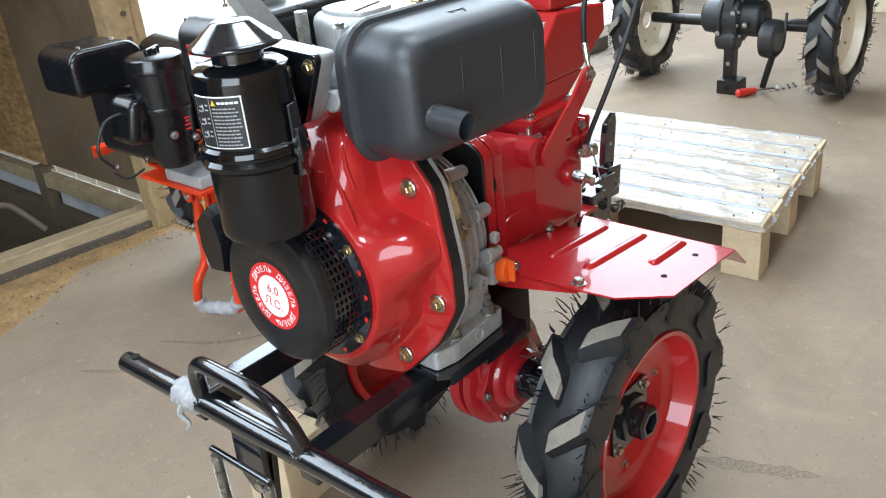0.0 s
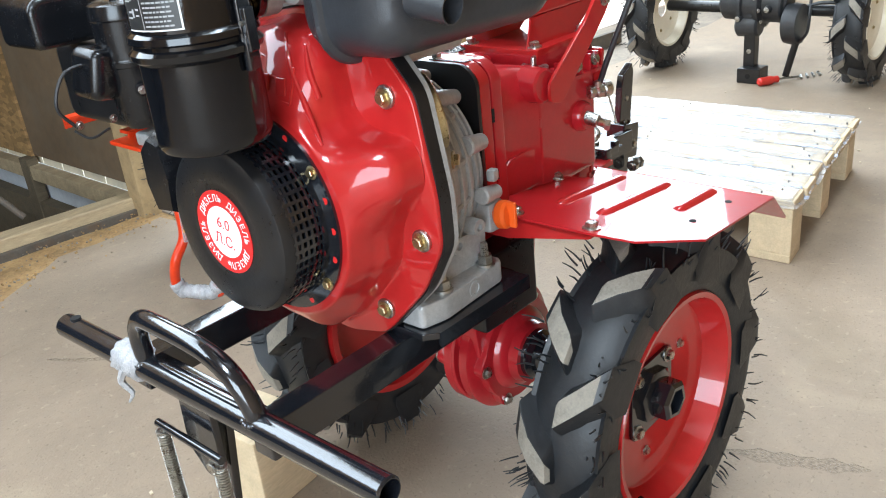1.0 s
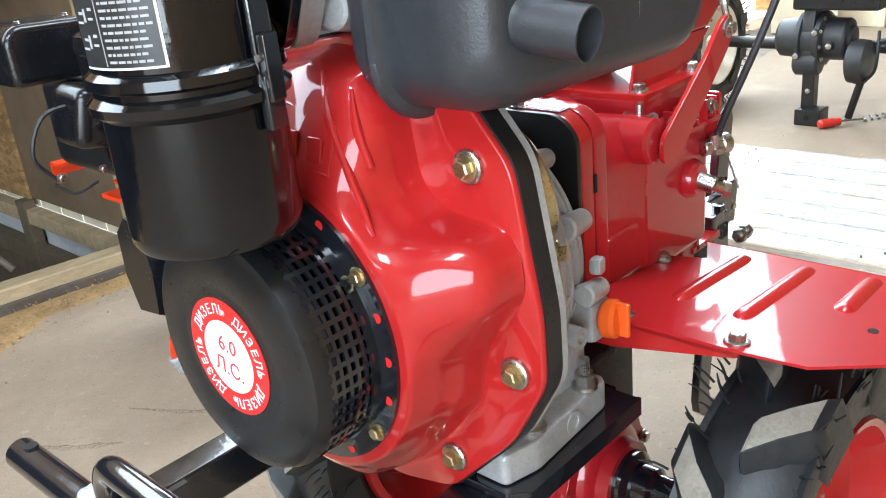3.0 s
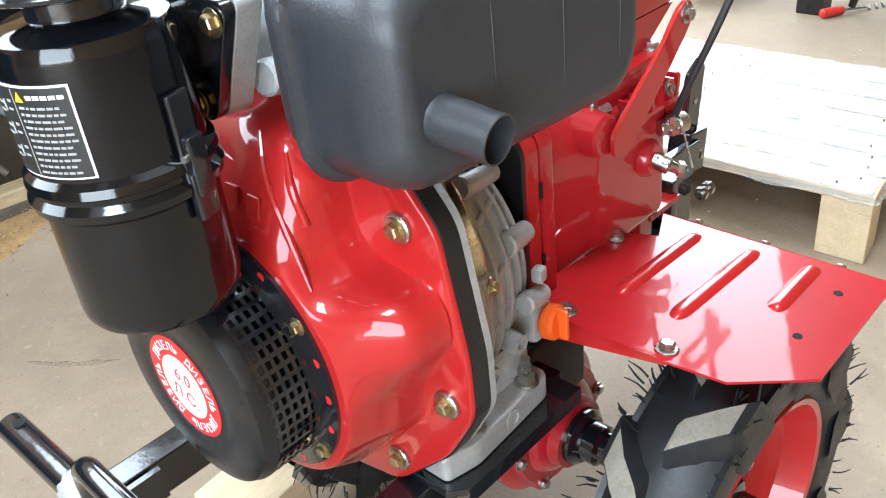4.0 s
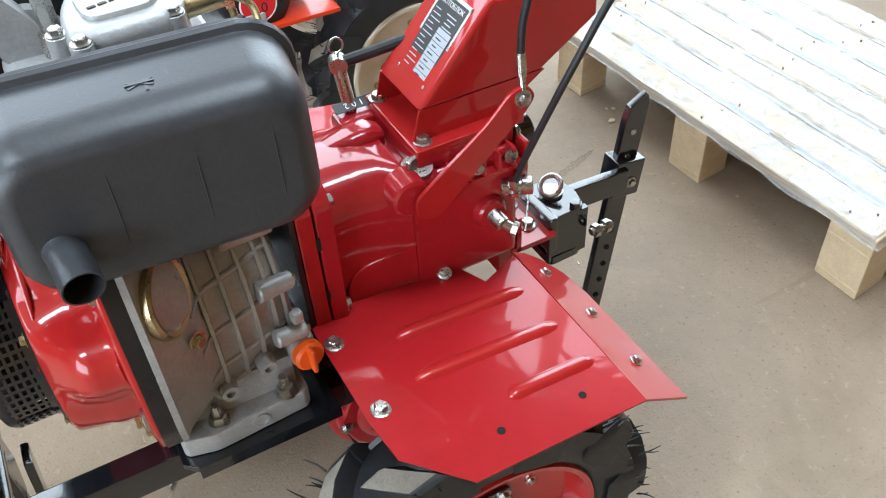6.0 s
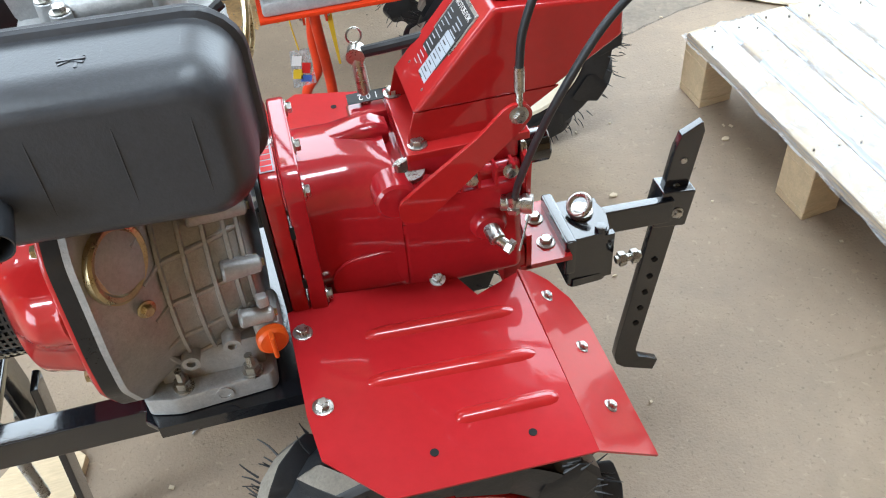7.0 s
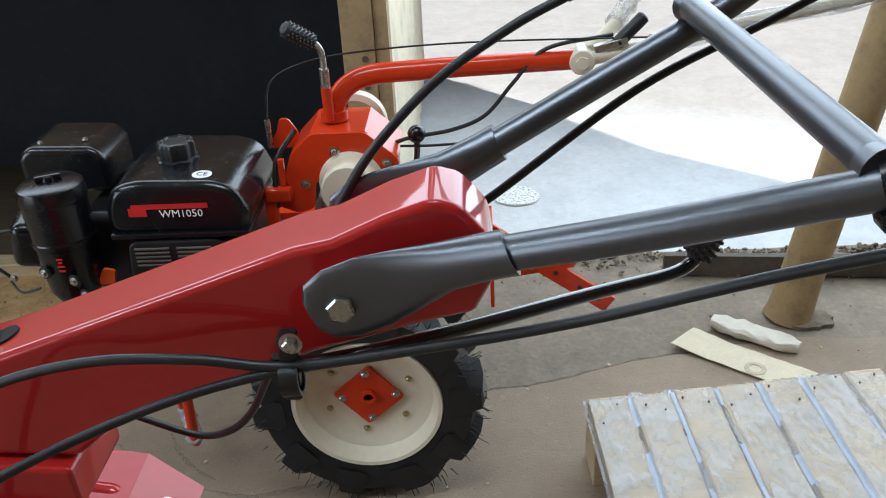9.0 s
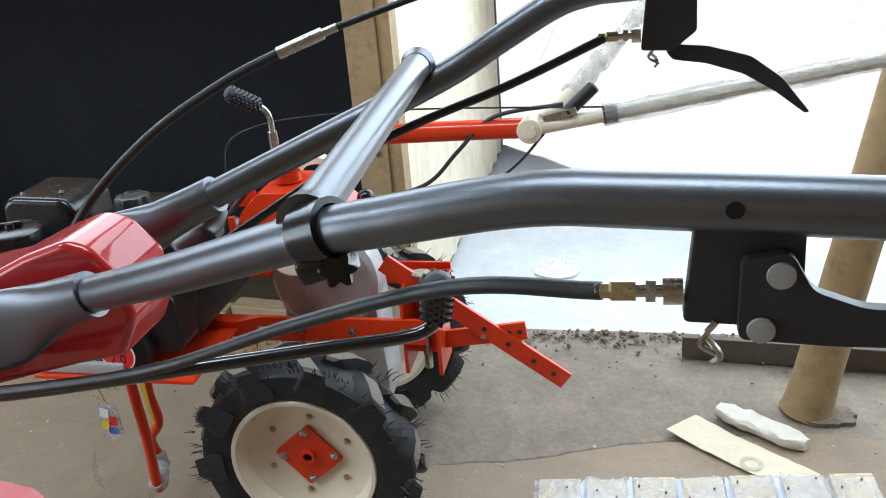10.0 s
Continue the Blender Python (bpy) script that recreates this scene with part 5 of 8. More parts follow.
def shell(hx, hz, y0, y1, r, deep=0.02):
    """One pressed half, from its seam at y0 to its face at y1."""
    def outline(k, rr):
        o = []
        for sx, sz, s0 in ((1, 1, 0), (-1, 1, 90), (-1, -1, 180), (1, -1, 270)):
            for j in range(7):
                a = radians(s0 + 90 * j / 6)
                o.append(((hx - k - rr) * sx + rr * math.cos(a), (hz - k - rr) * sz + rr * math.sin(a)))
        return o
    s = 1 if y1 > y0 else -1
    L = abs(y1 - y0)
    secs = [(0, y0), (0.0015, y0 + s * 0.004), (0.006, y0 + s * 0.006), (0.0075, y0 + s * 0.012), (0.0085, y0 + s * L * 0.60), (0.0115, y0 + s * L * 0.78), (0.0175, y0 + s * L * 0.92), (0.0235, y0 + s * L * 0.98), (0.030, y1)]
    return [[MROT @ Vector((u, y, v)) for u, v in outline(k, max(r - k * 0.5, 0.012))] for k, y in secs]


bm = bm_new()
loft(bm, shell(0.123, 0.077, 0.004, -0.077, 0.040))
muffler = part("muffler", bm, MUFFLER, T, "matt black pressed steel muffler box", angle=45)
bm = bm_new()
loft(bm, shell(0.123, 0.077, 0.004, 0.040, 0.040))
part("muffler_back", bm, MUFFLER, muffler, angle=45)
for u in (-0.035, 0.025, 0.08):
    bm = bm_new()
    pts = [MROT @ Vector((u, y, v)) for y, v in ((-0.012, 0.0690), (-0.042, 0.0675), (-0.060, 0.059), (-0.0750, 0.044), (-0.0772, 0.0), (-0.0768, -0.035))]
    sweep(bm, pts, [0.0003, 0.0006, 0.0007, 0.0007, 0.0005, 0.0002], 6, 4)
    part("pressed_line", bm, MUFFLER, muffler)
bm = bm_new()
for du, dv, ang in ((0, 0, 28), (0, 0, -28), (0.0, 0.006, 0), (0.004, -0.004, 90)):
    p = MROT @ Vector((0.005 + du, -0.036, 0.0685 + dv * 0.1))
    box(bm, p, (0.020, 0.0022, 0.0016), (0, 0, ang - 4))
part("stamped_mark", bm, MUFFLER, muffler)
bm = bm_new()
pb, pe = MROT @ Vector((-0.078, -0.070, -0.018)), Vector((-0.186, -0.250, 0.738))
d = (pe - pb)
lathe(bm, [(0.0168, 0.0), (0.0155, 0.004), (0.0148, 0.008), (0.0148, d.length), (0.0136, d.length), (0.0136, d.length - 0.035), (0.0, d.length - 0.036)], pb, d, 32)
part("tail_pipe", bm, MUFFLER, muffler, "black tail pipe stub")
bm = bm_new()
span(bm, (-0.14, -0.12, 0.675), (-0.02, -0.09, 0.692), bev=0.002)
part("muffler_bracket", bm, STEEL_DIRTY, muffler)

# black fuel tank behind the head
bm = bm_new()
prism(bm, round_poly([(-0.215, 0.700), (-0.02, 0.668), (-0.011, 0.70), (-0.012, 0.80), (-0.028, 0.826), (-0.205, 0.826), (-0.224, 0.812), (-0.224, 0.73)], 0.024, 6), "xz", 0.064, 0.176, 0.018, 4)
tank = part("fuel_tank", bm, BLACK_SATIN, T, "black steel fuel tank with a warning label")
bm = bm_new()
lathe(bm, [(0.026, 0), (0.027, 0.012), (0.022, 0.017), (0.0, 0.018)], (-0.10, 0.145, 0.829), (0, 0, 1), 28)
part("tank_cap", bm, BLACK_GLOSS, tank)
bm = bm_new()
span(bm, (-0.2250, 0.098, 0.747), (-0.2238, 0.150, 0.797))
tl = part("warning_label", bm, LABEL_WHITE, tank, "white label with a red header")
bm = bm_new()
span(bm, (-0.2254, 0.0975, 0.785), (-0.2242, 0.1505, 0.7975))
part("label_header", bm, LABEL_RED, tl)
for k in range(4):
    bm = bm_new()
    span(bm, (-0.2254, 0.104, 0.775 - k * 0.007), (-0.2242, 0.140 - 0.006 * (k % 2), 0.778 - k * 0.007))
    part("label_line", bm, LABEL_GREY, tl)
bm = bm_new()
span(bm, (-0.16, 0.06, 0.66), (-0.04, 0.17, 0.684), bev=0.003)
part("tank_bracket", bm, BLACK_SATIN, tank)
bm = bm_new()
sweep(bm, [(-0.02, 0.075, 0.80), (0.012, 0.05, 0.78), (0.016, 0.02, 0.72), (-0.004, -0.02, 0.69)], 0.004, 8, 8)
part("fuel_hose", bm, GOLD, tank)

# ---- gearbox ----
bm = bm_new()
GF = round_poly([(-0.118, 0.455), (0.055, 0.455), (0.058, 0.60), (0.03, 0.640), (-0.100, 0.640), (-0.118, 0.624)], 0.010)
prism(bm, GF, "yz", -0.006, 0.012, 0.003)
bell = part("bell_plate", bm, RED, T, "red adapter plate")
bm = bm_new()
prism(bm, GF, "yz", -0.012, -0.0065, 0.001)
part("facing_plate", bm, BLACK_SATIN, bell, "black facing plate against the engine")
bm = bm_new()
span(bm, (-0.0040, -0.097, 0.6402), (0.0100, -0.050, 0.6408))
sk = part("sticker", bm, PLATE_GREY, bell, "small white sticker with red print")
for k in range(5):
    bm = bm_new()
    span(bm, (-0.0025, -0.0955 + k * 0.0090, 0.6408), (0.0085, -0.0885 + k * 0.0090, 0.6411))
    part("print", bm, LABEL_RED, sk)
def case_loop(x, y0, y1, za, zb, r):
    return [(x, p.x, p.y) for p in resample(round_poly([(y0, za), (y1, za), (y1, zb), (y0, zb)], r, 7), 48)]


bm = bm_new()
loft(bm, [case_loop(0.030, -0.096, 0.036, 0.452, 0.612, 0.050), case_loop(0.070, -0.095, 0.035, 0.450, 0.611, 0.050), case_loop(0.100, -0.097, 0.037, 0.446, 0.610, 0.040), case_loop(0.122, -0.100, 0.042, 0.442, 0.606, 0.016)])
gb = part("gearbox", bm, RED_CAST, T, "red enamelled cast gearbox", angle=50)
bm = bm_new()
prism(bm, GF, "yz", 0.0135, 0.032, 0.003)
part("gearbox_flange", bm, RED_CAST, gb)
bm = bm_new()
span(bm, (0.118, -0.100, 0.440), (0.252, 0.044, 0.594), bev=0.010, seg=3)
part("rear_case", bm, RED_CAST, gb)
bm = bm_new()
span(bm, (0.135, -0.092, 0.592), (0.250, 0.036, 0.617), bev=0.004)
part("top_cover", bm, RED_CAST, gb)
# swelling that carries the selector
bm = bm_new()
loft(bm, [case_loop(0.066, -0.026, 0.000, 0.590, 0.6105, 0.010), case_loop(0.084, -0.030, 0.003, 0.590, 0.615, 0.012), case_loop(0.100, -0.034, 0.005, 0.590, 0.6195, 0.014), case_loop(0.116, -0.032, 0.004, 0.590, 0.6195, 0.014), case_loop(0.130, -0.026, 0.000, 0.592, 0.612, 0.008)])
part("selector_hump", bm, RED_CAST, gb, angle=60)
for bore in (([(0.024, -0.01), (0.022, 0.014), (0.018, 0.018), (0.0, 0.018)], (0.137, -0.082, 0.580), (0, -0.15, 1)), ([(0.022, -0.004), (0.019, 0.008), (0.015, 0.012), (0.0, 0.012)], (0.213, -0.098, 0.520), (0, -1, 0)), ([(0.023, -0.01), (0.021, 0.016), (0.018, 0.0185), (0.0, 0.0185)], (0.118, -0.096, 0.585), (0, -1, 0))):
    bm = bm_new()
    lathe(bm, *bore, 28)
    part("case_boss", bm, RED_CAST, gb)
# raised lower panel with a round shoulder
bm = bm_new()
prism(bm, round_poly([(0.040, 0.458), (0.150, 0.458), (0.138, 0.490), (0.112, 0.510), (0.060, 0.507), (0.042, 0.490)], 0.014), "xz", -0.0985, -0.090, 0.003)
part("case_panel", bm, RED_CAST, gb)
for x, z, h in ((0.022, 0.578, 0.020), (0.022, 0.508, 0.014)):
    bm = bm_new()
    box(bm, (x - 0.009, -0.1180, z), (0.0045, 0.0012, h * 0.8), (0, 0, 0), 0.0004, 1)
    part("flange_slot", bm, HOLE_SHADE, gb)
for k in range(9):
    bm = bm_new()
    box(bm, (0.125 + k * 0.009, -0.0985 + 0.0002 * k, 0.535 + k * 0.0008), (0.0055, 0.003, 0.013), (0, 4, 0), 0.001)
    part("raised_mark", bm, RED_CAST, gb)
for x, y, z, d in ((0.032, -0.103, 0.614, (1, 0, 0)), (0.032, 0.030, 0.622, (1, 0, 0)), (0.032, -0.106, 0.475, (1, 0, 0)), (0.003, -0.05, 0.640, (0, 0, 1)), (0.032, -0.05, 0.630, (1, 0, 0)), (0.153, -0.101, 0.4545, (0, -0.3, 1))):
    bolt(gb, (x, y, z), d, 1.0, spin=17 * x * 100)
for x in (0.158, 0.196, 0.236):
    bolt(gb, (x, -0.108, 0.590), (0, -1, 0.2), 0.9)
for y, z in ((-0.085, 0.600), (-0.088, 0.548), (-0.02, 0.60), (-0.03, 0.50)):
    bolt(gb, (0.252, y, z), (1, 0, 0), 1.05)
bm = bm_new()
for k in range(5):
    span(bm, (0.165 + k * 0.018, -0.112, 0.578), (0.168 + k * 0.018, -0.095, 0.600))
span(bm, (0.150, -0.112, 0.574), (0.250, -0.094, 0.579))
part("case_rib", bm, RED_CAST, gb)
bm = bm_new()
lathe(bm, [(0.0165, 0), (0.0165, 0.005), (0.0, 0.006)], (0.137, -0.0865, 0.598), (0, -0.15, 1), 28)
box(bm, (0.137, -0.087, 0.609), (0.030, 0.0055, 0.014), (0, 0, 25), 0.0018)
part("filler_plug", bm, STEEL, gb, "bright wing filler plug")
bm = bm_new()
cyl(bm, (0.213, -0.106, 0.520), (0.217, -0.124, 0.514), 0.0088, n=18, bev=0.001)
cyl(bm, (0.217, -0.122, 0.515), (0.2265, -0.130, 0.508), 0.0058, n=12)
lathe(bm, [(0.0085, 0), (0.0085, 0.006), (0.0, 0.006)], (0.226, -0.128, 0.509), (0.6, -0.7, -0.2), 6)
part("shaft_nipple", bm, STEEL, gb, "bright shaft end with a clamp screw")
bm = bm_new()
cyl(bm, (0.226, -0.104, 0.548), (0.254, -0.116, 0.548), 0.0085, n=20, bev=0.001)
cyl(bm, (0.246, -0.1125, 0.548), (0.257, -0.117, 0.548), 0.0105, n=20, bev=0.001)
part("cable_anchor", bm, STEEL, gb)
bm = bm_new()
cyl(bm, (0.234, -0.113, 0.562), (0.236, -0.114, 0.545), 0.0052, n=12)
lathe(bm, [(0.0085, 0), (0.0085, 0.006), (0.0, 0.006)], (0.237, -0.114, 0.548), (0.1, 0, -1), 6)
part("cable_end", bm, STEEL, gb)
bm = bm_new()
sweep(bm, [(0.252, -0.113, 0.560), (0.252, -0.118, 0.540), (0.235, -0.140, 0.509)], 0.0012, 6, 6)
part("inner_wire", bm, STEEL, gb)
bm = bm_new()
cyl(bm, (0.248, -0.045, 0.566), (0.296, -0.045, 0.566), 0.019, n=28, bev=0.002)
part("rear_cap", bm, BLACK_GLOSS, gb, "black cylindrical output cap")
bm = bm_new()
prism(bm, round_poly([(-0.105, 0.535), (-0.06, 0.535), (-0.05, 0.60), (-0.11, 0.60)], 0.006), "yz", 0.252, 0.258, 0.001)
part("rear_lug", bm, RED, gb)

# declutching lever plate
bm = bm_new()
prism(bm, round_poly([(0.118, 0.565), (0.142, 0.558), (0.165, 0.578), (0.244, 0.648), (0.256, 0.664), (0.246, 0.680), (0.228, 0.676), (0.200, 0.648), (0.132, 0.598), (0.118, 0.588)], 0.008), "xz", -0.122, -0.117, 0.001)
lever = part("clutch_lever", bm, RED, T, "red flat clutch lever")
bolt(lever, (0.240, -0.122, 0.666), (0, -1, 0), 1.05)
bm = bm_new()
cyl(bm, (0.241, -0.122, 0.668), (0.2425, -0.116, 0.688), 0.0034, n=10)
cyl(bm, (0.2425, -0.116, 0.687), (0.244, -0.111, 0.710), 0.0050, n=10)
part("cable_ferrule", bm, STEEL, lever)

# gear rod with a pin and a split ring
bm = bm_new()
sweep(bm, [(0.118, 0.030, 0.60), (0.117, 0.038, 0.63), (0.116, 0.046, 0.655)], 0.0075, 12, 4)
lathe(bm, [(0.010, -0.008), (0.010, 0.008)], (0.116, 0.047, 0.660), (0.3, 1, 0), 16)
rod = part("selector_pin", bm, STEEL, T, "bright selector pin")
bm = bm_new()
sweep(bm, [(0.116 + 0.008 * math.cos(a), 0.046, 0.682 + 0.009 * math.sin(a)) for a in (2 * math.pi * i / 14 - 1.4 for i in range(14))], 0.0012, 6, 0)
sweep(bm, [(0.117, 0.046, 0.673), (0.116, 0.046, 0.655)], 0.0014, 6, 2)
part("split_ring", bm, STEEL, rod)
bm = bm_new()
sweep(bm, [(0.120, 0.046, 0.661), (0.150, 0.030, 0.672), (0.19, 0.005, 0.690)], 0.0065, 10, 6)
part("selector_rod", bm, RUBBER, rod)
sp = Vector((0.120, 0.027, 0.6190))
m = onface(sp, (1, 0, 0), (0, 0.93, 0.36))
bm = bm_new()
bmesh.ops.create_cube(bm, size=1, matrix=m @ Matrix.Diagonal((0.046, 0.013, 0.001, 1)))
st = part("gear_sticker", bm, LABEL_BLACK, gb, "black gear sticker reading 1 0 2")
lettering("print", "1 0 2", 0.011, m @ pose(0, 0, 0.0008, 0, 0, 180), LABEL_WHITE, st)
bm = bm_new()
span(bm, (0.095, 0.008, 0.590), (0.146, 0.040, 0.611), bev=0.006)
part("sticker_pad", bm, RED_CAST, gb)

# ---- steering column of folded sheet ----
bm = bm_new()
prism(bm, [(0.148, 0.656), (0.232, 0.752), (0.358, 0.742), (0.360, 0.700), (0.292, 0.656)], "xz", YM - 0.046, YM + 0.046, 0.005, 3)
for y in (YM - 0.046, YM + 0.042):
    prism(bm, [(x, min(z, 0.664)) for x, z in ((0.140, 0.620), (0.150, 0.657), (0.296, 0.657), (0.240, 0.620))], "xz", y + 0.0005, y + 0.0035, 0.001, 1)
low = part("column_base", bm, RED, T, "red folded column base", angle=44)
bm = bm_new()
prism(bm, [(0.136, 0.612), (0.262, 0.612), (0.262, 0.622), (0.136, 0.622)], "xz", YM - 0.062, YM + 0.062, 0.002)
part("column_foot", bm, RED, low)
for x, y in ((0.145, 0.018), (0.15, -0.078), (0.25, -0.08)):
    bolt(low, (x, y, 0.622), (0, 0, 1), 1.1)
bm = bm_new()
UP = [(0.232, 0.752), (0.237, 0.786), (0.256, 0.814), (0.274, 0.832), (0.322, 0.847), (0.478, 0.902), (0.561, 0.932), (0.590, 0.938), (0.629, 0.956), (0.664, 0.968), (0.684, 0.962), (0.704, 0.938), (0.708, 0.905), (0.692, 0.874), (0.650, 0.865), (0.568, 0.842), (0.500, 0.817), (0.395, 0.772), (0.362, 0.745)]
prism(bm, UP, "xz", YM - 0.034, YM + 0.034, 0.0065, 4)
col = part("column", bm, RED, T, "glossy red folded steering column", angle=42)
bm = bm_new()
ts = Vector((0.188, 0, 0.061)).normalized()
nrm = Vector((-ts.z, 0, ts.x))
pc = Vector((0.298, YM, 0.8405))
lathe(bm, [(0.013, -0.002), (0.013, 0.0008), (0.0, 0.0008)], pc, nrm, 24)
lathe(bm, [(0.013, -0.002), (0.013, 0.0008), (0.0, 0.0008)], pc + ts * 0.014, nrm, 24)
part("lever_slot", bm, HOLE_SHADE, col)
for f in (-1, 1):
    bm = bm_new()
    cyl(bm, (0.598, YM + f * 0.030, 0.901), (0.598, YM + f * 0.056, 0.901), 0.018, n=24, bev=0.001)
    part("pivot_spacer", bm, RED, col)
bm = bm_new()
sweep(bm, [(0.308, YM, 0.825), (0.298, YM, 0.842), (0.258, YM, 0.870), (0.225, YM, 0.893)], 0.0065, 12, 4)
gl = part("gear_lever", bm, STEEL, T, "bright gear lever with a black knurled grip")
bm = bm_new()
g0, g1 = Vector((0.250, YM, 0.876)), Vector((0.190, YM, 0.921))
gd = (g1 - g0)
prof = [(0.009, 0)]
for k in range(9):
    s = 0.004 + k * 0.0076
    prof += [(0.0125, s), (0.0125, s + 0.0042), (0.0105, s + 0.005), (0.0105, s + 0.0072)]
prof += [(0.012, gd.length - 0.002), (0.007, gd.length), (0.0, gd.length)]
lathe(bm, prof, g0, gd, 18)
part("grip", bm, RUBBER, gl, "black knurled rubber grip")
# data plate on the sloping front of the base
fd = Vector((0.084, 0, 0.100)).normalized()
fn = Vector((-fd.z, 0, fd.x))
pc = Vector((0.192, YM - 0.004, 0.7045)) + fn * 0.0006
bm = bm_new()
m = onface(pc, (0, -1, 0), fd)
bmesh.ops.create_cube(bm, size=1, matrix=m @ Matrix.Diagonal((0.058, 0.092, 0.0012, 1)))
plate = part("data_plate", bm, STEEL, low, "black and silver data plate headed МОТОБЛОК")
bm = bm_new()
bmesh.ops.create_cube(bm, size=1, matrix=m @ pose(0, 0, 0.0008) @ Matrix.Diagonal((0.051, 0.085, 0.0004, 1)))
part("plate_field", bm, LABEL_BLACK, plate)
bm = bm_new()
bmesh.ops.create_cube(bm, size=1, matrix=m @ pose(0.011, -0.014, 0.0012) @ Matrix.Diagonal((0.024, 0.052, 0.0003, 1)))
panel = part("plate_panel", bm, PLATE_GREY, plate, "pale grey printed table")
lettering("print", "МОТОБЛОК", 0.0075, m @ pose(0, 0.036, 0.0012), LABEL_WHITE, plate)
for k in range(13):
    wl = 0.010 + 0.004 * (k * 7 % 3)
    bm = bm_new()
    bmesh.ops.create_cube(bm, size=1, matrix=m @ pose(-0.0225 + wl / 2, 0.026 - k * 0.0052, 0.0012) @ Matrix.Diagonal((wl, 0.0010, 0.0003, 1)))
    part("plate_line", bm, PLATE_GREY, plate)
for k in range(4):
    bm = bm_new()
    bmesh.ops.create_cube(bm, size=1, matrix=m @ pose(0.008 + 0.003 * (k % 2), 0.027 - k * 0.0044, 0.0012) @ Matrix.Diagonal((0.018 - 0.003 * (k % 3), 0.0012, 0.0003, 1)))
    part("plate_line", bm, PLATE_GREY, plate)
for k in range(6):
    bm = bm_new()
    bmesh.ops.create_cube(bm, size=1, matrix=m @ pose(0.011, 0.006 - k * 0.0080, 0.0014) @ Matrix.Diagonal((0.023, 0.0006, 0.0002, 1)))
    bmesh.ops.create_cube(bm, size=1, matrix=m @ pose(0.008, 0.002 - k * 0.0080, 0.0014) @ Matrix.Diagonal((0.010 - 0.002 * (k % 2), 0.0014, 0.0002, 1)))
    part("table_line", bm, LABEL_BLACK, plate)
for dx in (-0.0265, 0.0265):
    for dy in (-0.0435, 0.0435):
        bm = bm_new()
        lathe(bm, [(0.0022, 0), (0.0018, 0.0010), (0.0, 0.0013)], m @ Vector((dx, dy, 0.0006)), fn, 12)
        part("rivet", bm, STEEL, plate)

# ---- mudguards ----
def guard_z(x):
    return 0.4715 - 0.130 * x


def mudguard(side, label):
    """side -1: near wheel, +1: the far one, mirrored in the middle plane."""
    def yy(y):
        return y if side < 0 else 2 * YM - y
    th = 0.0025
    out = [(-0.012, -0.120), (-0.010, -0.255), (-0.004, -0.305), (0.048, -0.357), (0.245, -0.347), (0.243, -0.104), (0.190, -0.130), (0.175, -0.100), (0.02, -0.100)]
    b = bm_new()
    top = [b.verts.new((x, yy(y), guard_z(x))) for x, y in out]
    bot = [b.verts.new((x, yy(y), guard_z(x) - th)) for x, y in out]
    b.faces.new(top)
    b.faces.new(bot[::-1])
    for i in range(len(out)):
        j = (i + 1) % len(out)
        b.faces.new((top[j], top[i], bot[i], bot[j]))
    g = part("mudguard", b, RED_SHEET, T, label)
    b = bm_new()
    zr = guard_z(0.245)
    flap = [(0.245, -0.100, zr), (0.262, -0.096, zr - 0.012), (0.280, -0.103, zr - 0.025), (0.300, -0.125, zr - 0.040), (0.310, -0.160, zr - 0.049), (0.314, -0.337, zr - 0.053), (0.245, -0.347, zr)]
    t2 = [b.verts.new((x, yy(y), z + 0.0004)) for x, y, z in flap]
    b2 = [b.verts.new((x - 0.0015, yy(y), z - 0.0022)) for x, y, z in flap]
    b.faces.new(t2)
    b.faces.new(b2[::-1])
    for i in range(len(flap)):
        j = (i + 1) % len(flap)
        b.faces.new((t2[j], t2[i], b2[i], b2[j]))
    part("rear_flap", b, RED, g)
    for (xa, ya, xb, yb) in ((0.060, -0.166, 0.222, -0.158), (0.052, -0.226, 0.226, -0.220), (0.124, -0.284, 0.230, -0.278)):
        b = bm_new()
        loops = []
        for t, k in ((0, 0.15), (0.04, 0.7), (0.10, 1.0), (0.5, 1.0), (0.90, 1.0), (0.96, 0.7), (1, 0.15)):
            x, y = xa + (xb - xa) * t, ya + (yb - ya) * t
            loops.append([(x, yy(y + dy * (0.4 + 0.6 * k)), guard_z(x) + dz * k - 0.0012) for dy, dz in ((-0.010, 0), (-0.0065, 0.0046), (-0.002, 0.0062), (0.003, 0.0058), (0.0075, 0.0030), (0.011, 0), (0.005, -0.0005), (-0.005, -0.0005))])
        loft(b, loops)
        part("pressed_rib", b, RED, g, angle=60)
    for x, y in ((0.0, -0.15), (0.006, -0.247)):
        bolt(g, (x, yy(y), guard_z(x)), (0.13, 0, 1), 1.15)
    for k, (x, y) in enumerate(((0.268, -0.134), (0.283, -0.205), (0.283, -0.285))):
        bolt(g, (x, yy(y), zr - (x - 0.245) * 0.77 + 0.0008), (0.6, 0, 0.8), 0.85)
    for x, y in ((0.096, -0.318), (0.191, -0.315)):
        h = bm_new()
        cyl(h, (x, yy(y), guard_z(x) + 0.0002), (x, yy(y), guard_z(x) + 0.0008), 0.0042, n=14)
        part("drilled_hole", h, HOLE_SHADE, g)
    # angle iron beneath
    a = bm_new()
    span(a, (-0.004, yy(-0.252), 0.4630), (0.020, yy(-0.06), 0.4665))
    prism(a, [(yy(-0.250), 0.4665), (yy(-0.250), 0.462), (yy(-0.140), 0.440), (yy(-0.06), 0.438), (yy(-0.06), 0.4665)], "yz", -0.004, -0.001)
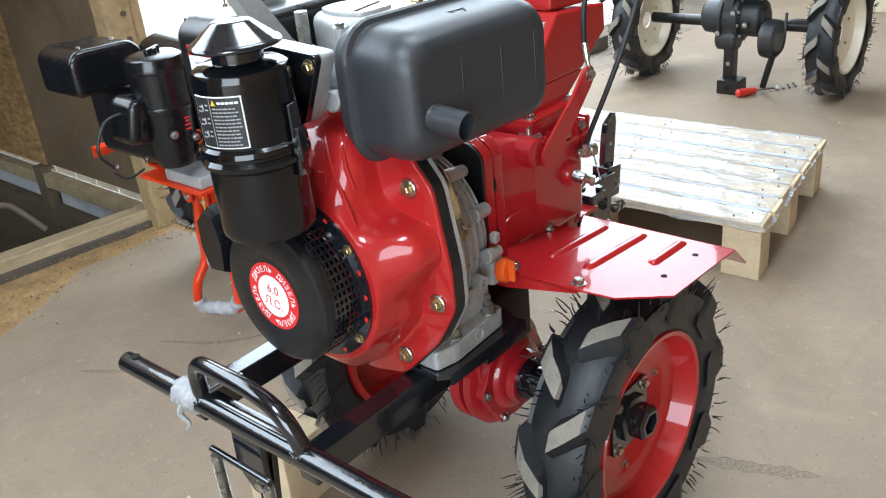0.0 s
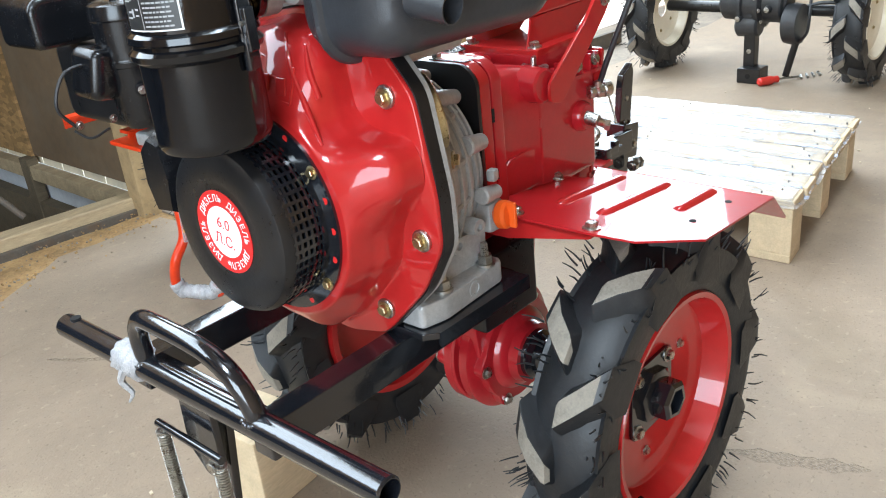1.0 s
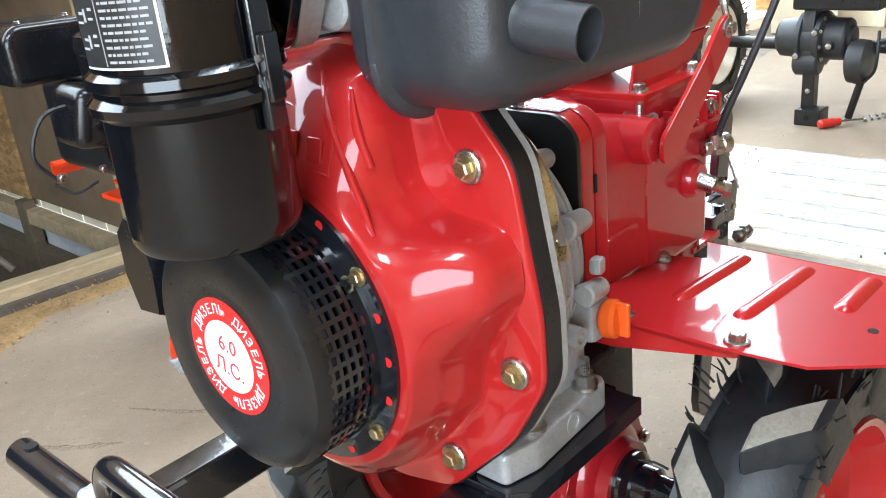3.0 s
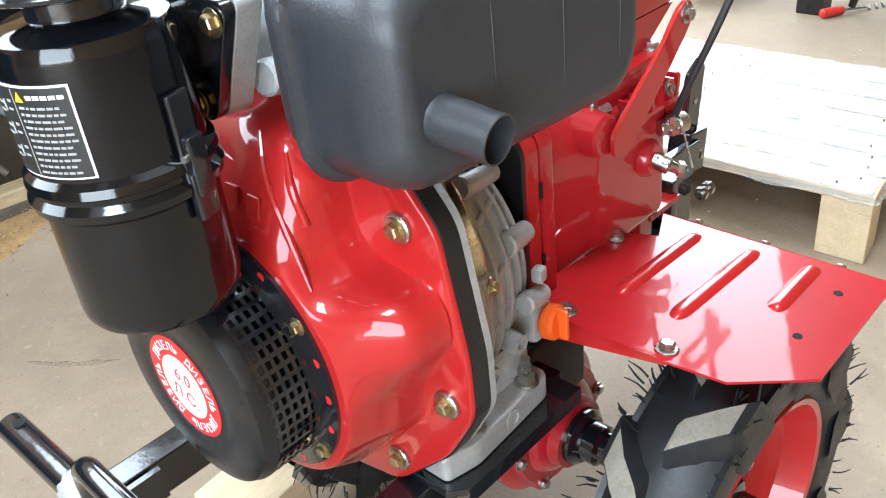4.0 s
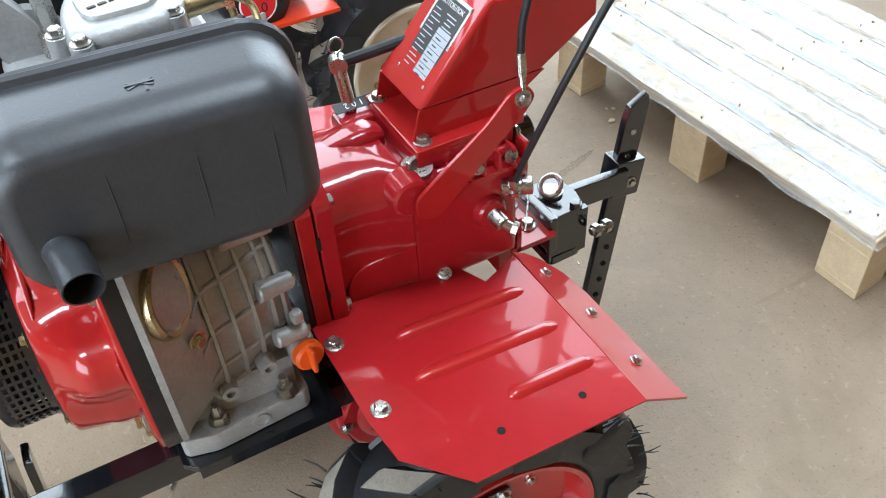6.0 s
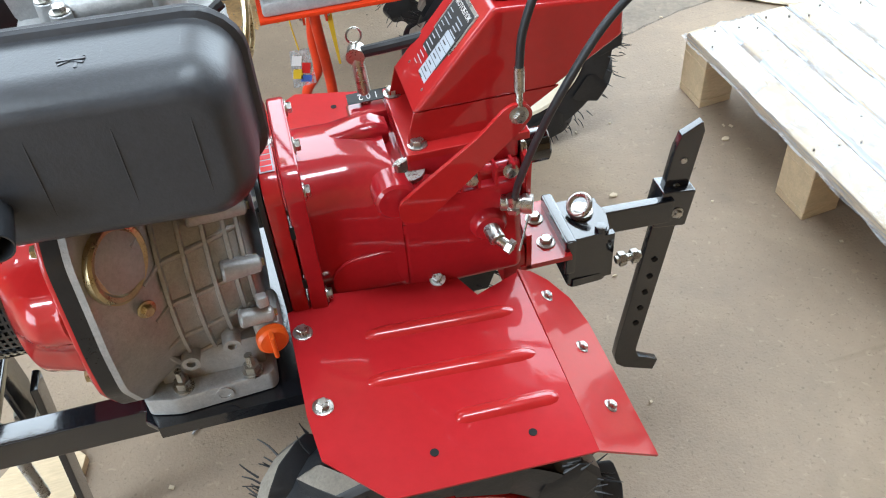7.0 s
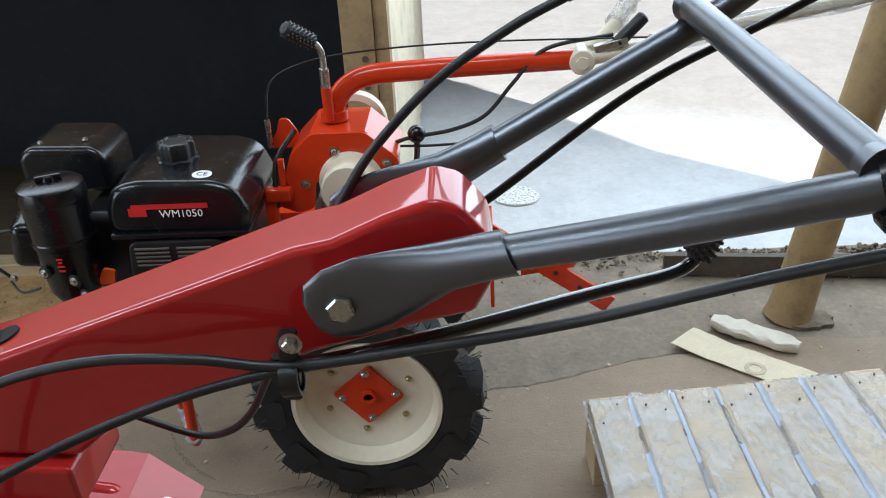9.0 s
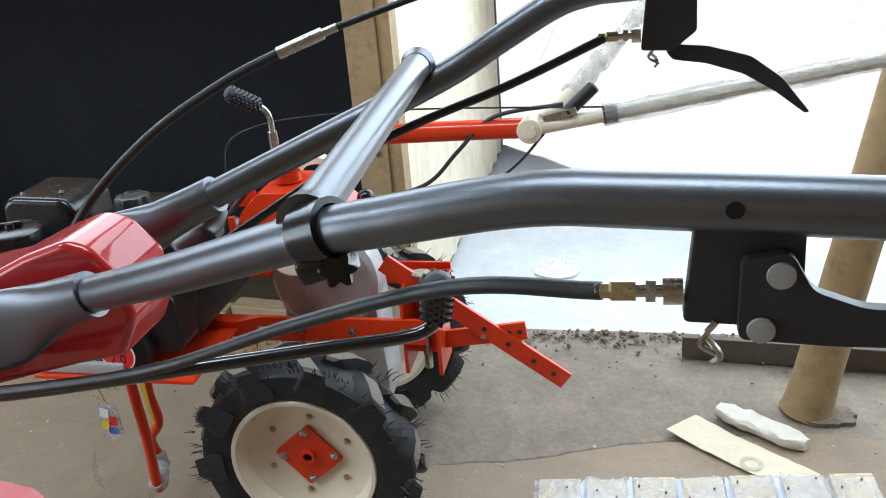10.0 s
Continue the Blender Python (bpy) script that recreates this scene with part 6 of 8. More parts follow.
    part("guard_bracket", a, RED, g)
    return g


mudguard(-1, "glossy red pressed mudguard over the wheel")
mudguard(1, "glossy red pressed mudguard over the wheel")

# ---- rear hitch and depth bar ----
bm = bm_new()
span(bm, (0.235, YM - 0.05, 0.395), (0.262, YM + 0.05, 0.452), bev=0.003)
span(bm, (0.255, YM - 0.052, 0.416), (0.318, YM + 0.052, 0.423), bev=0.002)
span(bm, (0.262, YM - 0.052, 0.418), (0.268, YM + 0.052, 0.470), bev=0.002)
hitch = part("hitch_plate", bm, RED, T, "red hitch plate")
for y in (-0.052, -0.008):
    bolt(hitch, (0.296, y, 0.423), (0, 0, 1), 1.25)
bm = bm_new()
span(bm, (0.312, YM - 0.046, 0.385), (0.326, YM + 0.046, 0.438), bev=0.003)
prism(bm, round_poly([(0.322, YM - 0.036), (0.372, YM - 0.034), (0.380, YM), (0.372, YM + 0.034), (0.322, YM + 0.036)], 0.010), "xy", 0.418, 0.430, 0.003)
prism(bm, round_poly([(0.322, YM - 0.036), (0.372, YM - 0.034), (0.380, YM), (0.372, YM + 0.034), (0.322, YM + 0.036)], 0.010), "xy", 0.350, 0.362, 0.003)
for y in (YM - 0.034, YM + 0.026):
    span(bm, (0.322, y, 0.355), (0.378, y + 0.008, 0.425), bev=0.002)
cyl(bm, (0.350, YM, 0.335), (0.350, YM, 0.425), 0.016, n=20)
cl = part("hitch_clevis", bm, BLACK_GLOSS, hitch, "black hitch clevis")
bm = bm_new()
lathe(bm, [(0.015, 0), (0.015, 0.004), (0.011, 0.005), (0.0, 0.005)], (0.350, YM + 0.008, 0.430), (0, 0, 1), 24)
tilt = face_to((0.347, YM + 0.006, 0.4445), (-0.55, -0.25, 0.80))
sweep(bm, [tilt @ Vector((0.0135 * math.cos(a), 0.0135 * math.sin(a), 0)) for a in (2 * math.pi * i / 28 for i in range(29))], 0.0036, 14, 0)
part("hitch_pin", bm, STEEL, hitch, "bright hitch pin with a ring")
bolt(cl, (0.362, YM - 0.028, 0.430), (0, 0, 1), 0.9, finish("bolt_black", (lambda b: (lathe(b, [(0.0095, 0), (0.0095, 0.008), (0.0, 0.009)], (0, 0, 0), (0, 0, 1), 6), b)[1])(bm_new()), BLACK_GLOSS))
bm = bm_new()
cyl(bm, (0.376, YM - 0.046, 0.392), (0.408, YM - 0.046, 0.392), 0.005, n=12)
lathe(bm, [(0.009, 0), (0.009, 0.008), (0.0, 0.008)], (0.396, YM - 0.046, 0.392), (1, 0, 0), 6)
lathe(bm, [(0.009, 0), (0.009, 0.008), (0.0, 0.008)], (0.380, YM - 0.046, 0.392), (1, 0, 0), 6)
part("clamp_screw", bm, STEEL, cl)
bm = bm_new()
cyl(bm, (0.376, YM + 0.03, 0.40), (0.392, YM + 0.03, 0.40), 0.005, n=12)
part("clamp_screw", bm, STEEL, cl)
bm = bm_new()
box(bm, (0.420, YM + 0.014, 0.400), (0.110, 0.014, 0.036), (0, 3, 0), 0.002)
arm = part("depth_arm", bm, BLACK_GLOSS, hitch, "black depth bar arm")
bm = bm_new()
box(bm, (0.480, 0.000, 0.394), (0.046, 0.034, 0.058), (0, 8, 0), 0.003)
part("depth_socket", bm, BLACK_GLOSS, arm)
bm = bm_new()
BX, BY = 0.487, 0.002
prism(bm, [(0.430, 0.135), (0.427, 0.105), (0.432, 0.085), (0.445, 0.073), (0.494, 0.050), (0.500, 0.072), (0.466, 0.092), (0.461, 0.110), (0.512, 0.500), (0.508, 0.514), (0.482, 0.500), (0.476, 0.480)], "xz", BY - 0.006, BY + 0.006, 0.0015)
bar = part("depth_bar", bm, BLACK_GLOSS, hitch, "black drilled depth bar with a bent foot")
for k, s in enumerate((0.16, 0.24, 0.32, 0.40, 0.48, 0.90, 0.80)):
    p = Vector((0.447, BY, 0.11)).lerp(Vector((0.494, BY, 0.500)), s)
    bm = bm_new()
    cyl(bm, (p.x, BY - 0.0075, p.z), (p.x, BY - 0.0061, p.z), 0.0042, n=12)
    part("drilled_hole", bm, STEEL if k > 4 else HOLE_SHADE, bar)
bolt(bar, (0.484, -0.017, 0.388), (0, -1, 0), 0.9)

# ---- handlebars ----
def bars(side):
    """side -1 near bar, +1 far bar."""
    def yy(y):
        return y if side < 0 else -0.034 - y
    b = bm_new()
    line = [(0.700, yy(-0.106), 0.946), (0.800, yy(-0.152), 0.986), (0.905, yy(-0.196), 1.029), (0.955, yy(-0.210), 1.0435), (1.000, yy(-0.219), 1.0545), (1.030, yy(-0.225), 1.0595), (1.06, yy(-0.231), 1.0610), (1.15, yy(-0.247), 1.0630), (1.42, yy(-0.288), 1.064)]
    if side > 0:
        line = [(x, y, z + 0.030 * max(0.0, min(1.0, (x - 0.91) / 0.10))) for x, y, z in line]
    sweep(b, line, 0.0122, 22, 8)
    h = part("handlebar", b, TUBE, T, "gunmetal grey tubular handlebar")
    b = bm_new()
    # flattened tube end that is bolted to the column
    secs = []
    for x, y, z, hw, hh in ((0.576, -0.089, 0.893, 0.004, 0.013), (0.582, -0.089, 0.896, 0.0045, 0.024), (0.598, -0.089, 0.902, 0.0045, 0.030), (0.622, -0.090, 0.912, 0.005, 0.030), (0.645, -0.092, 0.922, 0.009, 0.025), (0.672, -0.096, 0.934, 0.0145, 0.0185), (0.700, -0.106, 0.946, 0.0158, 0.0165), (0.716, -0.113, 0.9525, 0.0158, 0.0162)):
        tdir = Vector((0.91, 0, 0.40)).normalized()
        up = Vector((-tdir.z, 0, tdir.x))
        secs.append([Vector((x, yy(y), z)) + up * (hh * math.sin(a)) + Vector((0, 1, 0)) * (hw * math.cos(a)) for a in (2 * math.pi * i / 24 for i in range(24))])
    loft(b, secs)
    part("bar_socket", b, TUBE, h, angle=60)
    bolt(h, (0.598, yy(-0.0925), 0.901), (0, side, 0), 1.0, HEX)
    return h


HEX = finish('hex_head', (lambda q: (lathe(q, [(0.0125, 0), (0.0125, 0.0055), (0.0105, 0.0070), (0.0, 0.0070)], (0, 0, 0), (0, 0, 1), 6), q)[1])(bm_new()), STEEL, 30)
near_bar, far_bar = bars(-1), bars(1)
bm = bm_new()
sweep(bm, [(0.905, -0.192, 1.037), (0.8845, 0.156, 1.041)], 0.0118, 20, 2)
part("cross_tube", bm, TUBE, near_bar, "gunmetal grey cross tube")
for p, q in (((0.905, -0.194, 1.036), (0.903, -0.180, 1.0365)), ((0.8845, 0.157, 1.041), (0.8855, 0.146, 1.041))):
    bm = bm_new()
    cyl(bm, p, q, 0.0150, 0.0122, 18)
    part("weld_bead", bm, TUBE, near_bar)
td = Vector((0.105, -0.042, 0.043)).normalized()
bm = bm_new()
c0 = Vector((0.914, -0.1985, 1.0325))
lathe(bm, [(0.0124, -0.010), (0.0160, -0.010), (0.0160, 0.010), (0.0124, 0.010)], c0, td, 28, close=True)
box(bm, c0 + Vector((-0.001, -0.002, -0.016)), (0.024, 0.018, 0.014), (0, -20, 0), 0.004)
clampr = part("bar_clamp", bm, PLASTIC, near_bar, "black plastic bar clamp")
bm = bm_new()
k0 = c0 + Vector((0.008, -0.004, -0.0155))
lob = [((0.0088 + 0.0020 * math.cos(6 * a)) * math.cos(a), (0.0088 + 0.0020 * math.cos(6 * a)) * math.sin(a)) for a in (2 * math.pi * i / 48 for i in range(48))]
mm = face_to(k0, (0.35, -1, 0.1))
secs = [[mm @ Vector((u * s, v * s, h)) for u, v in lob] for s, h in ((0.8, -0.012), (1.0, -0.010), (1.0, 0.006), (0.85, 0.010), (0.3, 0.010))]
loft(bm, secs)
part("lobed_knob", bm, PLASTIC, clampr, "black lobed clamp knob")


def hand_control(side):
    """Bracket, lever and cable end on one bar."""
    def yy(y):
        return y if side < 0 else -0.034 - y
    y0 = -0.238
    near_lever = [(1.104, 1.043), (1.122, 1.046), (1.131, 1.030), (1.150, 1.023), (1.20, 1.020), (1.245, 1.010), (1.262, 0.992), (1.255, 0.990), (1.235, 1.000), (1.19, 1.006), (1.140, 1.006), (1.104, 1.008)]
    far_lever = [(1.104, 1.043), (1.122, 1.046), (1.131, 1.030)] + [(1.114, 1.013), (1.138, 1.011), (1.175, 1.001), (1.202, 0.981), (1.226, 0.951)] + [(1.222, 0.95), (1.196, 0.97), (1.169, 0.986), (1.138, 0.996), (1.11, 1.0)] + [(1.104, 1.008)]
    b = bm_new()
    prism(b, round_poly([(1.087, 1.060), (1.128, 1.062), (1.129, 1.026), (1.109, 1.010), (1.083, 1.011)], 0.003), "xz", yy(y0) - 0.005, yy(y0) + 0.005, 0.001)
    br = part("lever_bracket", b, LEVER_BLACK, T, "black brake lever bracket")
    b = bm_new()
    prism(b, round_poly(near_lever if side < 0 else far_lever, 0.004), "xz", yy(y0 - 0.013), yy(y0 - 0.0065), 0.0012)
    lv = part("control_lever", b, LEVER_BLACK, br, "black pressed control lever")
    for x, z in ((1.1185, 1.037), (1.1125, 1.013)):
        bolt(br, (x, yy(y0 - 0.0135), z), (0, side, 0), 0.62, finish("rivet", (lambda q: (lathe(q, [(0.0105, 0), (0.010, 0.003), (0.0, 0.0042)], (0, 0, 0), (0, 0, 1), 20), q)[1])(bm_new()), ZINC_DULL))
    b = bm_new()
    cyl(b, (1.083, yy(y0 + 0.0), 1.0235), (1.075, yy(y0), 1.0232), 0.0062, n=18)
    cyl(b, (1.075, yy(y0), 1.0232), (1.056, yy(y0), 1.0228), 0.0030, n=12)
    lathe(b, [(0.0052, 0), (0.0052, 0.004), (0.0, 0.004)], (1.072, yy(y0), 1.0232), (-1, 0, 0), 6)
    part("adjuster", b, STEEL, br, "bright cable adjuster")
    b = bm_new()
    lathe(b, [(0.0046, 0), (0.0046, 0.010), (0.0036, 0.011), (0.0036, 0.017), (0.0, 0.017)], (1.064, yy(y0), 1.0230), (-1, 0, -0.02), 6)
    part("cable_nut", b, GOLD, br)
    b = bm_new()
    sweep(b, [(1.096, yy(y0 - 0.006), 1.012), (1.090, yy(y0 - 0.008), 1.003), (1.099, yy(y0 - 0.008), 0.997)], 0.0014, 6, 5)
    sweep(b, [(1.092, yy(y0 - 0.006), 1.006), (1.098, yy(y0 - 0.010), 0.999), (1.095, yy(y0 - 0.008), 0.994)], 0.0014, 6, 5)
    part("split_pin", b, STEEL, br)
    b = bm_new()
    cyl(b, (1.100, yy(-0.2480), 1.0640), (1.100, yy(-0.2522), 1.0640), 0.0036, n=14)
    part("drilled_hole", b, HOLE_SHADE, br)
    if side > 0:
        br.matrix_basis = br.matrix_basis @ Matrix.Translation((-0.012, 0, 0.026))
    return br


hand_control(-1)
hand_control(1)

# ---- cables, clip and rod ----
def cable(pts, r, name="cable", material=None, label="", parent=T):
    b = bm_new()
    sweep(b, pts, r, 16, 8)
    return part(name, b, material or RUBBER, parent, label)


cable([(1.050, -0.238, 1.0225), (0.98, -0.216, 1.012), (0.88, -0.170, 0.965), (0.762, -0.124, 0.905), (0.660, -0.105, 0.874), (0.556, -0.098, 0.856), (0.49, -0.098, 0.864), (0.42, -0.098, 0.8655), (0.355, -0.098, 0.853), (0.316, -0.100, 0.834), (0.268, -0.105, 0.789), (0.249, -0.108, 0.746), (0.244, -0.111, 0.708)], 0.0040, label="black control cable")
cable([(0.66, -0.095, 0.868), (0.555, -0.098, 0.853), (0.482, -0.108, 0.840), (0.414, -0.123, 0.821), (0.348, -0.153, 0.803), (0.300, -0.169, 0.775), (0.267, -0.166, 0.718), (0.248, -0.150, 0.655), (0.239, -0.126, 0.590), (0.238, -0.115, 0.560)], 0.0038, label="black control cable")
cable([(0.545, -0.088, 0.858), (0.530, -0.076, 0.825), (0.508, -0.055, 0.780), (0.480, -0.035, 0.745), (0.437, 0.0, 0.712), (0.373, 0.030, 0.710), (0.34, 0.035, 0.72)], 0.0032, label="thin black cable loop")
rodp = [(0.896, 0.094, 0.832), (0.892, 0.094, 0.822), (0.870, 0.083, 0.816), (0.800, 0.046, 0.822), (0.62, -0.060, 0.842), (0.54, -0.088, 0.846)]
cable(rodp, 0.0062, "lever_rod", BLACK_GLOSS, "black bent lever rod")
bm = bm_new()
ga, gb2 = Vector((0.896, 0.092, 0.830)), Vector((0.907, 0.074, 0.884))
lathe(bm, [(0.008, 0), (0.0125, 0.004), (0.0135, 0.03), (0.0125, 0.048), (0.007, 0.053), (0.0, 0.054)], ga, gb2 - ga, 18)
gd, gu, gv = _basis(gb2 - ga)
for i in range(8):
    for j in range(11):
        a = 2 * math.pi * (i + 0.5 * (j % 2)) / 8
        c = ga + gd * (0.005 + j * 0.0042) + (gu * math.cos(a) + gv * math.sin(a)) * 0.0132
        bmesh.ops.create_cube(bm, size=0.0030, matrix=Matrix.Translation(c) @ pose(0, 0, 0, 20, 0, math.degrees(a)))
part("knobbed_grip", bm, RUBBER, T, "black rubber grip covered in nubs")
cable([(-0.03, 0.11, 0.70), (-0.006, 0.10, 0.73), (0.054, 0.08, 0.768), (0.112, 0.055, 0.782), (0.173, 0.035, 0.786), (0.215, 0.030, 0.768), (0.25, 0.01, 0.755)], 0.0036, label="black throttle cable")
cable([(0.575, 0.045, 0.905), (0.61, 0.06, 0.955), (0.665, 0.085, 1.005), (0.73, 0.105, 1.043), (0.78, 0.12, 1.064)], 0.0042, label="black control cable")
bm = bm_new()
cyl(bm, (0.775, 0.118, 1.062), (0.812, 0.130, 1.075), 0.0052, n=12)
cyl(bm, (0.812, 0.130, 1.075), (0.824, 0.133, 1.079), 0.0035, n=12)
part("cable_joint", bm, STEEL, T)
cable([(0.824, 0.133, 1.079), (0.90, 0.155, 1.10), (1.0, 0.19, 1.12), (1.08, 0.21, 1.11)], 0.0030, label="thin black cable")
cable([(1.040, 0.204, 1.048), (0.96, 0.185, 1.015), (0.84, 0.135, 0.975), (0.70, 0.07, 0.90), (0.60, 0.035, 0.85)], 0.0040, label="black control cable")
bm = bm_new()
box(bm, (0.556, -0.090, 0.852), (0.014, 0.016, 0.056), bev=0.003)
lathe(bm, [(0.010, -0.007), (0.013, -0.007), (0.013, 0.007), (0.010, 0.007)], (0.557, -0.098, 0.845), (1, 0, 0.1), 20, close=True)
clip = part("cable_clip", bm, BLACK_SATIN, T, "black cable clip bolted to the column")
bolt(clip, (0.560, -0.098, 0.876), (0, -1, 0), 0.95)

# ---- pallet wrapped in film ----
PAL = pose(0.938, -0.118, 0, 0, 0, 2.3) @ Matrix(((1, 0, 0, 0), (0.085, 1, 0, 0), (0, 0, 1, 0), (0, 0, 0, 1)))
pallet = thing("pallet", (1.2, 0.3, 0.0), "pale pine pallet with wrapping film stretched over its boards", "pallet")
PW, PL = 0.595, 0.872


def pal_box(name, a, b, label="", bev=0.0015, jit=0.0):
    bm = bm_new()
    span(bm, a, b, bev=bev, seg=1)
    bm.transform(PAL @ pose(0, 0, 0, 0, 0, jit))
    return part(name, bm, WOOD, pallet, label)


rng = random.Random(12)
nb = 7
GAP = 0.011
bw = (PW - 6 * GAP) / nb
for k in range(nb):
    x0 = k * (bw + GAP)
    pal_box("deck_board", (x0, rng.uniform(-0.006, 0.004), 0.120), (x0 + bw, PL + rng.uniform(-0.004, 0.006), 0.138 + rng.uniform(0, 0.0015)), jit=rng.uniform(-0.15, 0.15))
for y in (0.0, PL / 2 - 0.045, PL - 0.09):
    pal_box("cross_board", (0, y, 0.100), (PW, y + 0.09, 0.120))
    for x in (0.0, PW / 2 - 0.04, PW - 0.08):
        pal_box("block", (x, y, 0.018), (x + 0.08, y + 0.09, 0.100))
for x in (0.0, PW / 2 - 0.04, PW - 0.08):
    pal_box("bottom_board", (x, 0, 0.0), (x + 0.08, PL, 0.018)) if x > 0 else None
for y in (0.0, PL / 2 - 0.045, PL - 0.09):
    pal_box("foot_block", (0.0, y, 0.0), (0.08, y + 0.09, 0.018))
nail = finish("nail", (lambda q: (cyl(q, (0, 0, 0), (0, 0, 0.0050), 0.0019, n=8), q)[1])(bm_new()), STEEL_DIRTY)
for k in range(nb):
    x0 = k * (bw + GAP)
    for y in (0.045, PL / 2, PL - 0.045):
        for dx in (0.2, 0.75):
            o = new("nail_head", nail)
            o.matrix_basis = PAL @ pose(x0 + bw * dx + rng.uniform(-0.006, 0.006), y + rng.uniform(-0.035, 0.030), 0.1396)
            hang(o, pallet)
bm = bm_new()
gx, gy = 210, 110
vs = []
for i in range(gx + 1):
    row = []
    for j in range(gy + 1):
        x = -0.008 + (PW + 0.016) * i / gx
        y = -0.010 + (PL + 0.020 + 0.016 * noise.noise((x * 26, 2.0, 5.0))) * j / gy
        h = 0.0030 * max(0, noise.noise((x * 9, y * 3.5, 1.0))) + 0.0028 * abs(noise.noise((x * 34 + y * 9, y * 15, 4.0))) + 0.0016 * abs(noise.noise((x * 70, y * 60, 2.0))) + 0.0022 * max(0.0, 1 - 2.2 * abs(noise.noise((x * 5 + y * 1.5, y * 11 - x * 4, 6.0))))
        m_ = (x / (bw + GAP)) % 1.0
        if m_ > bw / (bw + GAP):
            h -= 0.0035
        z = 0.1402 + h
        if x < 0 or x > PW or y < 0 or y > PL:
            z -= 0.010 + 0.02 * abs(noise.noise((x * 8, y * 8, 9.0)))
        row.append(bm.verts.new(PAL @ Vector((x, y, z))))
    vs.append(row)
for i in range(gx):
    for j in range(gy):
        f = bm.faces.new((vs[i][j], vs[i + 1][j], vs[i + 1][j + 1], vs[i][j + 1]))
        m_ = ((-0.008 + (PW + 0.016) * (i + 0.5) / gx) / (bw + GAP)) % 1.0
        yj = PL * j / gy
        lip = 0.035 * noise.noise((i * 0.02, yj * 14, 3.0)) + 0.03 * noise.noise((i * 0.02, yj * 45, 7.0))
        if 2 < i < gx - 3 and m_ > bw / (bw + GAP) + lip and noise.noise((i * 0.03, yj * 9, 12.0)) > -0.22:
            f.material_index = 1
part("film", bm, [FILM, FILM_THIN], pallet, "cloudy wrinkled wrapping film", angle=60)

# ---- orange-red petrol walking tractor ----
petrol = thing("walking_tractor", (0.49, 0.93, 0.0), "orange-red petrol walking tractor with cream wheel discs on the concrete floor", "walking tractor")
U = petrol
U0 = (0.488, 0.690, 0.222)
for y, f in ((0.690, -1), (1.170, 1)):
    w_ob = wheel(U, (U0[0], y, U0[2]), WR, WW, WRIM, f, CREAM, "cream steel wheel with a lugged black tyre", 7 + f, flange=True, point=-1)
    if f < 0:
        bm = bm_new()
        s = 0.066
        prism(bm, round_poly([(U0[0] - s, U0[2] + 0.004), (U0[0] + 0.004, U0[2] + s), (U0[0] + s, U0[2] - 0.004), (U0[0] - 0.004, U0[2] - s)], 0.006), "xz", y - 0.012, y - 0.006, 0.001)
        fl = part("hub_plate", bm, ORANGE, w_ob, "orange diamond hub plate")
        bm = bm_new()
        lathe(bm, [(0.014, 0), (0.014, 0.008), (0.009, 0.008), (0.009, -0.004), (0.0, -0.004)], (U0[0], y - 0.012, U0[2]), (0, -1, 0), 24)
        part("hub_sleeve", bm, ORANGE, w_ob)
        for k in range(4):
            a = k * math.pi / 2 + 0.07
            bolt(w_ob, (U0[0] + 0.050 * math.cos(a), y - 0.012, U0[2] + 0.050 * math.sin(a)), (0, -1, 0), 0.9)
bm = bm_new()
cyl(bm, (U0[0], 0.70, U0[2]), (U0[0], 1.16, U0[2]), 0.015, n=16)
part("axle", bm, BLACK_SATIN, U)
bm = bm_new()
prism(bm, round_poly([(0.42, 0.14), (0.56, 0.14), (0.60, 0.24), (0.58, 0.52), (0.40, 0.52), (0.38, 0.24)], 0.04), "xz", 0.88, 0.98, 0.012)
part("gearbox", bm, ALU, U, "grey cast gearbox")
bm = bm_new()
lathe(bm, [(0.105, 0), (0.105, 0.05), (0.095, 0.06), (0.0, 0.06)], (0.50, 0.90, 0.50), (0, -1, 0), 36)
gd2 = part("gear_cover", bm, ALU, U, "grey round gear cover")
for k in range(7):
    a = 2 * math.pi * k / 7
    bolt(gd2, (0.50 + 0.095 * math.cos(a), 0.852, 0.50 + 0.095 * math.sin(a)), (0, -1, 0), 0.9)
# side frame rails
for y in (0.80, 1.06):
    bm = bm_new()
    prism(bm, [(0.05, 0.405), (0.30, 0.405), (0.36, 0.395), (0.70, 0.395), (0.70, 0.445), (0.38, 0.445), (0.32, 0.43), (0.05, 0.43)], "xz", y - 0.003, y + 0.003)
    span(bm, (0.05, y - 0.03 if y > 0.9 else y, 0.426), (0.70, y if y > 0.9 else y + 0.03, 0.432))
    fr = part("frame_rail", bm, ORANGE, U, "orange-red folded frame rail")
    for x in (0.38, 0.46, 0.56, 0.66):
        bolt(fr, (x, y - 0.003, 0.42), (0, -1, 0), 0.9)
bm = bm_new()
span(bm, (0.655, 0.80, 0.33), (0.662, 0.89, 0.50), bev=0.002)
span(bm, (0.72, 0.80, 0.33), (0.727, 0.89, 0.50), bev=0.002)
span(bm, (0.655, 0.885, 0.33), (0.727, 0.892, 0.50), bev=0.002)
hb = part("hitch_bracket", bm, ORANGE, U, "orange-red hitch bracket")
bm = bm_new()
cyl(bm, (0.69, 0.845, 0.32), (0.69, 0.845, 0.515), 0.008, n=14)
cyl(bm, (0.69, 0.845, 0.515), (0.69, 0.845, 0.520), 0.018, n=20)
part("hitch_pin", bm, STEEL, hb)
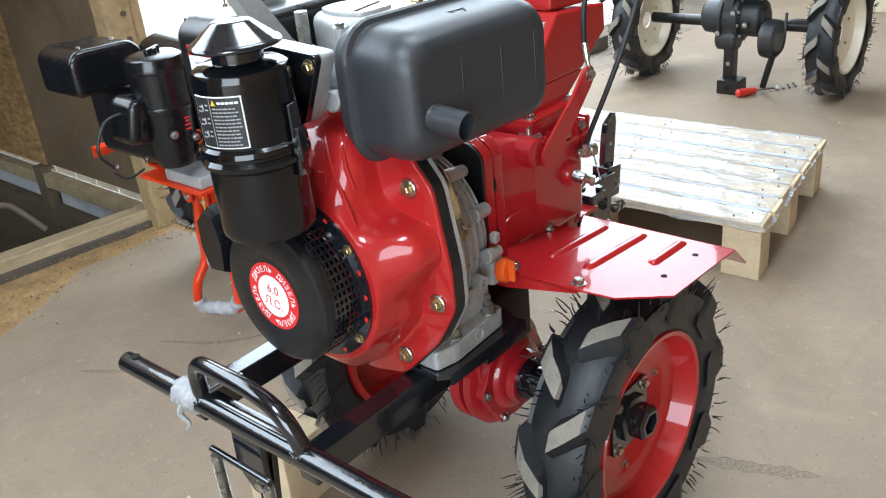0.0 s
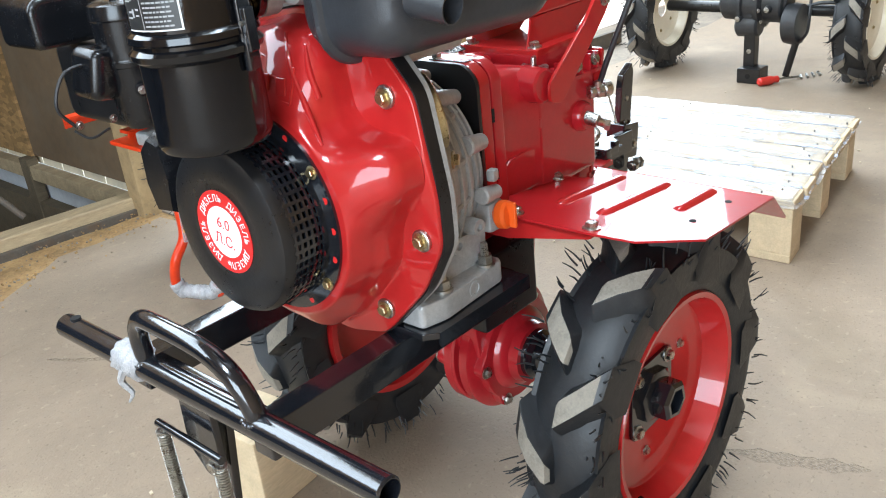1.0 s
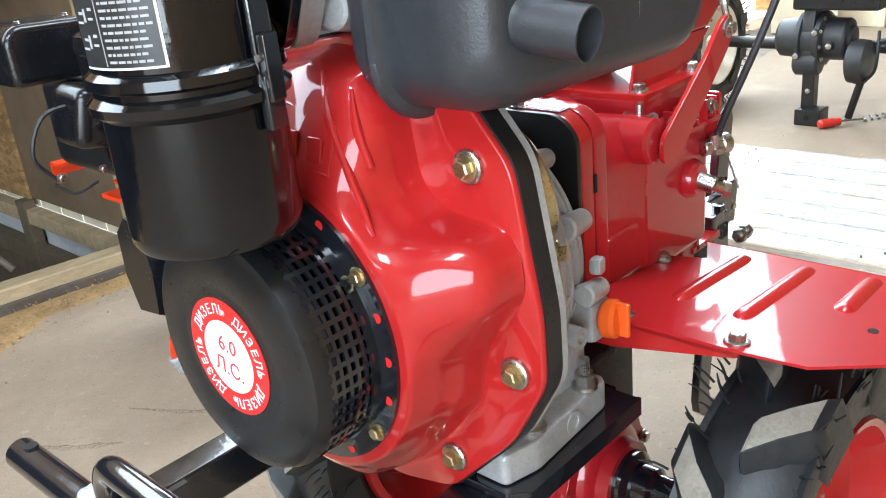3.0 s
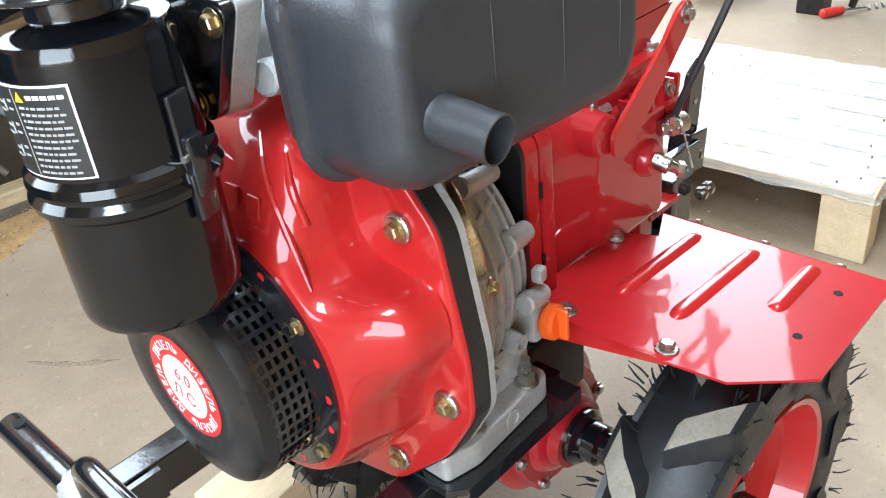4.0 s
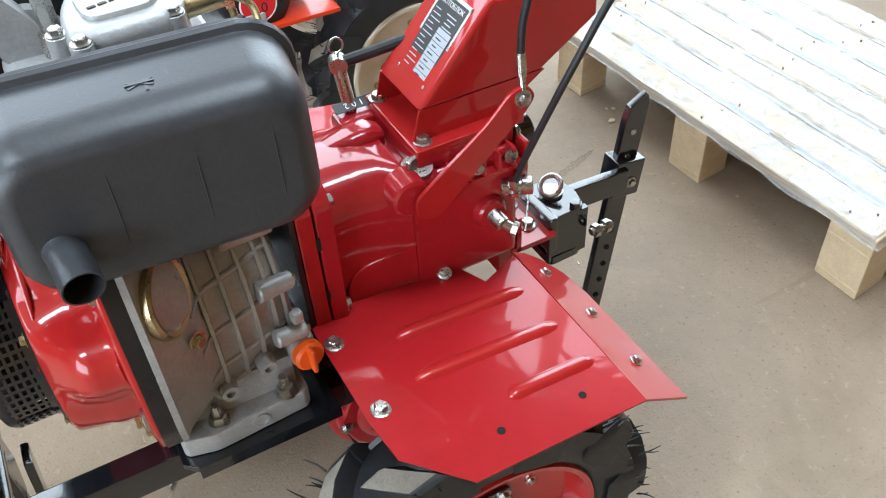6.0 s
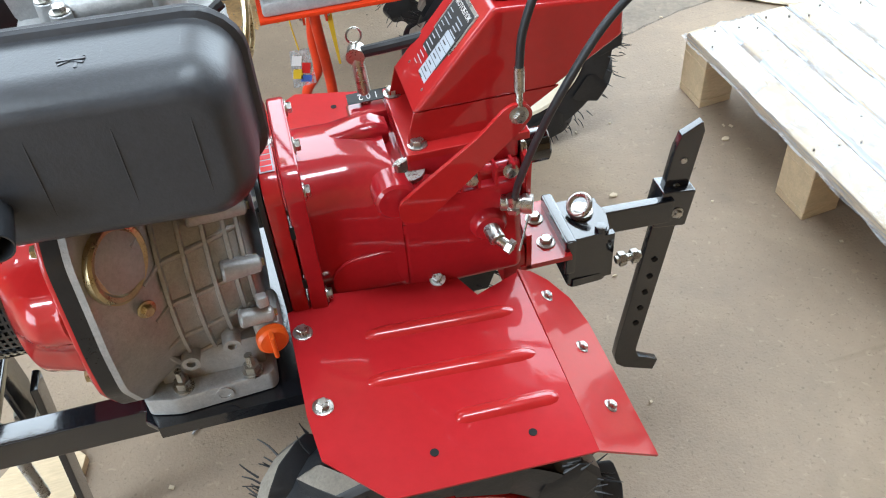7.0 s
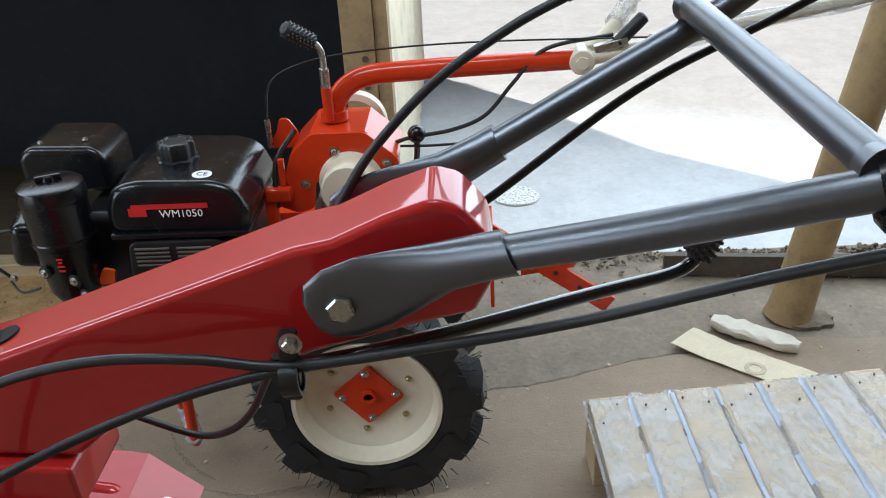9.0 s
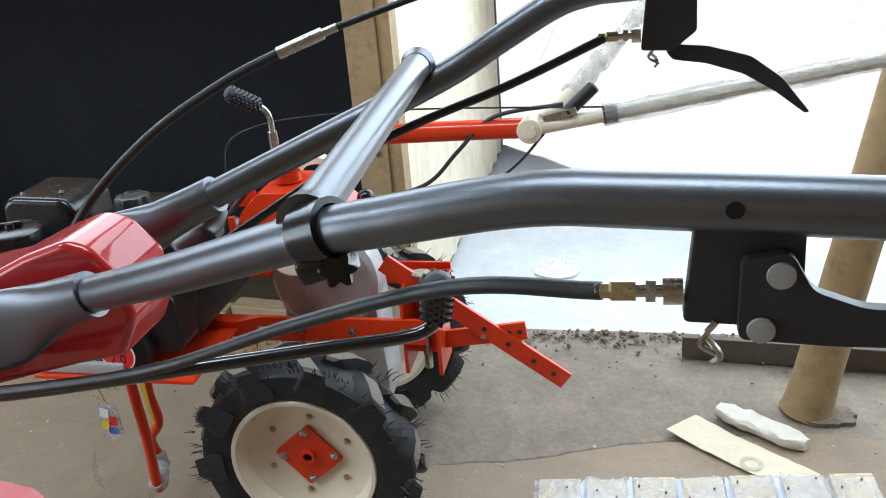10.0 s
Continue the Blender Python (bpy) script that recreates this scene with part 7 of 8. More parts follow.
for (xa, za, xb, zb, y) in ((0.62, 0.540, 0.952, 0.300, 0.845), (0.70, 0.375, 0.880, 0.402, 0.852)):
    a, b = Vector((xa, y, za)), Vector((xb, y, zb))
    d = (b - a)
    bm = bm_new()
    box(bm, (a + b) / 2, (d.length, 0.008, 0.036), (0, -math.degrees(math.atan2(d.z, d.x)), 0), 0.001)
    fb = part("draw_bar", bm, ORANGE, U, "orange-red drilled flat bar")
    # black discs stand for the shade inside the bar's holes
    for s in (0.55, 0.68, 0.82, 0.93):
        p = a + d * s
        bm = bm_new()
        cyl(bm, (p.x, y - 0.0045, p.z), (p.x, y - 0.0052, p.z), 0.005, n=12)
        part("drilled_hole", bm, LABEL_BLACK, fb)
bolt(hb, (0.80, 0.846, 0.392), (0, -1, 0), 0.9)
# front stand with a wrapped foot
bm = bm_new()
sweep(bm, [(0.122, 0.788, 0.40), (0.118, 0.790, 0.33), (0.111, 0.792, 0.265), (0.112, 0.800, 0.193), (0.082, 0.804, 0.145), (0.080, 0.818, 0.095), (0.088, 0.812, 0.074), (0.121, 0.742, 0.074), (0.125, 0.727, 0.098), (0.128, 0.726, 0.20), (0.121, 0.730, 0.31), (0.116, 0.730, 0.40)], 0.0105, 12, 6)
st2 = part("front_stand", bm, ORANGE, U, "orange-red bent tube front stand")
bm = bm_new()
wrap_line = [Vector((0.080, 0.818, 0.098)), Vector((0.087, 0.813, 0.078)), Vector((0.104, 0.778, 0.074)), Vector((0.120, 0.744, 0.077)), Vector((0.125, 0.728, 0.098))]
fine_line = curve_pts(wrap_line, 6)
sweep(bm, fine_line, [0.0145 + 0.009 * abs(noise.noise((k * 0.8, 0.0, 3.0))) for k in range(len(fine_line))], 11, 2)
part("foot_wrap", bm, YARN, st2, "white crinkled plastic wrap")
bm = bm_new()
span(bm, (0.020, 0.605, 0.412), (0.33, 0.82, 0.420), bev=0.002)
ep = part("engine_plate", bm, ORANGE, U, "orange-red engine plate")
for y in (0.712, 0.772):
    for x in (0.098, 0.140):
        bm = bm_new()
        prism(bm, round_poly([(y - 0.004, 0.413), (y + 0.036, 0.413), (y + 0.030, 0.335), (y + 0.004, 0.335)], 0.01), "yz", x - 0.002, x + 0.002)
        q = part("stand_lug", bm, ORANGE, ep)
        bolt(q, (x + (-0.002 if x < 0.12 else 0.002), y + 0.017, 0.348), (-1 if x < 0.12 else 1, 0, 0), 0.9)

# petrol engine
bm = bm_new()
span(bm, (0.028, 0.612, 0.420), (0.20, 0.735, 0.446), bev=0.006)
part("engine_base", bm, ALU, U, "grey aluminium engine base")
bm = bm_new()
span(bm, (0.02, 0.70, 0.45), (0.31, 0.95, 0.60), bev=0.02, seg=3)
eng = part("engine_block", bm, BLACK_SATIN, U, "black engine block")
bm = bm_new()
prism(bm, round_poly([(0.100, 0.587), (0.326, 0.583), (0.334, 0.615), (0.314, 0.660), (0.280, 0.674), (0.150, 0.678), (0.113, 0.668), (0.096, 0.625)], 0.03, 5), "xz", 0.648, 0.870, 0.024, 5)
tk = part("fuel_tank", bm, PLASTIC, U, "black petrol tank with a red and white strip", angle=50)
bm = bm_new()
span(bm, (0.100, 0.642, 0.581), (0.330, 0.875, 0.591), bev=0.003)
part("tank_seam", bm, PLASTIC, tk)
bm = bm_new()
lob = [((0.030 + 0.0022 * math.cos(8 * a)) * math.cos(a), (0.030 + 0.0022 * math.cos(8 * a)) * math.sin(a)) for a in (2 * math.pi * i / 64 for i in range(64))]
loft(bm, [[Vector((0.197 + u * s, 0.755 + v * s, z)) for u, v in lob] for s, z in ((1.12, 0.668), (1.14, 0.678), (0.96, 0.680), (1.0, 0.683), (1.0, 0.702), (0.93, 0.707), (0.72, 0.708), (0.68, 0.706), (0.3, 0.706))])
part("tank_cap", bm, CAP_PLASTIC, tk, "black lobed filler cap")
FACE = Vector((0, 0.647, 0.0))
for (x, z, w, h, d) in ((0.205, 0.6365, 0.125, 0.0085, 0.0), (0.152, 0.6270, 0.030, 0.014, 0.0004)):
    bm = bm_new()
    bmesh.ops.create_cube(bm, size=1, matrix=onface((x, 0.6470 - d, z), (1, 0, 0.0), (0, 0, 1)) @ Matrix.Diagonal((w, h, 0.0012, 1)))
    part("red_strip", bm, LABEL_RED, tk)
lettering("print", "WM1050", 0.0185, onface((0.223, 0.6455, 0.6235), (1, 0, 0.0), (0, 0, 1)), LABEL_WHITE, tk, label="white model print")
bm = bm_new()
lathe(bm, [(0.0125, 0), (0.0125, 0.0006), (0.0, 0.0006)], (0.257, 0.680, 0.6760), (0.02, -0.10, 1), 28)
for v in bm.verts:
    v.co.x = 0.257 + (v.co.x - 0.257) * 1.3
ce = part("oval_sticker", bm, LABEL_WHITE, tk, "white oval sticker reading CE")
lettering("print", "CE", 0.016, onface((0.257, 0.680, 0.6770), (1, 0, -0.02), (0, 1, 0.10)), LABEL_BLACK, ce)
bm = bm_new()
prism(bm, round_poly([(0.115, 0.455), (0.305, 0.455), (0.305, 0.565), (0.27, 0.578), (0.125, 0.578)], 0.02), "xz", 0.640, 0.71, 0.006)
sh = part("side_shroud", bm, BLACK_SATIN, U, "black side shroud with a louvred panel")
for k in range(5):
    for x in (0.135, 0.205):
        bm = bm_new()
        box(bm, (x + 0.03, 0.638, 0.535 + k * 0.0075), (0.058, 0.004, 0.0036), (20, 0, 0), 0.001)
        part("louvre", bm, STEEL_DIRTY, sh)
bm = bm_new()
lathe(bm, [(0.062, 0), (0.060, 0.016), (0.05, 0.022), (0.0, 0.022)], (0.190, 0.640, 0.465), (0, -1, 0), 40)
rs = part("recoil_cover", bm, BLACK_SATIN, U, "black recoil cover with a round red badge")
bm = bm_new()
lathe(bm, [(0.033, 0), (0.033, 0.0006), (0.0, 0.0006)], (0.190, 0.6175, 0.460), (0, -1, 0), 40)
rb = part("badge", bm, LABEL_WHITE, rs, "red round badge reading 7.0")
bm = bm_new()
lathe(bm, [(0.030, 0), (0.030, 0.0005), (0.0, 0.0005)], (0.190, 0.6167, 0.460), (0, -1, 0), 40)
part("badge_field", bm, LABEL_RED, rb)
lettering("print", "7.0", 0.026, onface((0.190, 0.6158, 0.452), (1, 0, 0), (0, 0, 1)), LABEL_BLACK, rb)
# upright air filter of the petrol engine
bm = bm_new()
lathe(bm, [(0.038, -0.105), (0.050, -0.085), (0.058, 0.0), (0.0605, 0.002), (0.0615, 0.010), (0.059, 0.014), (0.060, 0.075), (0.0625, 0.078), (0.0625, 0.086), (0.059, 0.100), (0.048, 0.105), (0.0, 0.106)], (0.018, 0.655, 0.580), (0, 0, 1), 40)
for v in bm.verts:
    v.co.x, v.co.y = 0.018 + (v.co.x - 0.018) * 0.86, 0.655 + (v.co.y - 0.655) * 0.86
af = part("air_filter", bm, PLASTIC, U, "black upright air filter canister", angle=30)
bm = bm_new()
box(bm, (0.018, 0.655, 0.690), (0.040, 0.010, 0.012), (0, 0, 25), 0.003)
lathe(bm, [(0.010, 0), (0.009, 0.010), (0.0, 0.011)], (0.018, 0.655, 0.684), (0, 0, 1), 16)
part("wing_nut", bm, PLASTIC, af)
for x, y, z in ((-0.004, 0.609, 0.544), (0.040, 0.610, 0.527), (0.050, 0.615, 0.497)):
    bm = bm_new()
    lathe(bm, [(0.011, 0), (0.011, 0.003), (0.006, 0.004), (0.0, 0.004)], (x, y, z), (-0.3, -1, 0), 20)
    well = part("bolt_seat", bm, PLASTIC, af)
    bolt(well, (x - 0.001, y - 0.004, z), (-0.3, -1, 0), 0.8)
for z, w in ((0.556, 0.012), (0.563, 0.006), (0.569, 0.010), (0.548, 0.010)):
    bm = bm_new()
    box(bm, (0.026, 0.6038, z), (w, 0.0012, 0.0032))
    part("red_mark", bm, LABEL_RED, af)
bm = bm_new()
prism(bm, round_poly([(-0.085, 0.612), (0.065, 0.612), (0.065, 0.677), (0.045, 0.695), (-0.065, 0.699), (-0.085, 0.682)], 0.016, 4), "xz", 0.765, 0.90, 0.012, 3)
hc = part("head_cover", bm, PLASTIC, U, "dusty black plastic head cover")
for x, y in ((-0.05, 0.79), (0.025, 0.80)):
    bolt(hc, (x, y, 0.6975), (0, 0, 1), 0.6)
bm = bm_new()
box(bm, (-0.035, 0.672, 0.575), (0.075, 0.070, 0.085), (8, 10, 12), 0.018, 4)
cb = part("carburettor_bowl", bm, PLASTIC, U, "black rounded cover beside the air filter")
bm = bm_new()
sweep(bm, [(-0.10, 0.67, 0.50), (-0.125, 0.665, 0.54), (-0.10, 0.66, 0.59), (-0.04, 0.665, 0.595)], 0.003, 7, 6)
sweep(bm, [(-0.105, 0.67, 0.495), (-0.085, 0.66, 0.478), (-0.05, 0.66, 0.485)], 0.0022, 7, 6)
part("plug_lead", bm, RUBBER, cb)
for x, z in ((-0.095, 0.502), (-0.035, 0.497)):
    bolt(cb, (x, 0.668, z), (0, -1, 0), 0.8)
bm = bm_new()
prism(bm, round_poly([(0.055, 0.495), (0.085, 0.495), (0.090, 0.520), (0.070, 0.525)], 0.006), "xz", 0.648, 0.656, 0.001)
part("choke_tab", bm, DIPSTICK, U, "red choke tab")
# upright bracket, drum and steering tube
bm = bm_new()
prism(bm, round_poly([(0.335, 0.57), (0.365, 0.665), (0.405, 0.705), (0.500, 0.705), (0.555, 0.655), (0.560, 0.600), (0.530, 0.600), (0.525, 0.630), (0.49, 0.655), (0.44, 0.648), (0.405, 0.61), (0.400, 0.565), (0.37, 0.555)], 0.010), "xz", 0.800, 0.808, 0.0015)
bm.transform(Matrix.Translation((0.010, 0, -0.013)))
up = part("column_bracket", bm, ORANGE, U, "orange-red column bracket plate")
bm = bm_new()
prism(bm, [(0.365, 0.665), (0.405, 0.705), (0.500, 0.705), (0.555, 0.655), (0.552, 0.650), (0.497, 0.698), (0.408, 0.698), (0.370, 0.660)], "xz", 0.806, 0.93)
bm.transform(Matrix.Translation((0.010, 0, -0.013)))
part("bracket_top", bm, ORANGE, up)
for x, z in ((0.388, 0.612), (0.445, 0.672), (0.535, 0.648)):
    bolt(up, (x + 0.010, 0.800, z - 0.013), (0, -1, 0), 0.95)
bm = bm_new()
lathe(bm, [(0.058, 0.0), (0.058, 0.06), (0.050, 0.065), (0.050, 0.10), (0.046, 0.105), (0.0, 0.105)], (0.480, 0.86, 0.600), (0, -1, 0), 44)
part("drum", bm, CREAM, U, "cream painted drum")
bm = bm_new()
lathe(bm, [(0.058, -0.012), (0.061, 0), (0.058, 0.012), (0.045, 0.012), (0.045, -0.012)], (0.475, 0.965, 0.652), (0, 1, 0), 44, close=True)
part("pulley", bm, CREAM, U, "cream rimmed pulley")
bm = bm_new()
span(bm, (0.325, 0.775, 0.575), (0.375, 0.80, 0.600), bev=0.006)
span(bm, (0.355, 0.79, 0.58), (0.365, 0.80, 0.65), bev=0.002)
span(bm, (0.325, 0.78, 0.53), (0.345, 0.80, 0.59), bev=0.004)
part("lever_boss", bm, ORANGE, up)
bm = bm_new()
prism(bm, round_poly([(0.325, 0.645), (0.380, 0.645), (0.385, 0.672), (0.368, 0.700), (0.352, 0.700), (0.345, 0.675)], 0.006), "xz", 0.86, 0.866, 0.001)
part("cable_arm", bm, ORANGE, up)
bm = bm_new()
cyl(bm, (0.332, 0.856, 0.650), (0.332, 0.856, 0.700), 0.005, n=12)
part("cable_screw", bm, STEEL, up)
bm = bm_new()
sweep(bm, [(0.452, 0.865, 0.700), (0.455, 0.865, 0.722), (0.478, 0.872, 0.752), (0.520, 0.882, 0.767), (0.60, 0.893, 0.769), (0.72, 0.910, 0.768), (0.885, 0.930, 0.766)], 0.0185, 20, 7)
cyl(bm, (0.452, 0.865, 0.695), (0.452, 0.865, 0.712), 0.024, n=22)
ct = part("steering_tube", bm, ORANGE, U, "orange-red bent steering tube")
bm = bm_new()
cyl(bm, (0.893, 0.955, 0.766), (0.893, 0.905, 0.766), 0.0225, n=26, bev=0.002)
cyl(bm, (0.893, 0.905, 0.766), (0.893, 0.900, 0.766), 0.012, n=6)
jt = part("pivot_joint", bm, CREAM, ct, "pale pivot joint")
for ends in (((0.90, 0.925, 0.766), (1.02, 0.945, 0.782), (1.25, 0.99, 0.812), (1.55, 1.05, 0.85)), ((0.90, 0.945, 0.770), (0.96, 0.99, 0.81), (1.02, 1.08, 0.86), (1.10, 1.22, 0.93))):
    bm = bm_new()
    sweep(bm, ends, 0.0125, 16, 6)
    ar = part("handle_arm", bm, CREAM, ct, "pale handle arm wrapped in clear film")
    bm = bm_new()
    line = curve_pts(ends[1:], 6)
    rng = random.Random(int(ends[1][2] * 1000))
    sweep(bm, [p + Vector((0, 0, rng.uniform(-0.002, 0.002))) for p in line], [0.015 + rng.uniform(0, 0.006) for _ in line], 9, 2)
    part("film_wrap", bm, FILM, ar, "crinkled clear film")
bm = bm_new()
lathe(bm, [(0.014, -0.012), (0.0165, -0.012), (0.0165, 0.012), (0.014, 0.012)], (1.03, 0.946, 0.783), (0.98, 0.15, 0.12), 22, close=True)
part("strap", bm, PLASTIC, ct)
bm = bm_new()
cyl(bm, (0.955, 0.93, 0.79), (1.005, 0.945, 0.835), 0.012, n=16, bev=0.003)
part("grip", bm, RUBBER, ct, "short black rubber grip")
bm = bm_new()
box(bm, (0.945, 0.93, 0.790), (0.06, 0.02, 0.014), (0, -15, 0), 0.002)
part("latch", bm, STEEL, ct)
# gear lever with a nubbed grip
bm = bm_new()
cyl(bm, (0.446, 0.845, 0.70), (0.446, 0.840, 0.762), 0.0095, n=14)
g2 = part("lever_socket", bm, ORANGE, U)
bm = bm_new()
cyl(bm, (0.446, 0.840, 0.755), (0.446, 0.838, 0.795), 0.0085, n=14)
sweep(bm, [(0.446, 0.838, 0.79), (0.446, 0.836, 0.82), (0.440, 0.830, 0.838), (0.430, 0.820, 0.848)], 0.0055, 10, 5)
part("gear_lever", bm, STEEL, g2, "bright bent gear lever")
bm = bm_new()
ga, ge = Vector((0.436, 0.825, 0.843)), Vector((0.398, 0.785, 0.880))
lathe(bm, [(0.008, 0), (0.0125, 0.004), (0.013, 0.03), (0.0135, 0.06), (0.009, 0.066), (0.0, 0.067)], ga, ge - ga, 18)
gd, gu, gv = _basis(ge - ga)
for i in range(9):
    for j in range(14):
        a = 2 * math.pi * (i + 0.5 * (j % 2)) / 9
        c = ga + gd * (0.005 + j * 0.0042) + (gu * math.cos(a) + gv * math.sin(a)) * 0.0130
        bmesh.ops.create_cube(bm, size=0.0032, matrix=Matrix.Translation(c) @ pose(0, 0, 0, 35, 20, math.degrees(a)))
part("nubbed_grip", bm, RUBBER, g2, "black nubbed rubber grip")
bm = bm_new()
sweep(bm, [(0.575, 0.86, 0.50), (0.578, 0.862, 0.56), (0.592, 0.866, 0.61), (0.595, 0.866, 0.65)], 0.0055, 10, 6)
bl = part("shift_rod", bm, BLACK_GLOSS, U)
bm = bm_new()
bmesh.ops.create_uvsphere(bm, u_segments=20, v_segments=12, radius=0.0165, matrix=pose(0.595, 0.866, 0.660))
part("ball_knob", bm, PLASTIC, bl, "black ball knob")


def loose_cable(pts, r, label, parent=U):
    b = bm_new()
    sweep(b, pts, r, 8, 8)
    part("cable", b, RUBBER, parent, label)


loose_cable([(0.52, 0.87, 0.63), (0.58, 0.86, 0.655), (0.66, 0.86, 0.668), (0.72, 0.87, 0.69), (0.77, 0.89, 0.74), (0.83, 0.92, 0.79), (0.95, 0.94, 0.805)], 0.0038, "black control cable")
loose_cable([(0.52, 0.87, 0.638), (0.64, 0.86, 0.640), (0.76, 0.87, 0.650), (0.86, 0.90, 0.70), (0.93, 0.94, 0.77)], 0.0026, "thin black control cable")
loose_cable([(0.332, 0.856, 0.70), (0.345, 0.86, 0.765), (0.40, 0.87, 0.795), (0.50, 0.885, 0.808), (0.70, 0.91, 0.810), (1.02, 0.94, 0.798)], 0.0018, "thin black throttle wire")
bm = bm_new()
sweep(bm, [(0.345, 0.79, 0.56), (0.35, 0.80, 0.64), (0.385, 0.83, 0.69)], 0.005, 8, 6)
part("hose", bm, RUBBER, U)
bm = bm_new()
prism(bm, round_poly([(0.055, 0.222), (0.100, 0.226), (0.096, 0.300), (0.060, 0.300)], 0.004), "xz", 0.698, 0.702)
bg = part("spares_bag", bm, FILM, U, "small printed spares bag on a wire")
for (x, z, w, h, m_) in ((0.070, 0.280, 0.018, 0.020, LABEL_WHITE), (0.085, 0.262, 0.016, 0.022, LABEL_RED), (0.068, 0.252, 0.018, 0.020, YELLOW), (0.082, 0.240, 0.020, 0.014, BLUE_BAG)):
    bm = bm_new()
    box(bm, (x, 0.6968, z), (w, 0.0008, h), (0, 12, 0))
    part("printed_patch", bm, m_, bg)
bm = bm_new()
sweep(bm, [(0.078, 0.70, 0.30), (0.072, 0.69, 0.36), (0.070, 0.68, 0.412)], 0.0015, 6, 4)
part("bag_wire", bm, YELLOW, bg)
bm = bm_new()
prism(bm, [(0.150, 0.24), (0.154, 0.24), (0.150, 0.40), (0.136, 0.40)], "xz", 0.725, 0.728)
part("warning_tag", bm, YELLOW, U, "yellow warning tag")

# ---- third machine on cream wheels, further off ----
bare = thing("walking_tractor", (2.32, 0.56, 0.0), "half-assembled black walking tractor on cream wheels propped on a leg", "walking tractor")
V = bare
for y, f in ((0.21, -1), (0.955, 1)):
    w_ob = wheel(V, (2.36, y, 0.222), WR, WW, WRIM, -1, CREAM, "cream steel wheel with a lugged black tyre", 31 + f, flange=True)
bm = bm_new()
cyl(bm, (2.36, 0.22, 0.235), (2.36, 0.92, 0.235), 0.020, n=16)
part("axle_tube", bm, BLACK_SATIN, V, "black axle tube")
GH = Vector((2.33, 0.565, 0.262))
bm = bm_new()
lathe(bm, [(0.0, -0.118), (0.040, -0.116), (0.046, -0.108), (0.062, -0.104), (0.066, -0.098), (0.066, -0.040), (0.080, -0.034), (0.084, -0.030), (0.084, -0.016), (0.074, -0.012), (0.074, 0.026), (0.084, 0.030), (0.084, 0.044), (0.064, 0.050),
           (0.060, 0.108), (0.050, 0.118), (0.034, 0.122), (0.0, 0.123)], GH, (0, 1, 0), 40)
vg = part("gearbox", bm, CAST_BLACK, V, "black cast round gearbox with bolted flanges", angle=30)
bm = bm_new()
lathe(bm, [(0.0, -0.045), (0.032, -0.043), (0.040, -0.036), (0.040, 0.030), (0.032, 0.038), (0.0, 0.039)], GH + Vector((-0.040, 0.012, -0.072)), (0, 1, 0), 28)
prism(bm, round_poly([(2.262, 0.19), (2.372, 0.19), (2.395, 0.30), (2.38, 0.40), (2.285, 0.40), (2.262, 0.30)], 0.02), "xz", 0.553, 0.592, 0.006, 2)
part("gear_case", bm, CAST_BLACK, vg)
for k in range(10):
    a = 2 * math.pi * (k + 0.3) / 10
    bolt(vg, GH + Vector((0.077 * math.cos(a), -0.034, 0.077 * math.sin(a))), (0, -1, 0), 0.9)
for dy, dz in ((-0.02, 0.03), (0.036, -0.045), (-0.065, -0.010)):
    bm = bm_new()
    c = GH + Vector((-0.060, dy, dz))
    cyl(bm, c, c + Vector((-0.022, 0, 0)), 0.014, 0.011, 16, 0.002)
    bolt(part("boss", bm, CAST_BLACK, vg), c + Vector((-0.022, 0, 0)), (-1, 0, 0), 1.0)
bm = bm_new()
span(bm, (2.262, 0.540, 0.03), (2.302, 0.580, 0.20), bev=0.003)
leg_ = part("prop_leg", bm, BLACK_SATIN, V, "black square prop leg")
bm = bm_new()
prism(bm, round_poly([(0.502, 0.0), (0.585, 0.0), (0.585, 0.052), (0.502, 0.052)], 0.006), "yz", 2.225, 2.300, 0.003)
foot_ = part("prop_foot", bm, BLACK_SATIN, leg_)
bm = bm_new()
cyl(bm, (2.2235, 0.545, 0.026), (2.2245, 0.545, 0.026), 0.009, n=18)
part("drilled_hole", bm, HOLE_SHADE, foot_)
bolt(leg_, (2.261, 0.560, 0.105), (-1, 0, 0), 0.9)
bm = bm_new()
lathe(bm, [(0.0, -0.034), (0.050, -0.032), (0.066, -0.024), (0.070, 0.0), (0.066, 0.024), (0.050, 0.032), (0.0, 0.034)], (2.30, 0.42, 0.20), (0, 1, 0), 28)
part("drive_housing", bm, CAST_BLACK, V, "black drive housing", angle=30)
bm = bm_new()
prism(bm, round_poly([(2.25, 0.36), (2.42, 0.36), (2.42, 0.44), (2.38, 0.47), (2.25, 0.47)], 0.015), "xz", 0.36, 0.62, 0.008)
part("mount_block", bm, BLACK_SATIN, V)
bm = bm_new()
sweep(bm, [(2.27, 0.36, 0.30), (2.24, 0.35, 0.24), (2.25, 0.36, 0.18), (2.28, 0.40, 0.14)], 0.005, 8, 6)
part("hose", bm, RUBBER, V)
bm = bm_new()
sweep(bm, [(2.26, 0.36, 0.27), (2.24, 0.30, 0.285), (2.24, 0.22, 0.28)], 0.006, 8, 6)
part("hose", bm, RUBBER, V)
bm = bm_new()
cyl(bm, (2.30, 0.44, 0.02), (2.28, 0.40, 0.16), 0.012, n=12)
part("prop_rod", bm, BLACK_SATIN, V)

# ---- small things on the floor ----
bm = bm_new()
a, b = Vector((2.20, 0.495, 0.016)), Vector((2.27, 0.455, 0.014))
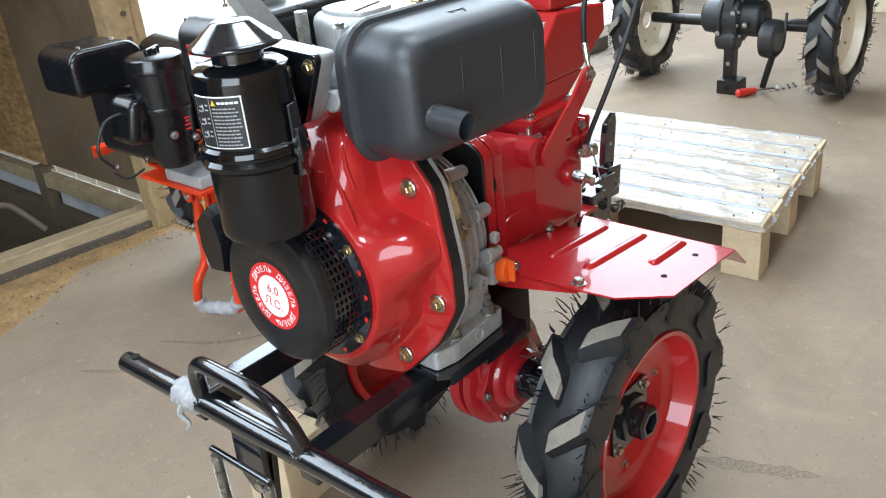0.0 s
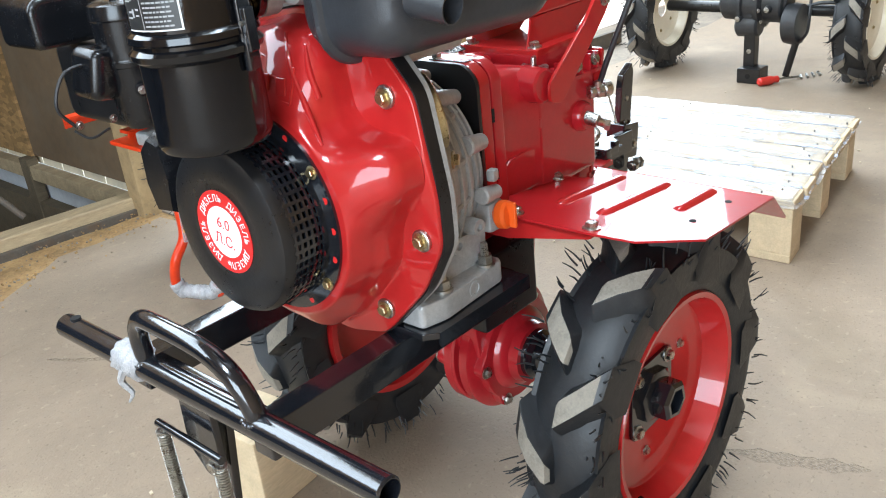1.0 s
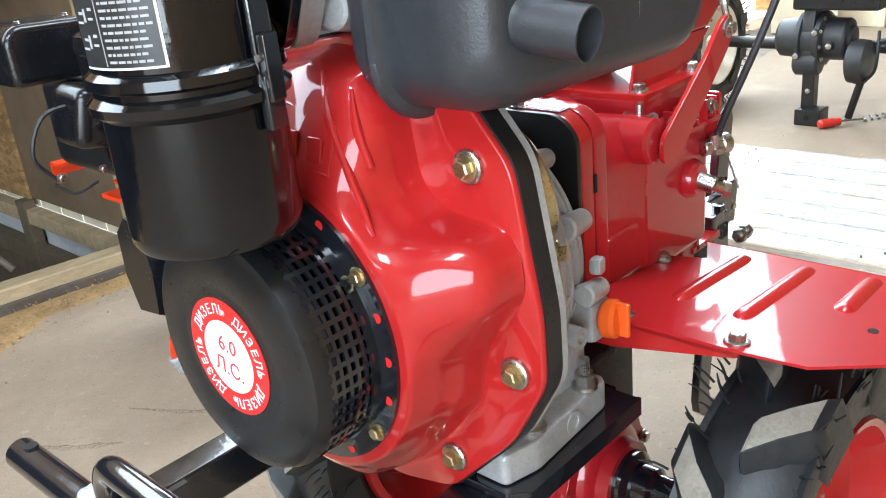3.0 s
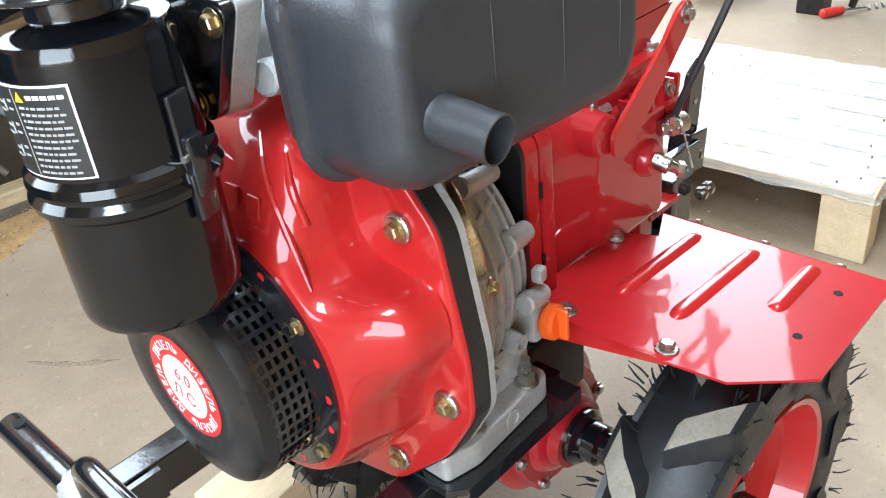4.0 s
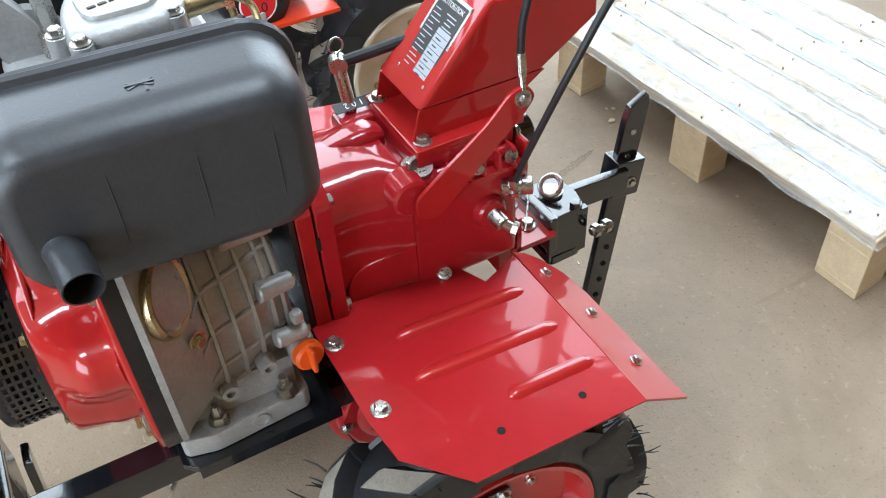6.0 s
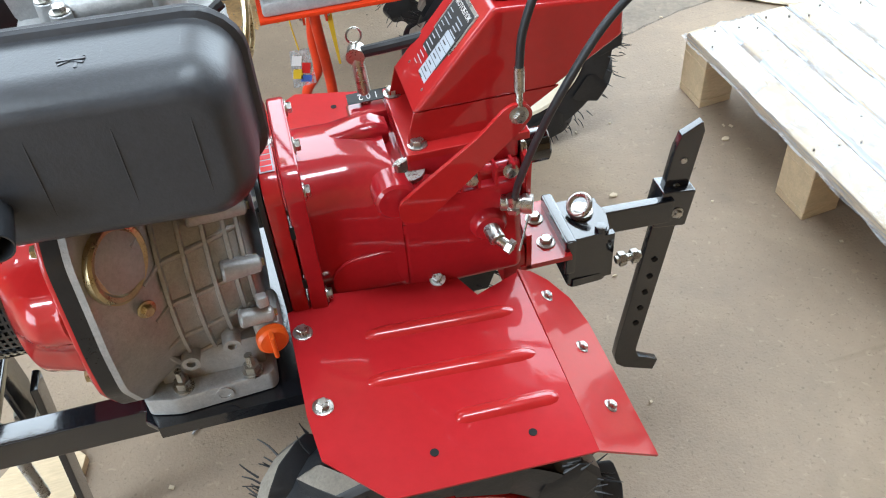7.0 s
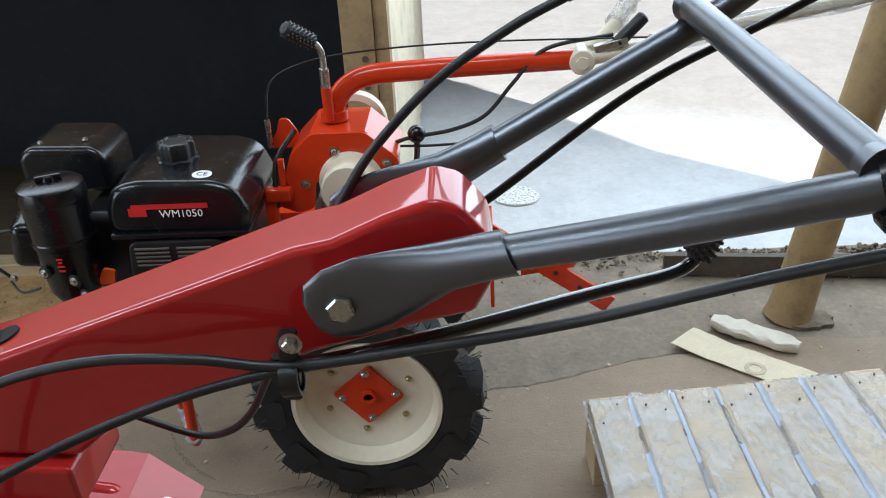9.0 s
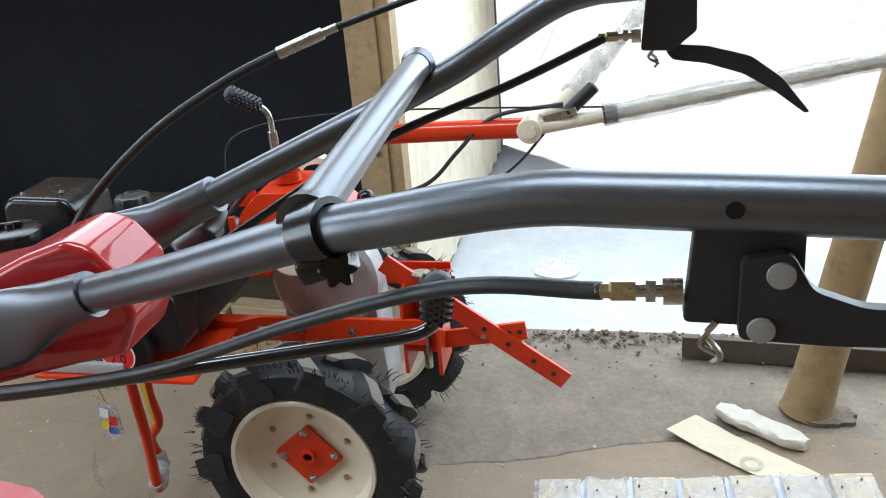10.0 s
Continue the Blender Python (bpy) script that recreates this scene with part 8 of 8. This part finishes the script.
lathe(bm, [(0.008, 0), (0.0145, 0.006), (0.0150, 0.05), (0.0115, 0.062), (0.0125, 0.078), (0.007, 0.084)], a, b - a, 18)
sdv = thing("screwdriver", (2.22, 0.48, 0.0), "red-handled screwdriver lying on the concrete floor", "screwdriver")
part("handle", bm, RED_TOOL, sdv, "red and black plastic handle")
bm = bm_new()
e = b + (b - a).normalized() * 0.10
cyl(bm, b, (e.x, e.y, 0.006), 0.0035, n=10)
part("shank", bm, STEEL, sdv)
bm = bm_new()
for k in range(4):
    cyl(bm, (2.34 + 0.02 * k, 0.40 - 0.015 * k, 0.004), (2.36 + 0.02 * k, 0.41 - 0.012 * k, 0.010), 0.005, n=6)
solid("loose_bolts", bm, STEEL, "small pile of loose bright bolts on the floor", "bolts", kind="stuff")

# kraft paper wrapper, bent up a little, with a round stain
bm = bm_new()
P0, PU, PV = Vector((1.150, 1.116, 0.004)), Vector((0.235, -0.185, 0)), Vector((0.068, 0.062, 0))
n1, n2 = 16, 5
g = [[bm.verts.new(P0 + PU * (i / n1) + PV * (j / n2) + Vector((0, 0, 0.008 * max(0, 1 - i / 5) + 0.004 * abs(noise.noise((i * 0.45, j * 0.2, 7.0))) + 0.002 * noise.noise((i * 0.5, j, 2.0))))) for j in range(n2 + 1)] for i in range(n1 + 1)]
for i in range(n1):
    for j in range(n2):
        bm.faces.new((g[i][j], g[i + 1][j], g[i + 1][j + 1], g[i][j + 1]))
ext = bmesh.ops.extrude_face_region(bm, geom=bm.faces[:])
for v in [q for q in ext["geom"] if isinstance(q, bmesh.types.BMVert)]:
    v.co.z += 0.002
wrap = solid("paper_wrapper", bm, PAPER, "creased kraft paper wrapper lying on the floor", "paper")
bm = bm_new()
lathe(bm, [(0.014, 0), (0.024, 0), (0.024, 0.0005), (0.014, 0.0005)], (1.320, 1.015, 0.0076), (0.0, 0, 1), 28, close=True)
o = part("ring_stain", bm, PAPER_STAIN, wrap)
# white foam strip
bm = bm_new()
pts = []
A, B = Vector((1.270, 1.205, 0.018)), Vector((1.440, 1.080, 0.018))
secs = []
for i in range(33):
    t = i / 32
    c = A.lerp(B, t)
    w = 0.030 * (1 - 0.45 * abs(2 * t - 1) ** 4) + 0.006 * noise.noise((i * 0.18, 0, 5.0))
    h = 0.013 + 0.004 * noise.noise((i * 0.2, 3.0, 5.0))
    side = Vector((0.59, 0.80, 0))
    ring_ = []
    for k in range(20):
        a = 2 * math.pi * k / 20
        cu, su = math.cos(a), math.sin(a)
        u = math.copysign(abs(cu) ** 0.6, cu) * w * (1 + 0.12 * noise.noise((i * 0.22, k * 0.5, 1.0)))
        v = math.copysign(abs(su) ** 0.7, su) * h * (1 + 0.5 * noise.noise((i * 0.25, k * 0.45, 8.0)))
        ring_.append(c + side * u + Vector((0, 0, v - 0.003)))
    secs.append(ring_)
loft(bm, secs)
solid("foam_strip", bm, FOAM, "dirty white foam packing strip on the floor", "packing foam")
# block of wood under the carrier and a broken offcut
bm = bm_new()
box(bm, (-0.150, 0.240, 0.065), (0.105, 0.10, 0.13), (0, 0, 6), 0.004)
solid("wood_block", bm, WOOD, "pale sawn wood block standing beneath the carrier", "wood block")
bm = bm_new()
prism(bm, [(-0.56, 0.05), (-0.44, 0.20), (-0.395, 0.185), (-0.398, 0.14), (-0.380, 0.12), (-0.395, 0.05), (-0.40, -0.02), (-0.52, -0.04)], "xy", 0.0, 0.016, 0.001)
solid("wood_offcut", bm, WOOD, "broken plywood offcut lying on the floor", "offcut")
# scraps of white tape and two wood chips
for pts in (((-0.21, 0.20, 0.004), (-0.19, 0.175, 0.006), (-0.20, 0.15, 0.003), (-0.22, 0.12, 0.004)), ((-0.30, 0.30, 0.004), (-0.27, 0.30, 0.007), (-0.25, 0.29, 0.004))):
    bm = bm_new()
    sweep(bm, pts, [0.003, 0.005, 0.003, 0.002][:len(pts)], 6, 5)
    solid("tape_scrap", bm, YARN, "twisted scrap of white tape on the floor", "scrap")
for x, y in ((0.37, 0.559), (0.909, 0.545), (0.62, 0.45)):
    bm = bm_new()
    prism(bm, [(x - 0.010, y - 0.004), (x + 0.004, y - 0.007), (x + 0.009, y + 0.001), (x + 0.001, y + 0.007), (x - 0.008, y + 0.003)], "xy", 0.0, 0.005, 0.0015, 1)
    solid("wood_chip", bm, DEBRIS, "small pale wood chip on the floor", "wood chip")
# worn scuffs on the floor
def scuff(line, w, seed):
    b = bm_new()
    pts_ = curve_pts([(x, y, 0) for x, y in line], 10)
    side_ = [((pts_[min(k + 1, len(pts_) - 1)] - pts_[max(k - 1, 0)]).normalized().cross(Vector((0, 0, 1)))) for k in range(len(pts_))]
    wid = [w * (0.35 + abs(noise.noise((k * 0.3, seed, 0.0)))) * math.sin(math.pi * (k + 0.5) / len(pts_)) for k in range(len(pts_))]
    prism(b, [(p.x + n_.x * q, p.y + n_.y * q) for p, n_, q in zip(pts_, side_, wid)] + [(p.x - n_.x * q, p.y - n_.y * q) for p, n_, q in list(zip(pts_, side_, wid))[::-1]], "xy", -0.002, 0.0016)
    solid("floor_scuff", b, SCUFF, "dark worn scuff on the concrete floor", kind="structure")


scuff([(0.004, 0.892), (0.062, 0.786), (0.110, 0.735), (0.158, 0.703)], 0.010, 1.0)
scuff([(0.139, 0.678), (0.235, 0.655), (0.337, 0.676), (0.42, 0.70)], 0.009, 2.0)
scuff([(0.68, 0.436), (0.74, 0.455), (0.81, 0.478)], 0.016, 3.0)
scuff([(0.30, -0.27), (0.334, -0.37), (0.37, -0.46)], 0.030, 4.0)
scuff([(-0.17, 0.94), (-0.12, 0.86), (-0.06, 0.80)], 0.012, 5.0)

# cartons in the far corner
for (x, y, w, d, h, rz) in ((3.9, 0.55, 0.45, 0.35, 0.30, 10), (4.3, 1.05, 0.5, 0.4, 0.45, -6), (4.0, 1.25, 0.35, 0.3, 0.22, 20)):
    bx_ = thing("carton", (x, y, 0), "brown cardboard carton standing on the floor", "carton")
    bm = bm_new()
    box(bm, (x, y, h / 2), (w, d, h), (0, 0, rz), 0.004)
    part("box_body", bm, PAPER, bx_)
    bm = bm_new()
    box(bm, (x, y, h + 0.001), (w * 1.0, 0.05, 0.001), (0, 0, rz))
    part("tape_strip", bm, CREAM, bx_)
